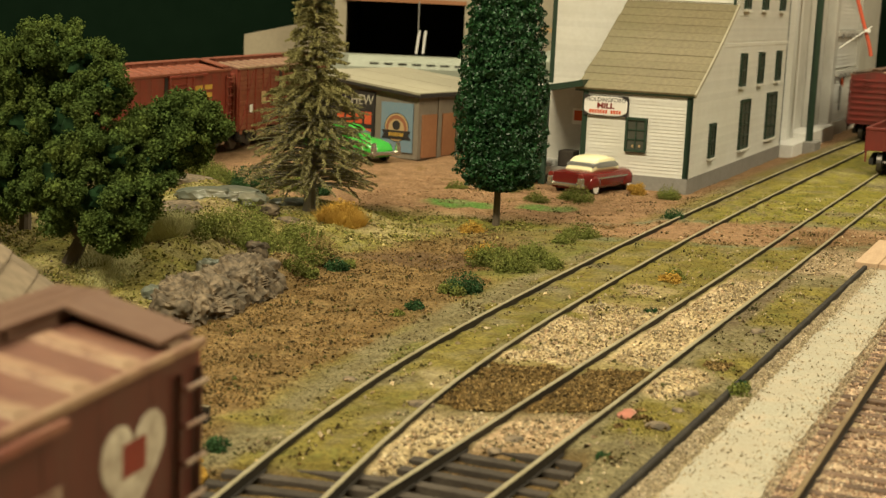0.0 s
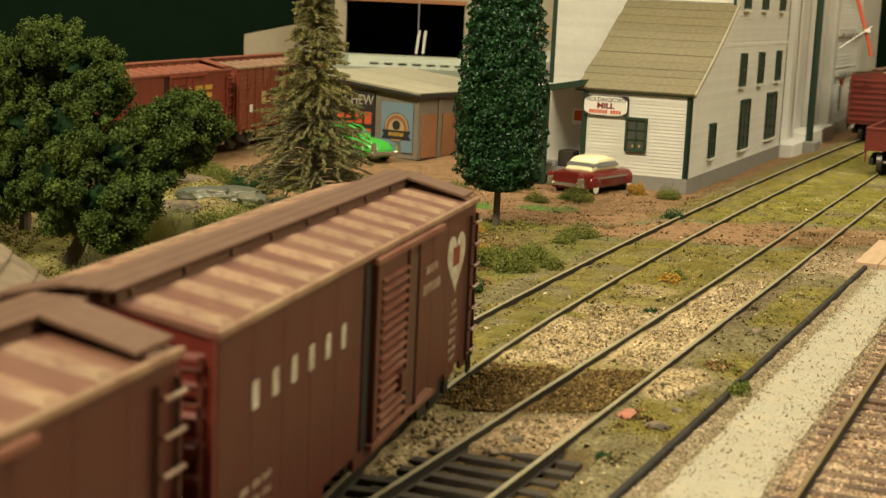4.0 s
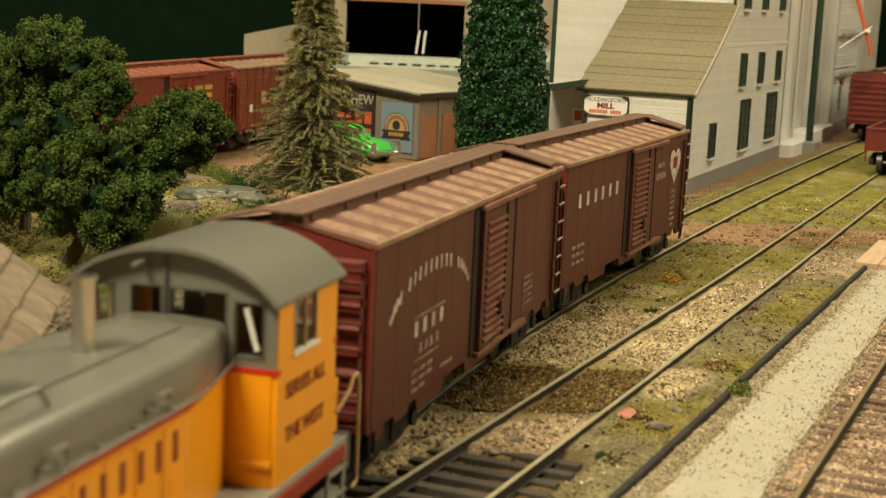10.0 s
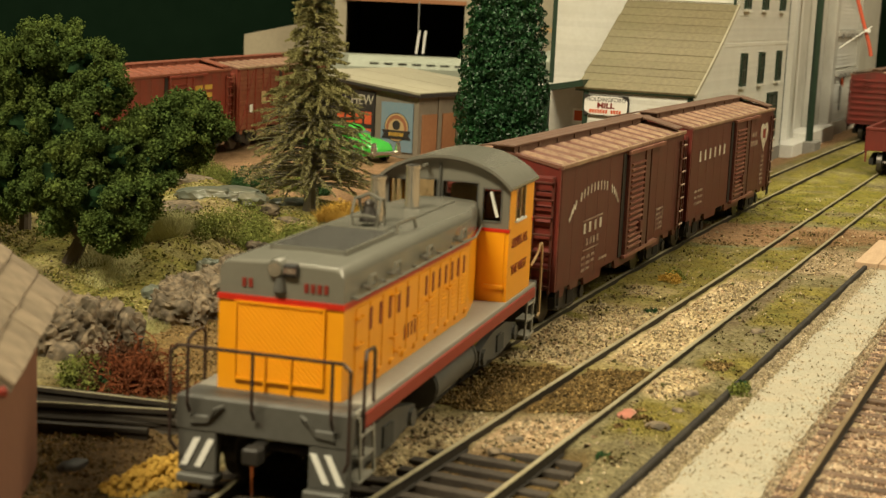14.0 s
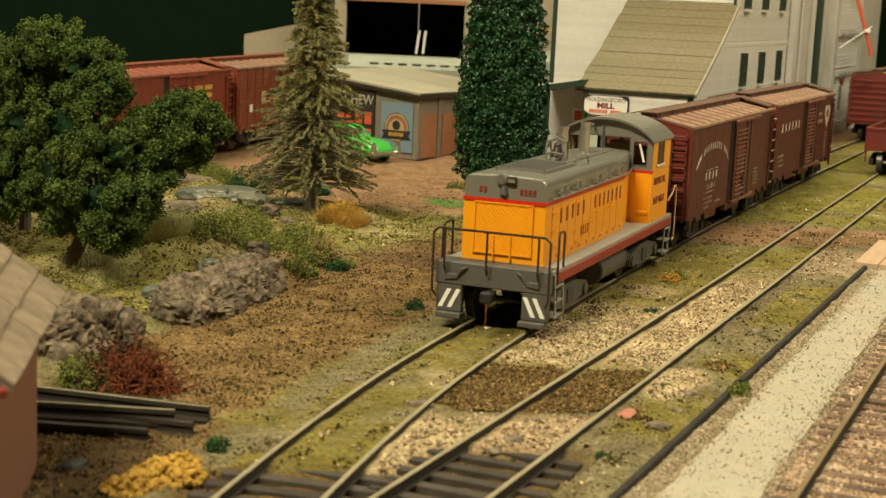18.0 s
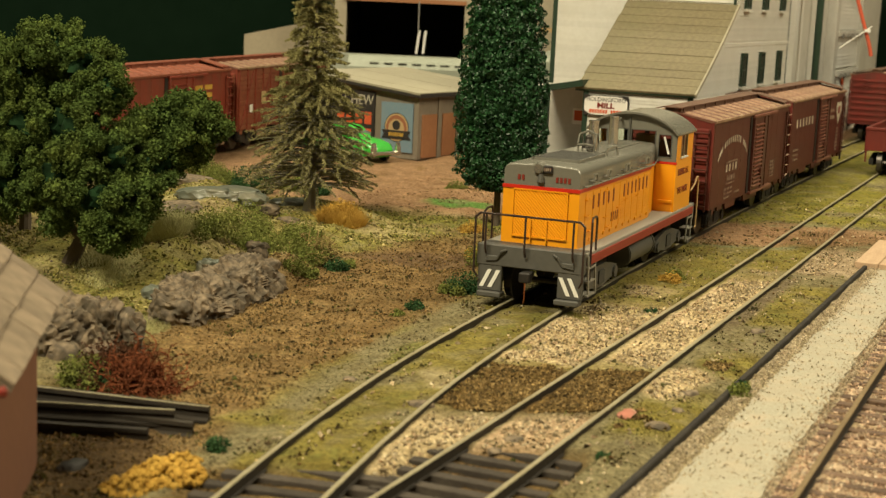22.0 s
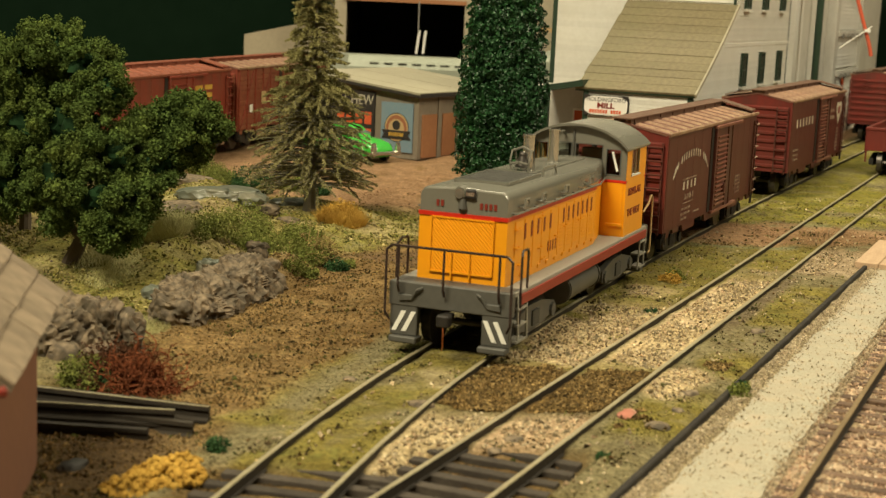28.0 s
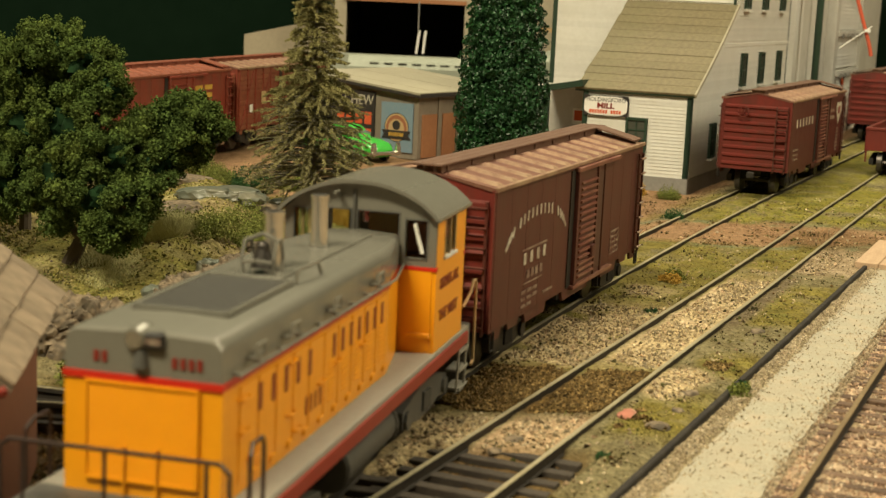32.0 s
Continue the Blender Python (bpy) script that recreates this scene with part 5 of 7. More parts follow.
# seconds and the distance along the track of the second boxcar, in millimetres
RUN = [(0, -34), (.5, -15.5), (1, 4), (1.5, 24), (2, 42), (2.5, 60), (3, 76.5), (3.5, 92), (4.2, 115.5), (4.9, 140), (5.5, 161), (6, 178.5), (6.5, 196), (7, 213), (7.5, 232.5),
       (8, 253), (8.5, 274.5), (9, 294), (9.5, 311.5), (10, 329), (10.5, 346), (11, 364), (11.5, 382), (12, 400), (12.5, 417.5), (13, 434.5), (13.5, 453),
       (14, 472), (14.5, 490), (15.2, 517), (15.8, 539.5), (16.5, 565), (17, 583), (17.5, 601), (18, 620.5), (18.5, 637.5), (18.9, 652.5), (19.1, 653.5)]
BACK = [(25.3, 653.5), (25.5, 652.5), (26.2, 637), (26.9, 619), (27.5, 601.5), (28, 587.5), (28.5, 573.5), (29, 557), (29.5, 538.5), (30, 518.5), (30.5, 495), (31, 467), (31.5, 440.5), (32, 415.5)]
flag_car = boxcar("boxcar", "weathered brown-red boxcar with white flag emblem, rolling", riding(RUN[0][1] + WABASH_TO_GMO), "flag")
arch_car = boxcar("boxcar", "weathered brown-red boxcar with arched white lettering", riding(RUN[0][1]), "arch")
loco = locomotive(riding(RUN[0][1] - GMO_TO_LOCO, 41))


def motions():
    rows = [(t, s) for t, s in RUN + BACK]
    walk(flag_car, [(t, riding(s + WABASH_TO_GMO)) for t, s in RUN] + [(32.0, riding(RUN[-1][1] + WABASH_TO_GMO))])
    walk(arch_car, [(t, riding(s)) for t, s in rows])
    walk(loco, [(t, riding(s - GMO_TO_LOCO, 41)) for t, s in rows])


# ---- standing cars ----
hopper(at(track_b(800) + 0.4 * 55, 800 + 50.4, float(climb(850)), 0.4115))
boxcar("boxcar", "dark red boxcar standing far along the track", at(*(float(v) for v in on_track(1146)), float(climb(1050)), 0.43), "plain")
boxcar("boxcar", "bright brick-red boxcar standing by the far sheds", at(-147.5, 711, 0, 0.25), "far", "far_red", "far_red", "far_roof", "far_roof")
braced = boxcar("boxcar", "brick-red outside-braced boxcar with yellow markings", at(-110.5, 856, 0, 0.25), "far", "far_brown", "far_red", "box_roof", "far_roof")
for sgn in (-1, 1):
    for u in list(np.linspace(-68, -12, 6)) + list(np.linspace(26, 68, 5)):
        bm = B()
        box(bm, u - .6, u + .6, sgn * 16.2 - (0 if sgn > 0 else .9), sgn * 16.2 + (.9 if sgn > 0 else 0), 11.4, 43, .1)
        part("side_post", bm, "far_red", braced)
    for z in np.linspace(12.5, 41, 12):
        for u0, u1 in ((-69, -10), (24, 69)):
            part("siding_board", box(B(), u0, u1, min(sgn * 16.2, sgn * 16.65), max(sgn * 16.2, sgn * 16.65), z - 1.1, z + 1.1, .12), "far_brown", braced)
    for u0, u1 in ((-66, -48), (-44, -22), (30, 46), (50, 66)):
        bm = B()
        prism(bm, [(u0, 12), (u0 + 1.4, 12), (u1, 42), (u1 - 1.4, 42)], sgn * 16.2, sgn * 17.0, "y")
        part("side_brace", bm, "far_red", braced)
    for u, z, w, h, mt in ((-34, 27, 6, 7, "sign_tan"), (-52, 22, 4, 4, "sign_white"), (38, 26, 6, 6, "sign_tan")):
        bm = B()
        box(bm, u - w / 2, u + w / 2, sgn * 17.05 - .1, sgn * 17.05 + .1, z - h / 2, z + h / 2)
        part("placard", bm, mt, braced)


# ---- mill ----
MT = 0.40
mill = thing("mill_building", at(114, 705, 0, MT), "white clapboard feed mill with green trim and a sloping roof", "building")
RISE, RUNX, EAVE = 42.0, 78.0, 45.0   # lean-to roof: from the eave up to the tall house
LEN, TALLW, TOP = 232.0, 98.0, 132.0
wd = 53.0


bm = B()
prism(bm, [(0.3, -3), (0.3, EAVE), (RUNX, EAVE + RISE), (RUNX, -3)], 0.3, wd - .3, "y")
part("lean_to", bm, "clap", mill)
bm = B()
box(bm, RUNX, LEN, 0.3, TALLW - .3, -3, TOP)
tall = part("tall_house", bm, "clap", mill)


def boards(parent, z0, z1, span, face, pitch=1.62):
    """Overlapping boards: span(z) gives the run along the wall at a height; face is 'side' or the depth of a front wall."""
    z = z0
    while z < z1:
        a, b = span(z + pitch / 2)
        if b - a > 1:
            bm = B()
            if face == "side":
                prism(bm, [(0.35, z), (-1.0, z), (-0.12, z + pitch + .1), (0.35, z + pitch + .1)], a, b, "x")
            else:
                prism(bm, [(face + .35, z), (face - .5, z), (face - .12, z + pitch + .1), (face + .35, z + pitch + .1)], a, b, "y")
            part("clapboard", bm, "clap", parent)
        z += pitch


boards(mill, 5.5, 112, lambda z: (max(0.8, (z - EAVE + 1) / RISE * RUNX), LEN - .5), "side")
boards(mill, 5.5, EAVE - 1.2, lambda z: (0.8, wd - .8), 0)
boards(tall, 36, 112, lambda z: (wd if z < 89 else 1, TALLW - 1.2), RUNX)
bm = B()
box(bm, -0.9, LEN, -0.9, wd, -3.5, 5.5, .2)
part("foundation", bm, "stone", mill, "grey stone foundation")
for x0, x1, y0, y1, z0, z1 in ((-.9, 1.6, -.9, .6, 5.4, EAVE), (-.9, .6, -.9, 1.6, 5.4, EAVE), (-.9, .6, wd - 2.4, wd + .2, 3, EAVE), (LEN - 2, LEN + .2, -.9, .6, 5.4, 120), (RUNX - .9, RUNX + .6, TALLW - 2.2, TALLW + .3, 30, 120), (RUNX - 1, RUNX + .8, -.9, .4, 86, 120)):
    bm = B()
    box(bm, x0, x1, y0, y1, z0, z1, .1)
    part("corner_board", bm, "trim", mill, "dark green corner board")
bm = B()
box(bm, 58, LEN, -.95, -.2, 67.4, 69.0)
part("belt_board", bm, "clap", mill)
# roof: board courses from eave to top
sl = math.atan2(RISE, RUNX)
n_c = 12
roof_len = math.hypot(RISE, RUNX) + 3
SAG = 1.3


def on_roof(s):
    """A place s along the lean-to roof from the eave, the slope sagging a little midway, and its pitch there."""
    k = s / roof_len
    return s * math.cos(sl) + SAG * math.sin(math.pi * k) * math.sin(sl), EAVE + s * math.sin(sl) - SAG * math.sin(math.pi * k) * math.cos(sl), sl - SAG * math.pi / roof_len * math.cos(math.pi * k)


rr_ = random.Random(12)
for i in range(n_c):
    a, b = -2 + i * roof_len / n_c, -2 + (i + 1) * roof_len / n_c - .3
    px_, pz_, pt_ = on_roof((a + b) / 2)
    bm = B()
    lift = rr_.uniform(-.12, .12)
    box(bm, (a - b) / 2, (b - a) / 2, -2.0, 57 + rr_.uniform(-.4, .4), .9 + lift, 2.0 + lift, .12)
    o = part("roof_board", bm, "mill_roof", mill, "olive brown roof course")
    o.matrix_basis = Matrix.Translation((px_ * MM, 0, pz_ * MM)) @ Matrix.Rotation(-pt_ + rr_.uniform(-.006, .006), 4, "Y")
    bm = B()
    box(bm, (a - b) / 2 - .15, (b - a) / 2 + .15, -2.9, -2.05, .2, 2.1, .1)
    o = part("verge_board", bm, "shed_roof", mill, "pale worn verge board")
    o.matrix_basis = Matrix.Translation((px_ * MM, 0, pz_ * MM)) @ Matrix.Rotation(-pt_, 4, "Y")
bm = B()
box(bm, -2.2, -1.4, -2.3, 57, -.6, .4)
o = part("eave_board", bm, "trim", mill)
o.matrix_basis = Matrix.Translation((0, 0, (EAVE + .6) * MM)) @ Matrix.Rotation(-sl, 4, "Y")


def side_window(u0, u1, z0, z1, mull=True):
    bm = B()
    for a, b, c, e in ((u0 - 1.2, u0, z0 - 1.2, z1 + 1.2), (u1, u1 + 1.2, z0 - 1.2, z1 + 1.2), (u0, u1, z1, z1 + 1.4), (u0, u1, z0 - 1.2, z0)):
        box(bm, a, b, -2.1, .2, c, e, .1)
    w = part("window", bm, "trim", mill, "dark green framed window")
    bm = B()
    box(bm, u0, u1, -1.35, -.3, z0, z1)
    part("window_pane", bm, "dark", w, "dark glass")
    bm = B()
    m_ = (u0 + u1) / 2
    box(bm, m_ - .35, m_ + .35, -1.75, -1.2, z0, z1)
    for k in (1, 2, 3) if z1 - z0 > 22 else (1,):
        zz = z0 + (z1 - z0) * k / (4 if z1 - z0 > 22 else 2)
        box(bm, u0, u1, -1.75, -1.2, zz - .3, zz + .3)
    part("window_bar", bm, "trim", w)
    bm = B()
    box(bm, u0 - 1.6, u1 + 1.6, -3.0, .2, z0 - 2.4, z0 - 1.2, .15)
    part("window_sill", bm, "clap", w, "pale sill")


for u in (100.5, 147.5, 198.5):
    side_window(u, u + 10.5, 47, 62)
    side_window(u - 1, u + 9.5, 88, 106)
side_window(109, 128.5, 12.5, 37)
side_window(180, 205, 13.5, 38)
side_window(39.5, 48.5, 13.5, 28.3)
# front window
bm = B()
for a, b, c, e in ((20.2, 21.4, 16.4, 32.8), (29.6, 30.8, 16.4, 32.8), (21.4, 29.6, 31.6, 32.8), (21.4, 29.6, 16.4, 17.6)):
    box(bm, -2.1, .2, a, b, c, e, .1)
w = part("window", bm, "trim", mill, "dark green framed front window")
bm = B()
box(bm, -1.35, -.3, 21.4, 29.6, 17.6, 31.6)
part("window_pane", bm, "dark", w)
bm = B()
box(bm, -1.75, -1.2, 25.2, 25.8, 17.6, 31.6)
for z in (22.4, 27.0):
    box(bm, -1.75, -1.2, 21.4, 29.6, z - .3, z + .3)
part("window_bar", bm, "trim", w)
for i, (y, z) in enumerate(((26.8, 19.2), (23.4, 19.4))):
    bm = B()
    box(bm, -1.6, -1.3, y - .5, y + .5, z - .6, z + .6)
    part("window_sticker", bm, "sign_tan", w)
# the painted sign
sign = thing("mill_sign", at(114, 705, 0, MT) @ Matrix.Translation((-1.4 * MM, 41.2 * MM, 37.6 * MM)), "white sign with dark lettering on the mill's front wall", "sign")
bm = B()
box(bm, -.4, .1, -11.2, 11.2, -4.9, 4.9)
part("board", bm, "sign_black", sign)
bm = B()
oval = []
for k in range(28):
    a = k / 28 * 2 * math.pi
    oval.append((max(-10.8, min(10.8, 12.2 * math.cos(a))), max(-4.6, min(4.6, 5.6 * math.sin(a)))))
prism(bm, oval, -.75, -.4, "x")
part("panel", bm, "sign_white", sign)
words("lettering", "HOLDINGFORD", 2.75, "sign_black", sign, facing(-.8, 0, 2.8, "-x"), 1.0, .05)
words("lettering", "MILL", 3.6, "letter_red", sign, facing(-.8, 0, -.1, "-x"), 1.2, .05, .14)
bm = B()
for i in range(12):
    if i != 7:
        box(bm, -.9, -.7, 7.6 - i * 1.35 - .5, 7.6 - i * 1.35 + .5, -3.7, -2.0)
part("lettering_bars", bm, "sign_orange", sign)
# porch
porch = thing("mill_porch", at(114, 705, 0, MT), "dark green loading porch with a grey floor beside the mill", "porch")
bm = B()
prism(bm, [(52.5, 46.5), (52.5, 49.5), (80, 44.2), (80, 41.2)], -5, 60, "x")
part("porch_roof", bm, "trim", porch)
bm = B()
box(bm, 8, 60, wd, 94, -3, 5)
part("porch_floor", bm, "stone", porch)
bm = B()
box(bm, 30, 31, wd, 94, 5, 45)
back = part("porch_back_wall", bm, "silo", porch, "grey panelled back wall")
bm = B()
box(bm, -4, -1, 70, 73, -3, 43, .2)
part("porch_post", bm, "trim", porch)
bm = B()
box(bm, 29.4, 29.9, 59, 68, 25, 33)
part("poster", bm, "sign_white", back)
bm = B()
box(bm, 29.0, 29.4, 60, 67, 27, 32, .1)
part("poster_picture", bm, "sign_orange", back)
bm = B()
box(bm, 10, 20, 60, 68, 5, 13, .4)
crate = tagged(part("crate", bm, "tie", None, m=at(114, 705, 0, MT)), "dark wooden crate on the porch floor", "crate")

# ---- grain elevator ----
elev = thing("grain_elevator", at(114, 705, 0, MT), "tall grey concrete grain elevator with white sided bays", "building")
for u0, u1, y0, y1, mt in ((234, 262, 6, 60, "silo"), (262, 300, 2, 60, "silo_white"), (300, 360, 8, 60, "silo"), (360, 402, 3, 60, "silo"), (536, 700, 4, 70, "silo")):
    bm = B()
    prism(bm, [(u0, y0 + 5), (u0 + 6, y0), (u1 - 6, y0), (u1, y0 + 5), (u1, y1), (u0, y1)], -3, 175, "z")
    part("bin_wall", bm, mt, elev)
bm = B()
box(bm, 402, 536, 0, 70, -3, 175)
bay = part("bay_wall", bm, "silo", elev)
for x0, x1, y0, y1, z0, z1 in ((402, 416, -3, 1, -3, 175), (530, 537, -3, 1, -3, 175), (416, 530, -4.5, 1, 42, 46), (416, 530, -4.5, 1, 71, 75), (416, 530, -2.5, 1, -3, 8)):
    bm = B()
    box(bm, x0, x1, y0, y1, z0, z1, .3)
    part("bay_frame", bm, "silo", bay)
for i in range(5):
    for z in (42.5, 71.5):
        bm = B()
        box(bm, 424 + i * 22, 430 + i * 22, -6.0, -4.2, z - 1.6, z + 1.4, .2)
        part("bracket", bm, "stone", bay)
z = 8.5
while z < 118:
    if not (41 < z < 46 or 70.4 < z < 75):
        bm = B()
        prism(bm, [(1, z), (-1.6, z), (-.8, z + 2.9), (1, z + 2.9)], 417, 529, "x")
        part("clapboard", bm, "silo_white", bay)
    z += 2.8
bm = B()
box(bm, 455, 478, -2.2, -1.2, 14, 36, .2)
part("chute_door", bm, "sign_white", bay)
bm = B()
cyl(bm, (448, -3, 16), (448, -3, 34), .9, 8)
part("downpipe", bm, "stone", bay)
bm = B()
prism(bm, [(452, 38), (457, 33), (460, 35.5), (456, 40)], -3.2, -1.8, "y")
part("rust_patch", bm, "sign_orange", bay)
bm = B()
box(bm, 232.5, 300, -9, 8, -3.2, 5.6, .4)
box(bm, 300, 405, -7, 8, -3.2, 8.2, .4)
part("footing", bm, "silo_white", elev, "pale concrete footing")
pole = thing("steel_pole", at(114, 705, 0, MT) @ Matrix.Translation((277 * MM, -11 * MM, 0)), "dark green pole in a square grey footing", "pole")
bm = B()
cyl(bm, (0, 0, 0), (0, 0, 140), 2.3, 16)
part("shaft", bm, "trim", pole)
bm = B()
box(bm, -11, 11, -6, 6, -3.2, 5.4, .5)
part("footing", bm, "stone", pole)
hose = thing("loading_tube", Matrix(), "orange flexible tube hanging at the elevator", "tube")
bm = B()
pts = [(243 + 16 * math.sin(k / 8) ** 2, 925 - .3 * k, 118 - k * 5.6) for k in range(11)]
rings = [[bm.verts.new((p[0] + 1.25 * math.cos(k * math.pi / 6), p[1] + 1.25 * math.sin(k * math.pi / 6), p[2])) for k in range(12)] for p in pts]
for r0, r1 in zip(rings, rings[1:]):
    for k in range(12):
        bm.faces.new((r0[k], r0[(k + 1) % 12], r1[(k + 1) % 12], r1[k]))
bm.faces.new(rings[-1])
bm.faces.new(rings[0])
part("tube", bm, "hose", hose, smooth=True)
bm = B()
cyl(bm, (238, 924, 66), (256, 921, 80), .4, 8)
box(bm, 251.5, 255, 919.5, 921, 76.4, 78.2)
part("tie", bm, "silo_white", hose, "white plastic tie")

# ---- shed ----
SH = 0.55
shed = thing("storage_shed", at(-17, 812, 0, SH), "weathered grey-brown shed with painted advertising walls", "building")
bm = B()
prism(bm, [(0, -3), (0, 32.8), (72, 40), (72, -3)], 0, 95, "x")
part("wall", bm, "shed_wall", shed)
for i in range(6):
    bm = B()
    prism(bm, [(-3.5, 32.6 + .1 * (i % 2)), (-3.5, 33.9 + .1 * (i % 2)), (76, 41.6 + .1 * (i % 2)), (76, 40.3 + .1 * (i % 2))], -4 + i * 17.3, -4 + (i + 1) * 17.3 + .1, "x")
    part("roof_panel", bm, "shed_roof", shed, "pale grey-green roofing")
bm = B()
prism(bm, [(-3.6, 31.2), (-3.6, 32.8), (76, 40.5), (76, 38.9)], -4.1, -3.2, "x")
box(bm, -3.9, 99, -3.8, -3.0, 31.2, 33.4)
part("fascia", bm, "sign_black", shed)
for y0, y1, x0, x1 in ((-.6, .6, -.6, .6), (-.6, .6, 94, 95.4), (70, 72.4, -.6, .6), (-.6, .4, 20, 24), (-.6, .4, 40, 44)):
    bm = B()
    box(bm, x0, x1, y0, y1, -3, 32)
    part("post", bm, "shed_wall", shed)
for x0, x1 in ((4, 19), (25, 39), (46, 62)):
    bm = B()
    box(bm, x0, x1, -.8, .3, -2.4, 21.5, .2)
    part("door", bm, "shed_door", shed, "brown plank door")
ad1 = thing("wall_advert", at(-17, 812, 0, SH) @ Matrix.Translation((-.9 * MM, 48 * MM, 18 * MM)), "black painted wall sign with red and cream lettering", "sign")
bm = B()
box(bm, -.2, .6, -20, 20, -16, 14)
part("panel", bm, "sign_black", ad1)
words("lettering", "CHEW", 8.0, "letter", ad1, facing(-.3, -9, 9.2, "-x"), .85, .05)
for row, z in ((4, -.5), (5, -9.8)):
    bm = B()
    for i in range(row):
        box(bm, -.45, -.15, -18 + i * 6.2, -13.4 + i * 6.2, z - 3.4, z + 3.4)
    part("lettering_bars", bm, "sign_orange", ad1)
ad2 = thing("wall_advert", at(-17, 812, 0, SH) @ Matrix.Translation((-.9 * MM, 13 * MM, 14.5 * MM)), "faded blue wall sign with a round orange emblem", "sign")
bm = B()
box(bm, -.2, .6, -10.4, 10.4, -14, 13)
part("panel", bm, "sign_blue", ad2)
for r, x, mt, cz in ((8.0, -.35, "sign_black", -.6), (7.6, -.4, "sign_tan", -.6), (6.8, -.45, "emblem_brown", -.6), (5.2, -.55, "sign_tan", -1.2), (2.6, -.62, "sign_black", .6)):
    bm = B()
    cyl(bm, (x, 0, cz), (x + .3, 0, cz), r, 24)
    part("disc", bm, mt, ad2)
bm = B()
prism(bm, [(-9.6, -2.2), (-8, -4.4), (-9.6, -6.8), (9.6, -6.8), (8, -4.4), (9.6, -2.2)], -.8, -.6, "x")
part("ribbon", bm, "sign_black", ad2)
bm = B()
for i in range(7):
    box(bm, -.95, -.75, -4.9 + i * 1.42, -3.8 + i * 1.42, -5.4, -3.4)
part("lettering_bars", bm, "straw", ad2)

# ---- barn behind, a pale coach, a tank ----
barn = thing("engine_shed", Matrix(), "large beige engine shed with a dark open front", "building")
bm = B()
box(bm, -88, -79, 1106, 1114, -3, 130)
part("post", bm, "barn", barn)
bm = B()
box(bm, 8, 90, 1106, 1112, -3, 130)
part("wall", bm, "barn", barn)
bm = B()
prism(bm, [(-160, -3), (-160, 51), (-88, 68), (-88, -3)], 1150, 1156, "y")
part("side_wall", bm, "barn", barn)
bm = B()
box(bm, -79, 8, 1106, 1112, 81, 130)
part("lintel", bm, "barn", barn)
bm = B()
box(bm, -80, 9, 1104, 1107, 80.6, 83.4)
part("beam", bm, "shed_door", barn, "brown timber beam")
# inside walls take a dark colour that stands for the shed's inner shade
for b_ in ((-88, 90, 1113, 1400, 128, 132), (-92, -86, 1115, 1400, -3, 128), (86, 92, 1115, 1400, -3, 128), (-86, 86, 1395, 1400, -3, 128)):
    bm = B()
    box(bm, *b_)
    part("inner_wall", bm, "dark", barn, "inside wall coloured dark for the shade within")
bm = B()
cyl(bm, (-26.5, 1102, 44), (-24.5, 1102, 61), 1.0, 6)
cyl(bm, (-21.5, 1102, 44), (-20, 1102, 61), 1.0, 6)
part("white_post", bm, "silo_white", barn)
bm = B()
cyl(bm, (-25.5, 1101, 60), (-25.5, 1101, 82), .5, 5)
part("cord", bm, "stone", barn)
coach = thing("passenger_coach", Matrix(), "pale green passenger coach with a row of small windows", "rail coach")
bm = B()
prism(bm, [(950, 5), (950, 40), (952, 44), (958, 47), (974, 47), (980, 44), (982, 40), (982, 5)], -66, 80, "x")
cb = part("body", bm, "pale_green", coach, smooth=False)
for i in range(14):
    bm = B()
    box(bm, -52 + i * 9, -46.5 + i * 9, 950.2, 951.8, 42.4, 43.1)
    part("window", bm, "dark", cb)
bm = B()
box(bm, -100, 95, 1040, 1060, -3, 44)
ledge = tagged(part("loading_dock", bm, "pale_green"), "pale grey-green loading dock before the engine shed", "loading dock")
tank = thing("storage_tank", Matrix(), "pale green round storage tank", "tank")
bm = B()
cyl(bm, (64, 925, -3), (64, 925, 50), 14, 24)
cyl(bm, (64, 925, 50), (64, 925, 56), 14, 24, 5)
part("shell", bm, "pale_green", tank, smooth=False)
bm = B()
box(bm, 40, 92, 985, 988, 66, 69)
part("pipe", bm, "sign_tan", tank)


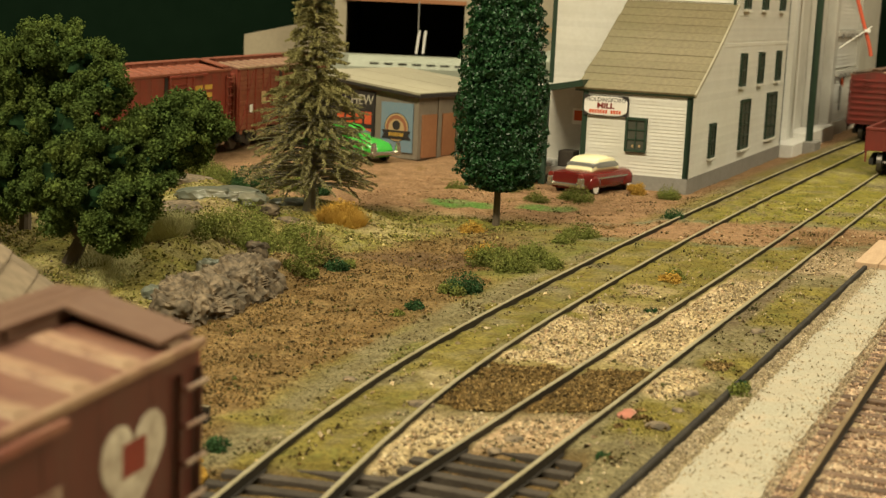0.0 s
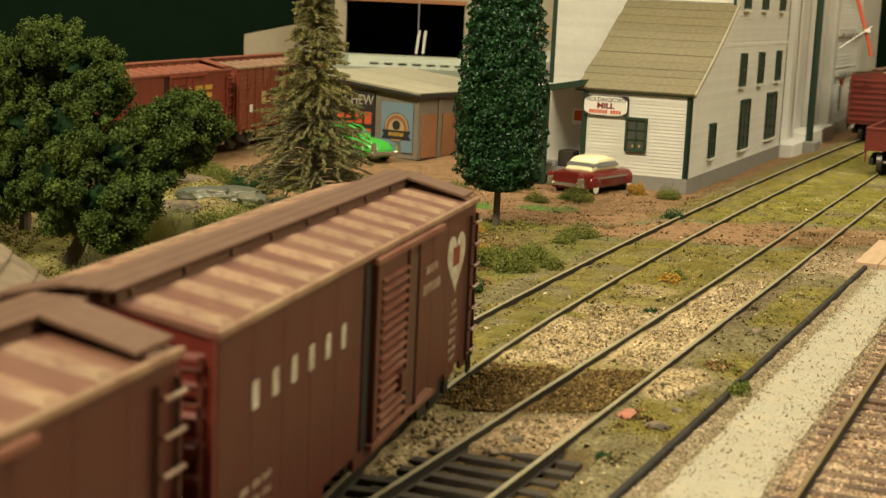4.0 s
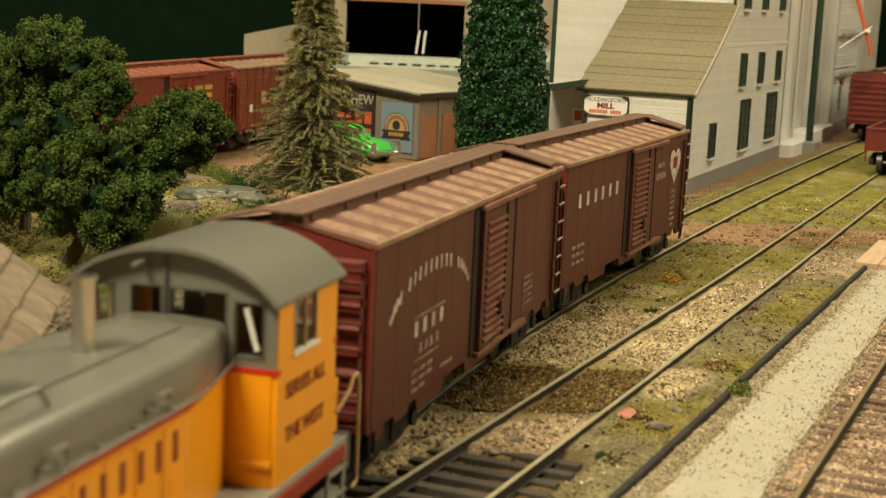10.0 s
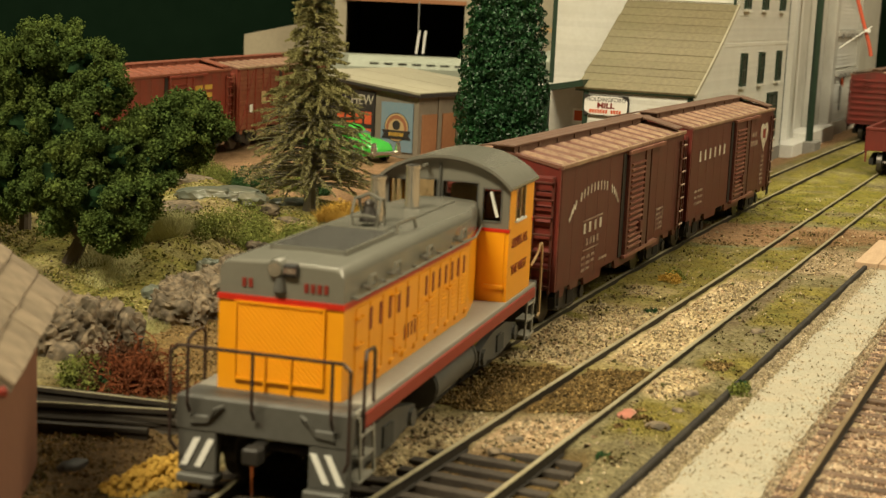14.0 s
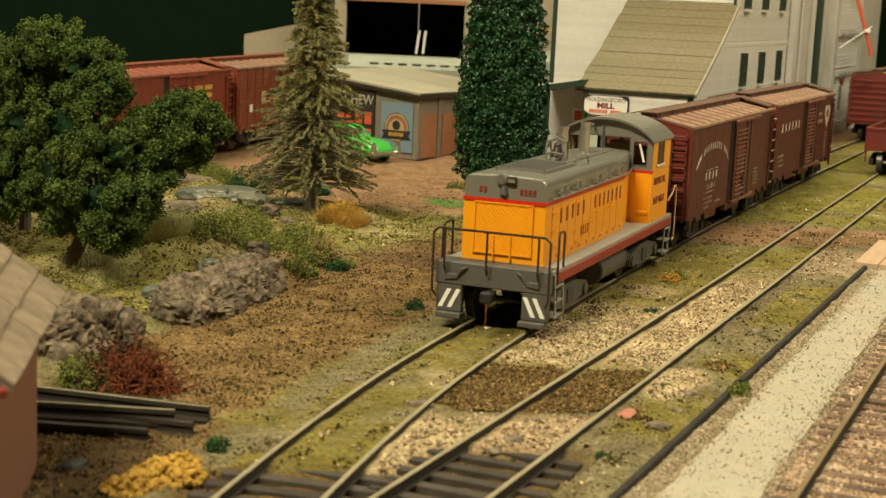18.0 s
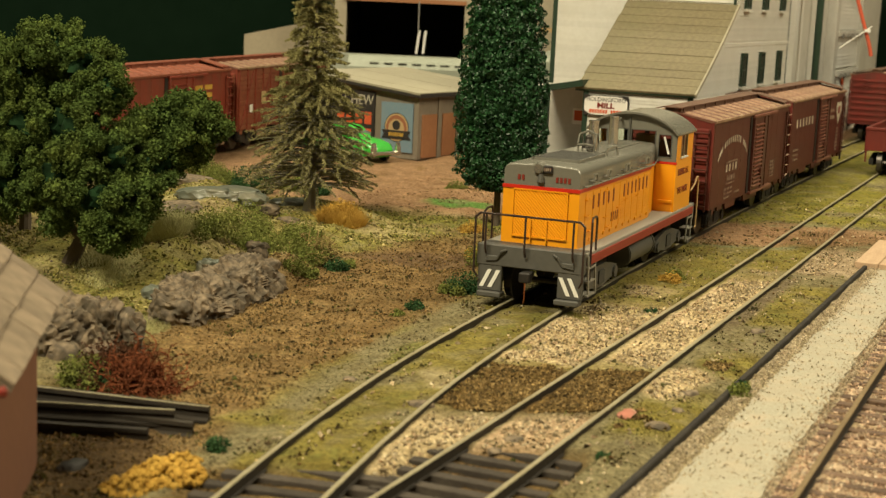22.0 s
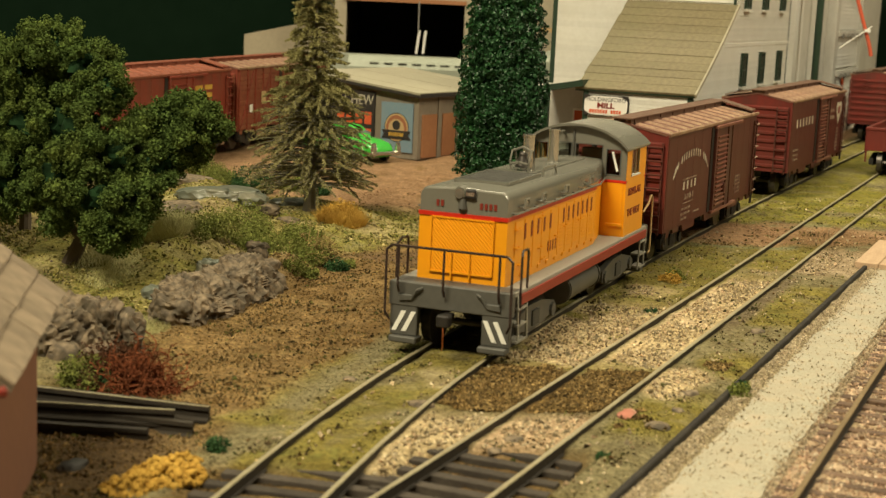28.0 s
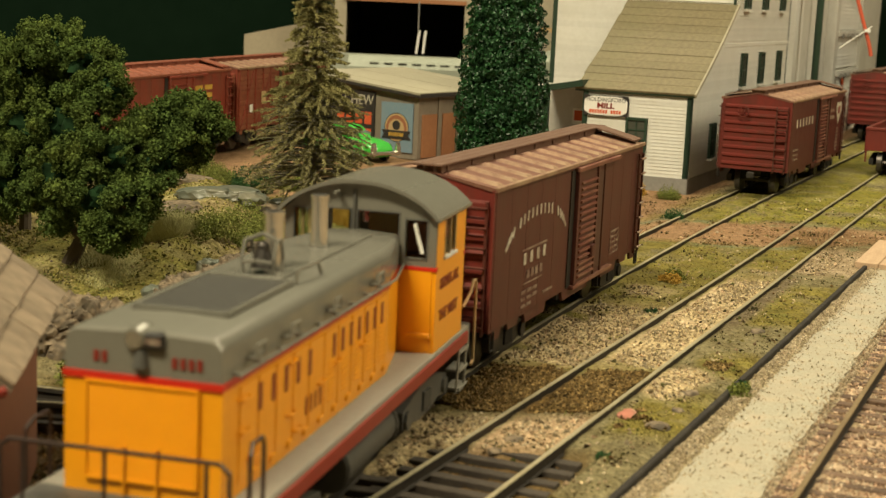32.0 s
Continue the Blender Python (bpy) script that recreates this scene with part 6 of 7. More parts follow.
# ---- cars ----
def motor_car(name, label, m, paint, top, size=1.0, round_back=False):
    car = thing(name, m, label, "car", "parked cars")
    k = size
    def hull(stations, n=20, power=.62):
        """A smooth shell through upright oval stations: place along, half width, low and high."""
        bm = B()
        rings = []
        for u, w, z0, z1 in stations:
            ring = []
            for q in range(n):
                a = q / n * 2 * math.pi
                cy, cz = math.copysign(abs(math.cos(a)) ** power, math.cos(a)), math.copysign(abs(math.sin(a)) ** power, math.sin(a))
                ring.append(bm.verts.new((u * k, w * k * cy, ((z0 + z1) / 2 + (z1 - z0) / 2 * cz) * k)))
            rings.append(ring)
        for r0, r1 in zip(rings, rings[1:]):
            for q in range(n):
                bm.faces.new((r0[q], r0[(q + 1) % n], r1[(q + 1) % n], r1[q]))
        bm.faces.new(rings[0])
        bm.faces.new(rings[-1][::-1])
        return bm
    if round_back:
        body = hull([(-28.5, 4, 4, 6.5), (-28, 8, 3.2, 8.5), (-25, 9.6, 2.8, 11), (-18, 10.4, 2.6, 12.6), (-6, 10.6, 2.6, 13), (8, 10.4, 2.6, 13), (18, 9.8, 2.6, 12.6), (25, 8.6, 2.8, 11), (28, 6.5, 3.4, 8.6), (28.6, 3.5, 4, 7)])
        cabin = hull([(-24, 3, 10, 11.5), (-20, 7, 10, 14.6), (-12, 8.2, 10, 18), (-4, 8.5, 10, 19.4), (3, 8.2, 10, 18.9), (8.5, 7.4, 10, 15.4), (11, 6.4, 10, 12.6)], power=.8)
        glass_ = hull([(-15, 7.4, 12.6, 17), (-8, 8.6, 12.8, 17.2), (3, 8.45, 12.8, 17), (9.2, 7.0, 12.6, 15.4)], power=.45)
    else:
        body = hull([(-29.4, 8.6, 4, 9), (-29, 9.8, 3.4, 11.6), (-26, 10.4, 2.8, 12.2), (-14, 10.6, 2.6, 12.2), (12, 10.6, 2.6, 12), (24, 10.2, 2.8, 11.4), (28.6, 9.4, 3.2, 10.4), (29.4, 8.2, 4, 8.6)], power=.42)
        cabin = hull([(-17.5, 7.6, 11, 12.6), (-14, 8.2, 11, 16.6), (-10, 8.5, 11, 18.6), (-1, 8.6, 11, 19.2), (5.5, 8.4, 11, 18.2), (9, 8.0, 11, 15), (11.5, 7.4, 11, 12.4)], power=.5)
        glass_ = hull([(-16.2, 7.7, 12.6, 15.6), (-11, 8.75, 12.8, 16.8), (-1, 8.85, 12.8, 17), (5, 8.7, 12.8, 16.8), (10.2, 7.8, 12.6, 14.6)], power=.35)
    part("body", body, paint, car, smooth=True)
    part("roof", cabin, top, car, smooth=True)
    part("side_glass", glass_, "car_glass", car, "grey window glass", True)
    for sx in (-1, 1):
        for sy in (-1, 1):
            part("fender", hull([(sx * 17.5 - 6.2, 1.0, 4, 6), (sx * 17.5 - 4.5, 2.0, 3, 9), (sx * 17.5, 2.4, 3, 10.6), (sx * 17.5 + 4.5, 2.0, 3, 9), (sx * 17.5 + 6.2, 1.0, 4, 6)], 14, .8), paint, car, smooth=True, m=Matrix.Translation((0, sy * 9.3 * k * MM, 0)))
    for sx in (-1, 1):
        bm = B()
        x = sx * 29.4 * k
        box(bm, x - 1.2, x + 1.2, -10.8 * k, 10.8 * k, 4.6 * k, 6.6 * k, .5)
        for sy in (-1, 1):
            box(bm, x - 1.4, x + 1.4, sy * 8.8 * k - 1.3, sy * 8.8 * k + 1.3, 4.2 * k, 9.5 * k, .4)
        part("bumper", bm, "chrome", car, "chrome bumper")
        for sy in (-1, 1):
            bm = B()
            cyl(bm, (x - .4 * sx, sy * 8.7 * k, 10.2 * k), (x + .6 * sx, sy * 8.7 * k, 10.2 * k), 1.3 * k, 12)
            part("lamp", bm, "letter_red" if sx < 0 else "chrome", car)
            bm = B()
            cyl(bm, (sx * 17.5 * k, sy * 8.6 * k, 3.7 * k), (sx * 17.5 * k, sy * 10.8 * k, 3.7 * k), 3.7 * k, 18)
            wh = part("wheel", bm, "black", car)
            bm = B()
            cyl(bm, (sx * 17.5 * k, sy * 10.7 * k, 3.7 * k), (sx * 17.5 * k, sy * 11.1 * k, 3.7 * k), 2.6 * k, 16)
            part("hubcap", bm, "silo_white", wh)
    for sy in (-1, 1):
        bm = B()
        box(bm, -20 * k, 20 * k, sy * 10.7 * k - .25, sy * 10.7 * k + .25, 8.2 * k, 9.0 * k)
        part("chrome_strip", bm, "chrome", car)
    return car


motor_car("car", "maroon two-tone car with a cream roof parked at the mill", at(71, 706, -2.3, 0.62), "maroon", "cream", .92)
motor_car("car", "bright green rounded car parked before the shed", at(-53, 801, -2.3, 2.35), "bright_green", "bright_green", .98, True)
motor_car("car", "pale car half hidden behind the round tree", at(38, 735, -2.3, 0.5), "silo_white", "stone", .9)

# ---- hut at the near edge ----
hut = thing("trackside_hut", at(-73, 263, 0, -0.15), "small brown hut with a curling shingle roof", "hut")
bm = B()
prism(bm, [(0, -3), (0, 30.5), (26, 51), (52, 30.5), (52, -3)], -58, 0, "x")
part("wall", bm, "hut_wall", hut)
rh = random.Random(9)
ROOF = Matrix.Translation((0, -4 * MM, 28.0 * MM)) @ Matrix.Rotation(0.665, 4, "X")
for i in range(6):
    x = -61.0 + (i % 2) * 3.4
    while x < 4.5:
        w_ = min(rh.uniform(6.5, 9.5), 5.2 - x)
        if w_ > 1.5:
            bm = B()
            t0, t1 = .75 + rh.uniform(0, .35), .75 + rh.uniform(0, .35)
            prism(bm, [(0, .2), (0, t0), (7.6, .45), (7.6, 0)], 0, w_ - .12, "x")
            bmesh.ops.bevel(bm, geom=list(bm.edges), offset=.1, segments=1, affect="EDGES")
            o = part("shingle", bm, "shingle", hut)
            o.matrix_basis = ROOF @ Matrix.Translation((x * MM, (i * 5.9 + rh.uniform(-.25, .25)) * MM, (.1 + .06 * (i % 2)) * MM)) @ Matrix.Rotation(rh.uniform(-.03, .03), 4, "Z")
        x += w_
bm = B()
box(bm, -61, 5.2, 0, 36.5, -.8, .15)
o = part("roof_deck", bm, "shingle", hut)
o.matrix_basis = ROOF
bm = B()
box(bm, -61, 5.2, 0, 36.5, -.8, .15)
o = part("roof_deck", bm, "shingle", hut)
o.matrix_basis = Matrix.Translation((0, 56 * MM, 28.0 * MM)) @ Matrix.Rotation(math.pi, 4, "Z") @ Matrix.Translation((56 * MM, 0, 0)) @ Matrix.Rotation(0.665, 4, "X")
bm = B()
ball(bm, (-62.2, -2.8, 28.0), .8, 2, rough=.3)
part("red_marker", bm, "letter_red", hut, "small red painted knob")

# stack of spare rails by the hut
pile = thing("rail_stack", Matrix(), "dark stack of spare rails beside the hut", "rail stack")
for a, b, mt in (((-93, 297, 1.6), (-46, 292, -.4), "rail_side"), ((-92, 291, -.6), (-48, 284.5, -1.6), "rail_side"), ((-90, 286.5, .8), (-52, 286.5, .2), "rail_side"), ((-92, 281, -1.6), (-56, 280, -2.0), "rail_side"), ((-93, 301, -.6), (-47, 296, -1.6), "rail_side")):
    d_ = Vector(b) - Vector(a)
    bm = B()
    ln = d_.length
    prism(bm, [(-1.6, -1.4), (-1.6, -.9), (-.45, -.5), (-.45, .8), (-.9, 1.0), (-.9, 1.8), (.9, 1.8), (.9, 1.0), (.45, .8), (.45, -.5), (1.6, -.9), (1.6, -1.4)], 0, ln, "x")
    o = part("spare_rail", bm, mt, pile)
    o.matrix_basis = Matrix.Translation(Vector(a) * MM) @ d_.to_track_quat("X", "Z").to_matrix().to_4x4()
    if a[2] < 0:
        continue
    bm = B()
    box(bm, 0, ln, -.8, -.2, 1.82, 1.95)
    o = part("worn_top", bm, "rail_top", pile)
    o.matrix_basis = Matrix.Translation(Vector(a) * MM) @ d_.to_track_quat("X", "Z").to_matrix().to_4x4()


# ---- rocks ----
def rock(name, label, x, y, r, sq, seed, turn=0.0, material="rock", sub=5, rough=.5, sink=.25):
    bm = B()
    res = bmesh.ops.create_icosphere(bm, subdivisions=sub, radius=1.0)
    off = Vector((seed * 3.7, seed * 1.3, seed))
    for v in res["verts"]:
        c = v.co.copy()
        k = 1 + rough * .45 * noise.noise(c * 1.3 + off) + rough * .28 * noise.noise(c * 3.3 + off)
        e = noise.noise(c * 6.0 + off)
        k -= rough * .22 * max(0, .25 - abs(e)) * 1.5 + rough * .2 * max(0, .2 - abs(noise.noise(c * 12 + off)))
        k += rough * .07 * noise.noise(c * 15 + off)
        c = c * k
        v.co = Vector((c.x * sq[0], c.y * sq[1], (max(-.3, c.z) if c.z < .5 else .5 + (c.z - .5) * .4) * sq[2])) * r
    o = part(name, bm, material, None, "", True, at(x, y, float(height(x, y)) - sink, turn))
    return tagged(o, label, "rock", "rocks")


def crag(name, parent, c, half, turn, seed, amp=1.0, material="rock", lean=0.0, label=""):
    """A craggy block: a blunt ellipsoid broken by ridged noise at three scales, flat underneath; sizes in millimetres."""
    bm = B()
    res = bmesh.ops.create_icosphere(bm, subdivisions=6 if max(half) > 14 else 5 if max(half) > 5 else 4, radius=1.0)
    off = Vector((seed * 13.7, seed * 7.3, seed * 3.1))
    for v in res["verts"]:
        d = v.co.normalized()
        q = Vector([math.copysign(abs(t) ** .72, t) for t in d])
        p = Vector((q.x * half[0], q.y * half[1], q.z * half[2]))
        w = p + Vector((noise.noise(p / 5 + off), noise.noise(p / 5 - off), noise.noise(p / 4 + off * 2))) * 3.0
        ridge = 1.7 * (1 - 2.4 * abs(noise.noise(w / 8.0 + off))) - 1.2 * max(0, .2 - abs(noise.noise(w / 5.5 - off))) * 4 + .9 * (.5 - abs(noise.noise(w / 2.2 + off)) * 2) + .6 * noise.noise(p / 1.1 + off) + .12 * noise.noise(p / .55 + off)
        p += d * (ridge - .4) * amp * min(1.0, max(half) / 12)
        p.y += lean * p.z
        p.z = max(p.z, -half[2] * .5)
        v.co = p
    return part(name, bm, material, parent, label, True, at(*c, turn))


outcrop = thing("rock_outcrop", Matrix(), "low weathered grey rock outcrop with loose stones on it", "rock", "rocks")
crag("ledge", outcrop, (-65.5, 394, .6), (17, 9, 6.6), .34, 2, 1.0, lean=.25)
crag("ledge", outcrop, (-57.5, 420, .6), (19, 8, 7.6), .30, 3, 1.0, lean=.25)
for i, (x, y, z, half, mt) in enumerate(((-56, 440, 9.0, (3.6, 3.2, 2.2), "rock"), (-55.8, 440, 11.2, (3.0, 3.4, 1.0), "rock"), (-67, 420, 7.2, (4.6, 2.6, 1.9), "rock_teal"), (-61.5, 424, 7.6, (3.2, 2.6, 2.4), "rock"),
                                         (-57, 428, 8.2, (2.4, 2.8, 1.8), "rock"), (-76, 386, 6.0, (3.0, 2.4, 1.8), "rock_teal"), (-73, 389, 7.0, (2.6, 2.2, 1.2), "rock"), (-68, 398, 8.0, (4.0, 2.4, 1.3), "rock"), (-51, 433, 6.5, (2.6, 2.2, 1.8), "rock"))):
    crag("loose_stone", outcrop, (x, y, z - 1.6), half, i * 1.3, 20 + i, 2.2, mt)
face = thing("rock_outcrop", Matrix(), "crumpled grey-brown rock face beside the hut", "rock", "rocks")
crag("ledge", face, (-84, 346, 1.5), (9.5, 9.0, 9.5), .2, 8, 1.9)
crag("ledge", face, (-91, 339, 1.0), (8.5, 7.0, 8.0), .9, 9, 1.9)
crag("ledge", face, (-76.5, 350, -.5), (5.5, 4.5, 7.0), .5, 10, 1.5)
crag("loose_stone", face, (-79, 337, -.5), (4.5, 3.6, 3.2), .5, 11, .9)
crag("loose_stone", face, (-86, 332, -.5), (4.0, 3.4, 4.2), 1.5, 12, .9)
for x, y, r, s_, mt in ((-86, 530, 9, 11, "rock_teal"), (-78, 545, 11, 12, "rock_teal"), (-70, 560, 8, 13, "rock"), (-95, 500, 12, 14, "rock"), (-62, 590, 7, 15, "rock_teal"), (-100, 570, 9, 16, "rock"), (-80, 600, 6, 17, "rock"), (-58, 545, 5, 18, "rock")):
    rock("rock", "grey mossy stone on the hillside", x, y, r, (1.2, .9, .5), s_, s_ * .7, mt, 4)


# ---- plants ----
def lobe_points(lobes, per, seed, fill=.35):
    rs = np.random.RandomState(seed)
    pts, nrm = [], []
    for cx, cy, cz, r in lobes:
        n = int(per * r * r)
        d_ = rs.normal(size=(n, 3))
        d_ /= np.linalg.norm(d_, axis=1, keepdims=True)
        bump = 1 + .22 * np.sin(d_[:, :1] * 7 + cx) * np.sin(d_[:, 1:2] * 8 + cy) + .16 * np.sin(d_[:, 2:] * 11 + cz) * np.sin(d_[:, :1] * 13 + cy)
        rad = r * bump * (1 - fill * rs.uniform(0, 1, (n, 1)) ** 2.2)
        pts.append(np.array([cx, cy, cz]) + d_ * rad)
        nrm.append(d_)
    return np.concatenate(pts), np.concatenate(nrm)


oak = thing("broadleaf_tree", Matrix(), "dark green clump-foliage tree with two brown trunks", "tree")
bm = B()
for path in ([(-110.5, 421, -3, 3.0), (-108.5, 421, 3, 2.4), (-104, 420, 12, 2.0), (-100, 420, 24, 1.5), (-92, 417, 34, .9)], [(-129, 452, -5, 2.6), (-128.8, 451, 4, 2.1), (-128.4, 450, 14, 1.8), (-126, 444, 32, 1.3)],
             [(-110, 420, -1, 1.3), (-111.3, 419.5, 3, .8), (-112.3, 419, 6, .35)], [(-104, 420, 12, 1.2), (-112, 420, 24, .8), (-114, 424, 40, .5)], [(-126, 444, 32, 1.2), (-118, 432, 48, .7)]):
    for a, b in zip(path, path[1:]):
        cyl(bm, a[:3], b[:3], a[3], 9, b[3])
part("trunk", bm, "bark", oak)
LOBES = [(-130, 440, 55, 13.1), (-114, 428, 67, 8.6), (-104, 424, 60, 9.6), (-122, 432, 60, 9), (-96, 418, 56, 6.4), (-121, 432, 44, 14.5), (-106, 420, 44, 12.8), (-125, 428, 29, 12.1), (-108, 414, 30, 11.8),
         (-93, 412, 38, 10.3), (-95, 408, 26, 9.6), (-87, 410, 27, 7.5), (-86, 420, 44, 6.4), (-79, 420, 47, 7.2), (-72, 416, 50, 6.6), (-68, 418, 47, 5.1), (-73, 414, 42, 6.0), (-80, 412, 36, 6.6),
         (-94, 406, 17.5, 5.4), (-107, 413, 23, 7.0), (-89, 408, 20, 5.3), (-141, 445, 43, 14.4), (-138, 440, 24, 10.0)]
rl = random.Random(3)
bits = []
# added filler balls, coloured dark as the shade between the foam clumps
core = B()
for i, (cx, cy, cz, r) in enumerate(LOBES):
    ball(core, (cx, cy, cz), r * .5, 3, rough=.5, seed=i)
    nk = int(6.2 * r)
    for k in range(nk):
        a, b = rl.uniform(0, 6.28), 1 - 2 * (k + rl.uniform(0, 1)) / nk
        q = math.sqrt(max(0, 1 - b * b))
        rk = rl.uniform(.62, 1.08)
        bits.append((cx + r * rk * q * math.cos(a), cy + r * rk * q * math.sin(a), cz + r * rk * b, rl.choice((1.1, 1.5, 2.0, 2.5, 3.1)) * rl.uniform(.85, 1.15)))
part("branch_core", core, "leaf_shade_core", oak, "inner foliage filler, dark to stand for shade between leaves")


def foam_mass(name, bits, material, parent, seed, rough=.5, label=""):
    """Torn foam: every bit is a crumpled round lump, joined into one mesh."""
    tb = bmesh.new()
    bmesh.ops.create_icosphere(tb, subdivisions=2, radius=1.0)
    tv = np.array([v.co[:] for v in tb.verts])
    tf = np.array([[v.index for v in f.verts] for f in tb.faces])
    tb.free()
    rs = np.random.RandomState(seed)
    V, F = [], []
    for i, (cx, cy, cz, r) in enumerate(bits):
        k = 1.0
        for fq, am in ((2.6, .30), (5.2, .24), (9.5, .20), (15, .12)):
            w = rs.normal(size=(3, 3)) * fq * .6
            ph = rs.uniform(0, 6.28, 3)
            k = k + rough * am * (np.sin(tv @ w[0] + ph[0]) * np.sin(tv @ w[1] + ph[1]) + .6 * np.sin(tv @ w[2] + ph[2]))
        k = k + rough * .16 * rs.uniform(-1, 1, len(tv))
        V.append(tv * (r * k)[:, None] + np.array([cx, cy, cz]))
        F.append(tf + i * len(tv))
    return mesh_np(name, np.concatenate(V), np.concatenate(F), material, parent, label, True)


foam_mass("crown", [(a, b, c, r * .5) for a, b, c, r in bits], "foam_dark", oak, 44, 1.2, "dark green foam foliage")
pts, nrm = lobe_points(bits, 44.0, 41, .5)
cloud("leaf_fuzz", pts, "foam_dark", oak, .62, "fine leaf flock on the foam", nrm, .25, 42)

spruce = thing("conifer_tree", at(-53, 577), "olive brown bottle-brush conifer with drooping twigs", "tree")
bm = B()
for z0, z1, r0, r1 in ((-3, 4, 3.6, 2.4), (4, 30, 2.4, 1.8), (30, 70, 1.8, 1.0), (70, 108, 1.0, .3)):
    cyl(bm, (0, 0, z0), (0, 0, z1), r0, 10, r1)
part("trunk", bm, "bark_grey", spruce)
rs = np.random.RandomState(17)
P_, D_ = [], []
twigs = B()
z = 10.0
while z < 106:
    R = float(np.interp(z, [10, 16, 40, 62, 84, 106], [24, 27.5, 21.0, 13, 8.0, 1.2]))
    nb = 15 if z < 50 else 12
    for k in range(nb):
        a = rs.uniform(0, 6.28)
        rr = R * rs.uniform(.7, 1.08)
        droop = rs.uniform(-.12, .30)
        swing = rs.uniform(-.5, .5)
        prev = None
        m_ = 8
        for j in range(m_ + 1):
            f = j / m_
            p = np.array([math.cos(a + swing * f) * rr * f, math.sin(a + swing * f) * rr * f, z - droop * rr * f * f + .3 * rr * f * (1 - f)])
            if prev is not None:
                d_ = (p - prev) / (np.linalg.norm(p - prev) + 1e-6)
                cnt = 32 if z < 60 else 26
                P_.append(prev + (p - prev) * rs.uniform(0, 1, (cnt, 1)) + rs.normal(size=(cnt, 3)) * .2)
                D_.append(d_ * .8 + rs.normal(size=(cnt, 3)) * .6)
                if z < 45 and j > 1:
                    cyl(twigs, prev, p, .5 * (1.25 - f), 4)
            prev = p
    z += 1.9
part("branchwork", twigs, "bark_grey", spruce)
P_, D_ = np.concatenate(P_), np.concatenate(D_)
D_ /= np.linalg.norm(D_, axis=1, keepdims=True)
n = len(P_)
S_ = np.cross(D_, rs.normal(size=(n, 3)))
S_ /= np.linalg.norm(S_, axis=1, keepdims=True)
ln = rs.uniform(.6, 1.35, (n, 1))
V_ = np.stack([P_ - S_ * .2, P_ + S_ * .2, P_ + D_ * ln], 1).reshape(-1, 3)
tagged(mesh_np("needles", V_, np.arange(3 * n).reshape(-1, 3), "needles", spruce), "olive needle tufts")

round_tree = thing("columnar_tree", at(20.5, 582), "dense dark green columnar tree with glossy leaves", "tree")
bm = B()
cyl(bm, (0, 0, -3), (0, 0, 14), 1.5, 10, 1.2)
cyl(bm, (0, 0, 14), (0, 0, 90), 1.2, 8, .5)
part("trunk", bm, "bark", round_tree)
# added filler column, its dark colour imitating shade behind the leaves
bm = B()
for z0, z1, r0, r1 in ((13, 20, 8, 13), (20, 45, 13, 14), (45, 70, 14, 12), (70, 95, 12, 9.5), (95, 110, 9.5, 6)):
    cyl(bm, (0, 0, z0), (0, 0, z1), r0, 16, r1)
part("branch_core", bm, "leaf_shade_core", round_tree, "inner foliage filler, dark to stand for shade between leaves")
rs = np.random.RandomState(23)
n = 24000
zz = rs.uniform(11.5, 112, n)
prof_r = np.interp(zz, [11.5, 14, 20, 45, 70, 95, 112], [4, 13, 16.6, 17.6, 15.2, 12.5, 9])
ang = rs.uniform(0, 6.283, n)
lump = 1 + .06 * np.sin(ang * 5 + zz * .3) + .05 * np.sin(ang * 9 - zz * .7) + .04 * np.sin(zz * 1.1)
rad = prof_r * lump * (1 - .28 * rs.uniform(0, 1, n) ** 2.4)
pts = np.stack([np.cos(ang) * rad, np.sin(ang) * rad, zz], 1)
cloud("crown", pts, "leaf_green", round_tree, 1.15, "glossy dark green leaves", np.stack([np.cos(ang), np.sin(ang), np.full(n, .35)], 1), .55, 24)


def bush(name, label, x, y, r, sq, material, seed, chip=.55, per=22, lift=0.0, category="bush", group="bushes"):
    b = thing(name, at(x, y, float(height(x, y)) + lift), label, category, group)
    rs = np.random.RandomState(seed)
    lob = [(0, 0, r * .35 * sq[2], r * .75)]
    for k in range(9):
        a, q = rs.uniform(0, 6.28), rs.uniform(.35, .8)
        lob.append((math.cos(a) * r * q * sq[0], math.sin(a) * r * q * sq[1], r * sq[2] * rs.uniform(.1, .75), r * rs.uniform(.25, .45)))
    pts, nrm = lobe_points([(p[0], p[1], p[2], p[3]) for p in lob], per * 2.2, seed + 1, .6)
    pts = pts[pts[:, 2] > -.6]
    cloud("foliage", pts, material, b, chip * .72, "", None, .3, seed + 2)
    return b


def foam(name, label, x, y, r, sq, material, seed, n=70, category="flowers"):
    """A clump of torn foam: one lumpy mesh of many soft rounded crumbs."""
    rs = random.Random(seed)
    b = thing(name, at(x, y, float(height(x, y)) - .3), label, category, "foam clumps")
    lumps_ = []
    for k in range(n):
        a, q, e = rs.uniform(0, 6.28), math.sqrt(rs.uniform(0, 1)), rs.uniform(0, 1)
        lumps_.append((math.cos(a) * r * q * sq[0], math.sin(a) * r * q * sq[1], e * r * sq[2] * (1 - q * q * .7), r * rs.uniform(.06, .15)))
    foam_mass("foam", lumps_, material, b, seed, 1.25)
    pts, nrm = lobe_points(lumps_, 60.0, seed + 1, .3)
    cloud("fuzz", pts, material, b, .3, "", nrm, .3, seed + 2)
    return b


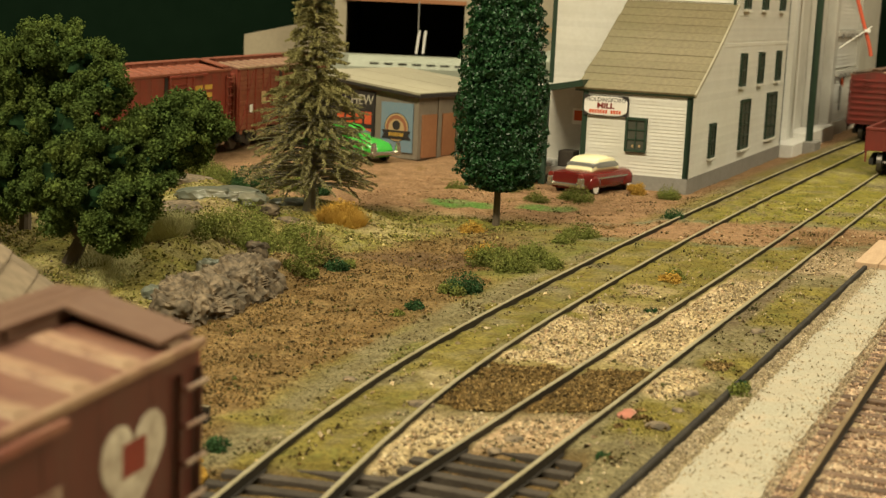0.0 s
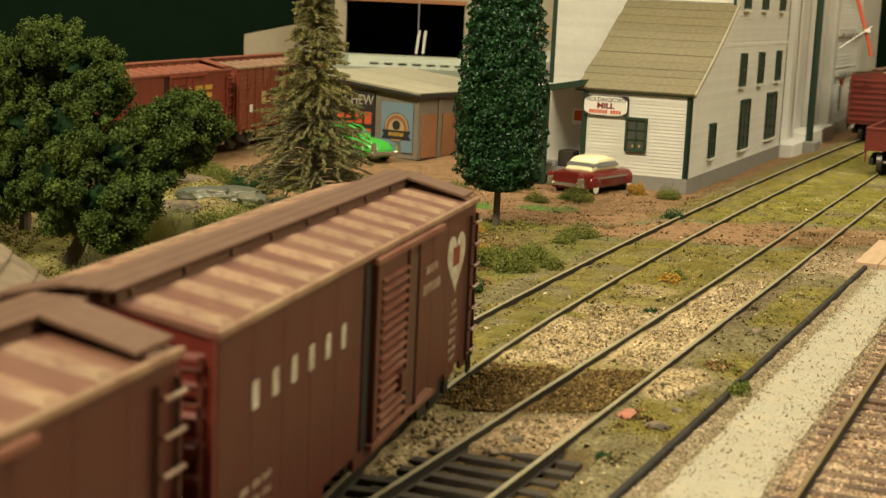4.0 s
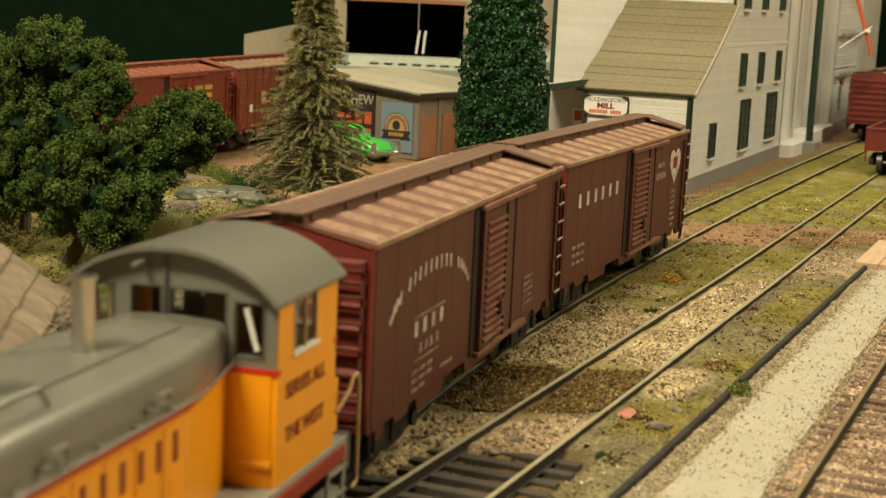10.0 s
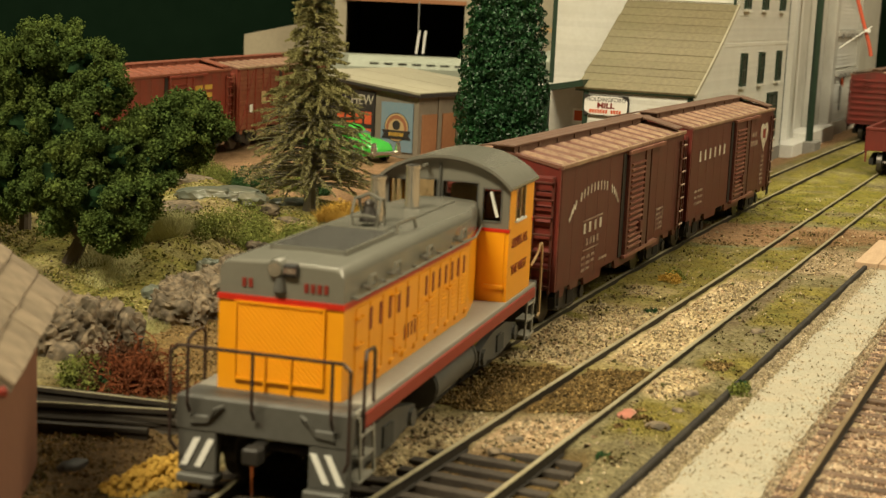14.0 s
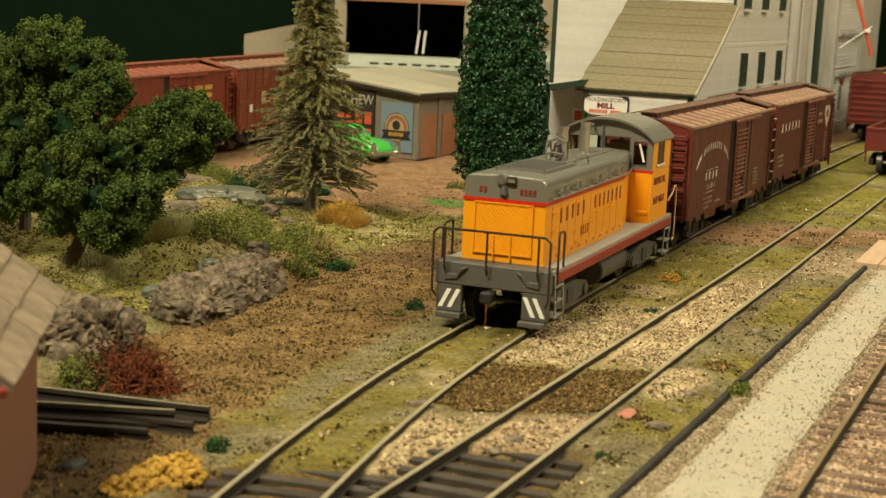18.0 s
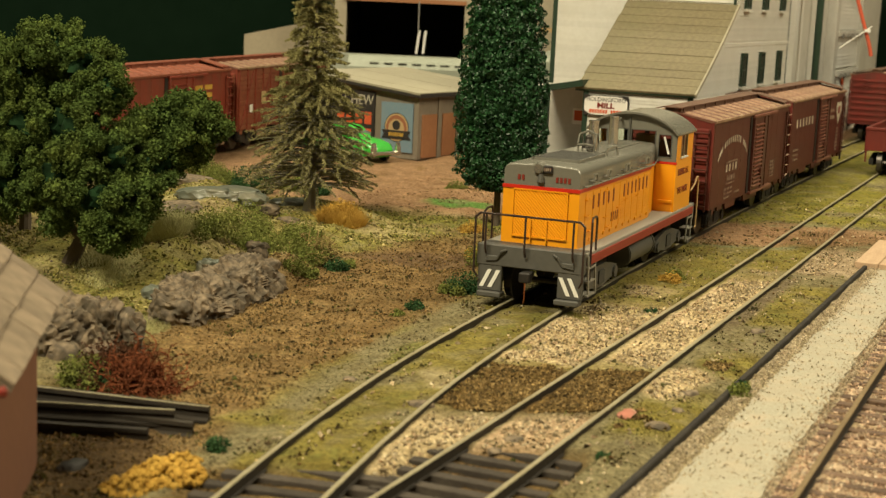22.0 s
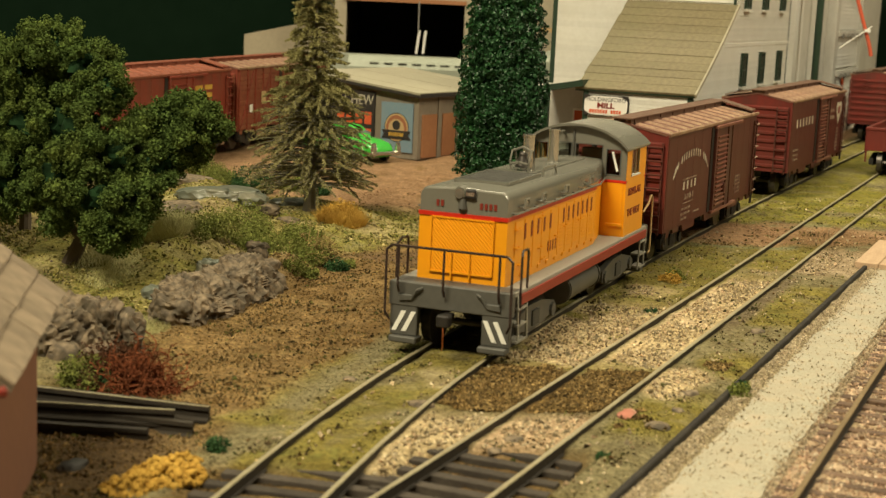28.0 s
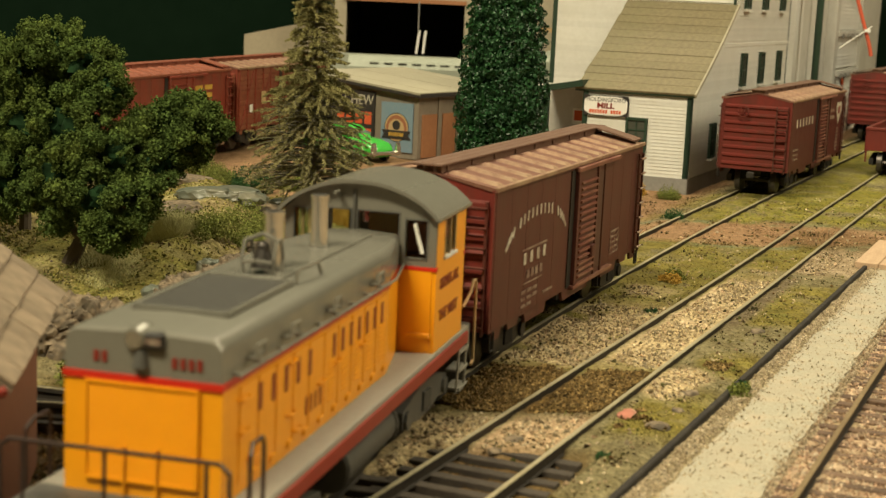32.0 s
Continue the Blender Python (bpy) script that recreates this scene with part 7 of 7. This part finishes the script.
def twig_bush(name, label, x, y, r, hgt, material, seed, n=130, lift=0.0):
    """A tangle of thin curling twigs that fork as they rise, one mesh of three-sided rods."""
    b = thing(name, at(x, y, float(height(x, y)) + lift), label, "bush", "bushes")
    rs = np.random.RandomState(seed)
    segs = []

    def grow(p, d, ln, w, depth):
        for k in range(5):
            d = d + rs.normal(size=3) * .6 + np.array([0, 0, -.05 * k])
            d = d / np.linalg.norm(d)
            q = p + d * ln / 5
            q[2] = max(q[2], .2)
            segs.append((p, q, w * (1 - .09 * k), w * (1 - .09 * (k + 1))))
            p = q
            if depth and k > 0 and rs.uniform() < .75:
                e = d + rs.normal(size=3) * .8
                grow(p, e / np.linalg.norm(e), ln * rs.uniform(.35, .6), w * .75, depth - 1)
    for i in range(n):
        a, el = rs.uniform(0, 6.283), rs.uniform(.3, 1.5)
        grow(np.array([rs.uniform(-.35, .35) * r, rs.uniform(-.35, .35) * r, .2]), np.array([math.cos(a) * math.cos(el), math.sin(a) * math.cos(el), math.sin(el)]),
             (r * math.cos(el) + hgt * math.sin(el)) * rs.uniform(.6, .95), .24, 1)
    p, q = np.array([t[0] for t in segs]), np.array([t[1] for t in segs])
    w0, w1 = np.array([[t[2]] for t in segs]), np.array([[t[3]] for t in segs])
    d = q - p
    d /= np.linalg.norm(d, axis=1, keepdims=True) + 1e-9
    e1 = np.cross(d, rs.normal(size=d.shape))
    e1 /= np.linalg.norm(e1, axis=1, keepdims=True)
    e2 = np.cross(d, e1)
    rim = [e1 * math.cos(t) + e2 * math.sin(t) for t in (0, 2.094, 4.189)]
    v = np.stack([p + o * w0 for o in rim] + [q + o * w1 for o in rim], 1).reshape(-1, 3)
    k = np.arange(len(segs))[:, None] * 6
    f = np.concatenate([k + np.array(t) for t in ((0, 1, 4, 3), (1, 2, 5, 4), (2, 0, 3, 5))])
    mesh_np("branchwork", v, f, material, b)
    return b


twig_bush("dry_bush", "rust red dry twig bush beside the rock", -64.5, 313, 7.4, 11.0, "rust_bush", 51, 170)
bush("bush", "dark red-brown undergrowth of the dry bush", -73, 321, 9.0, (1.2, 1, .9), "rust_dark", 52, .8, 16)
twig_bush("dry_bush", "pale tan tangled twig bush", -41, 482, 8.5, 9, "tan_bush", 53, 110)
bush("bush", "mossy green undergrowth below the tan bush", -43, 476, 8, (1.3, 1, .5), "moss", 54, .8, 16)
foam("flower_clump", "yellow foam flower clump at the track's edge", -48, 257, 5.6, (1.3, 1.2, .5), "straw", 55, 190)
foam("flower_clump", "yellow foam flower clump by the spare rails", -53, 250, 4.2, (1.3, 1.2, .5), "straw", 56, 150)
foam("flower_clump", "yellow foam flower clump by the spare rails", -46.5, 266, 3.0, (1.1, 1.2, .55), "straw", 57, 100)
bush("bush", "small blue-green foam tuft beside the rails", -41.5, 273, 2.6, (1.2, 1, .8), "moss_dark", 58, .7, 40)
bush("bush", "round yellow bush at the mill's foundation", 91, 700, 5.4, (.9, .9, 1), "straw", 59, .8, 26)
bush("bush", "soft yellow bush below the conifer", -38, 548, 7.5, (1.3, .9, .7), "straw", 60, .8, 22)
bush("bush", "yellow-green bush beside the hut", -78, 318, 7, (1.3, 1, .8), "moss", 61, .8, 22)
bush("bush", "dark green bush beside the hut", -70.5, 314, 4, (1, 1, .9), "moss_dark", 62, .8, 24)
for i, (x, y, r, mt, h) in enumerate(((17, 492, 8, "moss", .55), (30, 500, 8, "moss", .55), (24, 480, 7, "moss", .5), (36, 486, 5, "moss", .5), (14, 505, 6, "straw", .4), (7, 442, 6.2, "moss_dark", .75), (3, 437, 4.5, "moss", .6),
                                      (-7, 414, 3.2, "moss_dark", .8), (-12, 405, 2.4, "moss", .6), (-46, 450, 4.5, "moss", .9), (-41, 454, 4, "moss", .9), (-34, 470, 4.2, "moss_dark", 1), (69.5, 333, 3.2, "moss", 1.1), (71, 338, 2.6, "moss_dark", 1),
                                      (33, 281, 1.5, "moss_dark", .9), (74, 472, 4, "straw", .3), (76, 480, 4, "moss", .3), (61, 421, 2.0, "moss_dark", .7), (-30, 476, 3, "moss", 1), (95, 612, 5, "moss_dark", .35), (-75, 462, 9, "moss", .5), (-60, 478, 10, "moss", .45),
                                      (-68, 500, 11, "moss", .4), (-88, 470, 9, "moss", .5), (-50, 505, 9, "moss", .4), (-85, 640, 12, "moss_dark", .5), (-70, 660, 10, "moss", .5), (-100, 650, 12, "moss", .5), (-58, 645, 8, "moss_dark", .5), (-115, 690, 10, "moss", .5), (52, 560, 7, "moss", .3), (10, 560, 6, "straw", .2), (45, 545, 5, "moss", .3),
                                      (33, 690, 9, "moss", .25), (60, 668, 8, "moss", .2), (5, 690, 6, "moss", .15), (104, 690, 7, "moss", .2), (40, 655, 6, "moss", .15))):
    bush("bush", "low foam undergrowth in mottled green", x, y, r, (1.2, 1.1, h), mt, 70 + i * 3, .75, 20, -.4)


def grass_patch(name, x, y, rx, ry, n, ln, seed, material="hair"):
    rs = np.random.RandomState(seed)
    a, q = rs.uniform(0, 6.283, n), np.sqrt(rs.uniform(0, 1, n))
    px_, py_ = x + rx * q * np.cos(a), y + ry * q * np.sin(a)
    b = np.stack([px_, py_, height(px_, py_) - .2], 1)
    t = b + np.stack([rs.normal(0, .28, n) * ln, rs.normal(0, .28, n) * ln, ln * rs.uniform(.5, 1, n) * (1 - .5 * q)], 1)
    s = np.stack([np.cos(a + 1), np.sin(a + 1), 0 * a], 1) * .11
    v = np.stack([b - s, b + s, t], 1).reshape(-1, 3)
    ob = mesh_np(name, v, np.arange(3 * n).reshape(-1, 3), material)
    return tagged(ob, "tall soft pale field grass on the slope", "grass", kind="stuff")


grass_patch("field_grass", -88, 462, 10, 15, 7000, 9, 91)
grass_patch("field_grass", -97, 424, 9, 18, 2600, 4.5, 92)
grass_patch("field_grass", -78, 372, 9, 12, 1800, 3.5, 93)
grass_patch("field_grass", -112, 470, 16, 30, 4000, 4.5, 95)
grass_patch("field_grass", -38, 548, 9, 11, 3500, 10, 94, "straw")

# small litter: a pink stone, crossing planks, twigs
rock("rock", "small pink stone lying beside the siding", 41.5, 310, 2.4, (1.3, .9, .7), 31, .4, "pink_stone", 3)
rock("rock", "dark coal lump lying beside the hut", -66, 262, 3.0, (1.2, .8, .7), 33, .4, "black", 3)
for i, (x, y) in enumerate(((12, 283), (16, 288), (47, 303), (53, 316), (58, 330), (-3, 310), (-20, 330), (88, 402))):
    rock("rock", "rough brown stone lying in the ballast", x, y, 1.6 + .4 * (i % 3), (1.2, 1, .7), 40 + i, i, "rock", 3)
cross = thing("grade_crossing", at(150, 518, 0, 0.41), "pale wooden crossing planks beside the siding", "crossing")
for i in range(4):
    bm = B()
    box(bm, -2, 58, -4 - i * 8.2, 3.9 - i * 8.2, -2.6, .3, .25)
    part("plank", bm, "plank", cross)

# ---- the room ----
bm = B()
box(bm, -1500, 1500, 1480, 1520, -900, 1500)
tagged(part("wall_north", bm, "wall_green"), "dark green painted room wall behind the layout", "wall", kind="structure")
for nm, b_ in (("wall_south", (-1500, 1500, -1540, -1500, -900, 1500)), ("wall_west", (-1540, -1500, -1540, 1520, -900, 1500)), ("wall_east", (1500, 1540, -1540, 1520, -900, 1500))):
    bm = B()
    box(bm, *b_)
    tagged(part(nm, bm, "room"), "plain beige room wall", "wall", kind="structure")
bm = B()
box(bm, -1540, 1540, -1540, 1520, 1500, 1540)
tagged(part("ceiling", bm, "room"), "plain pale room ceiling", "ceiling", kind="structure")
bm = B()
box(bm, -1540, 1540, -1540, 1520, -940, -900)
tagged(part("floor", bm, "bench"), "brown room floor", "floor", kind="structure")
bench = thing("layout_bench", Matrix(), "wooden bench frame carrying the railway layout", "bench")
bm = B()
box(bm, -700, 800, -350, 1470, -60, -16)
part("top", bm, "bench", bench)
for x in (-640, 740):
    for y in (-300, 1400):
        bm = B()
        box(bm, x - 30, x + 30, y - 30, y + 30, -900, -60)
        part("leg", bm, "bench", bench)


motions()
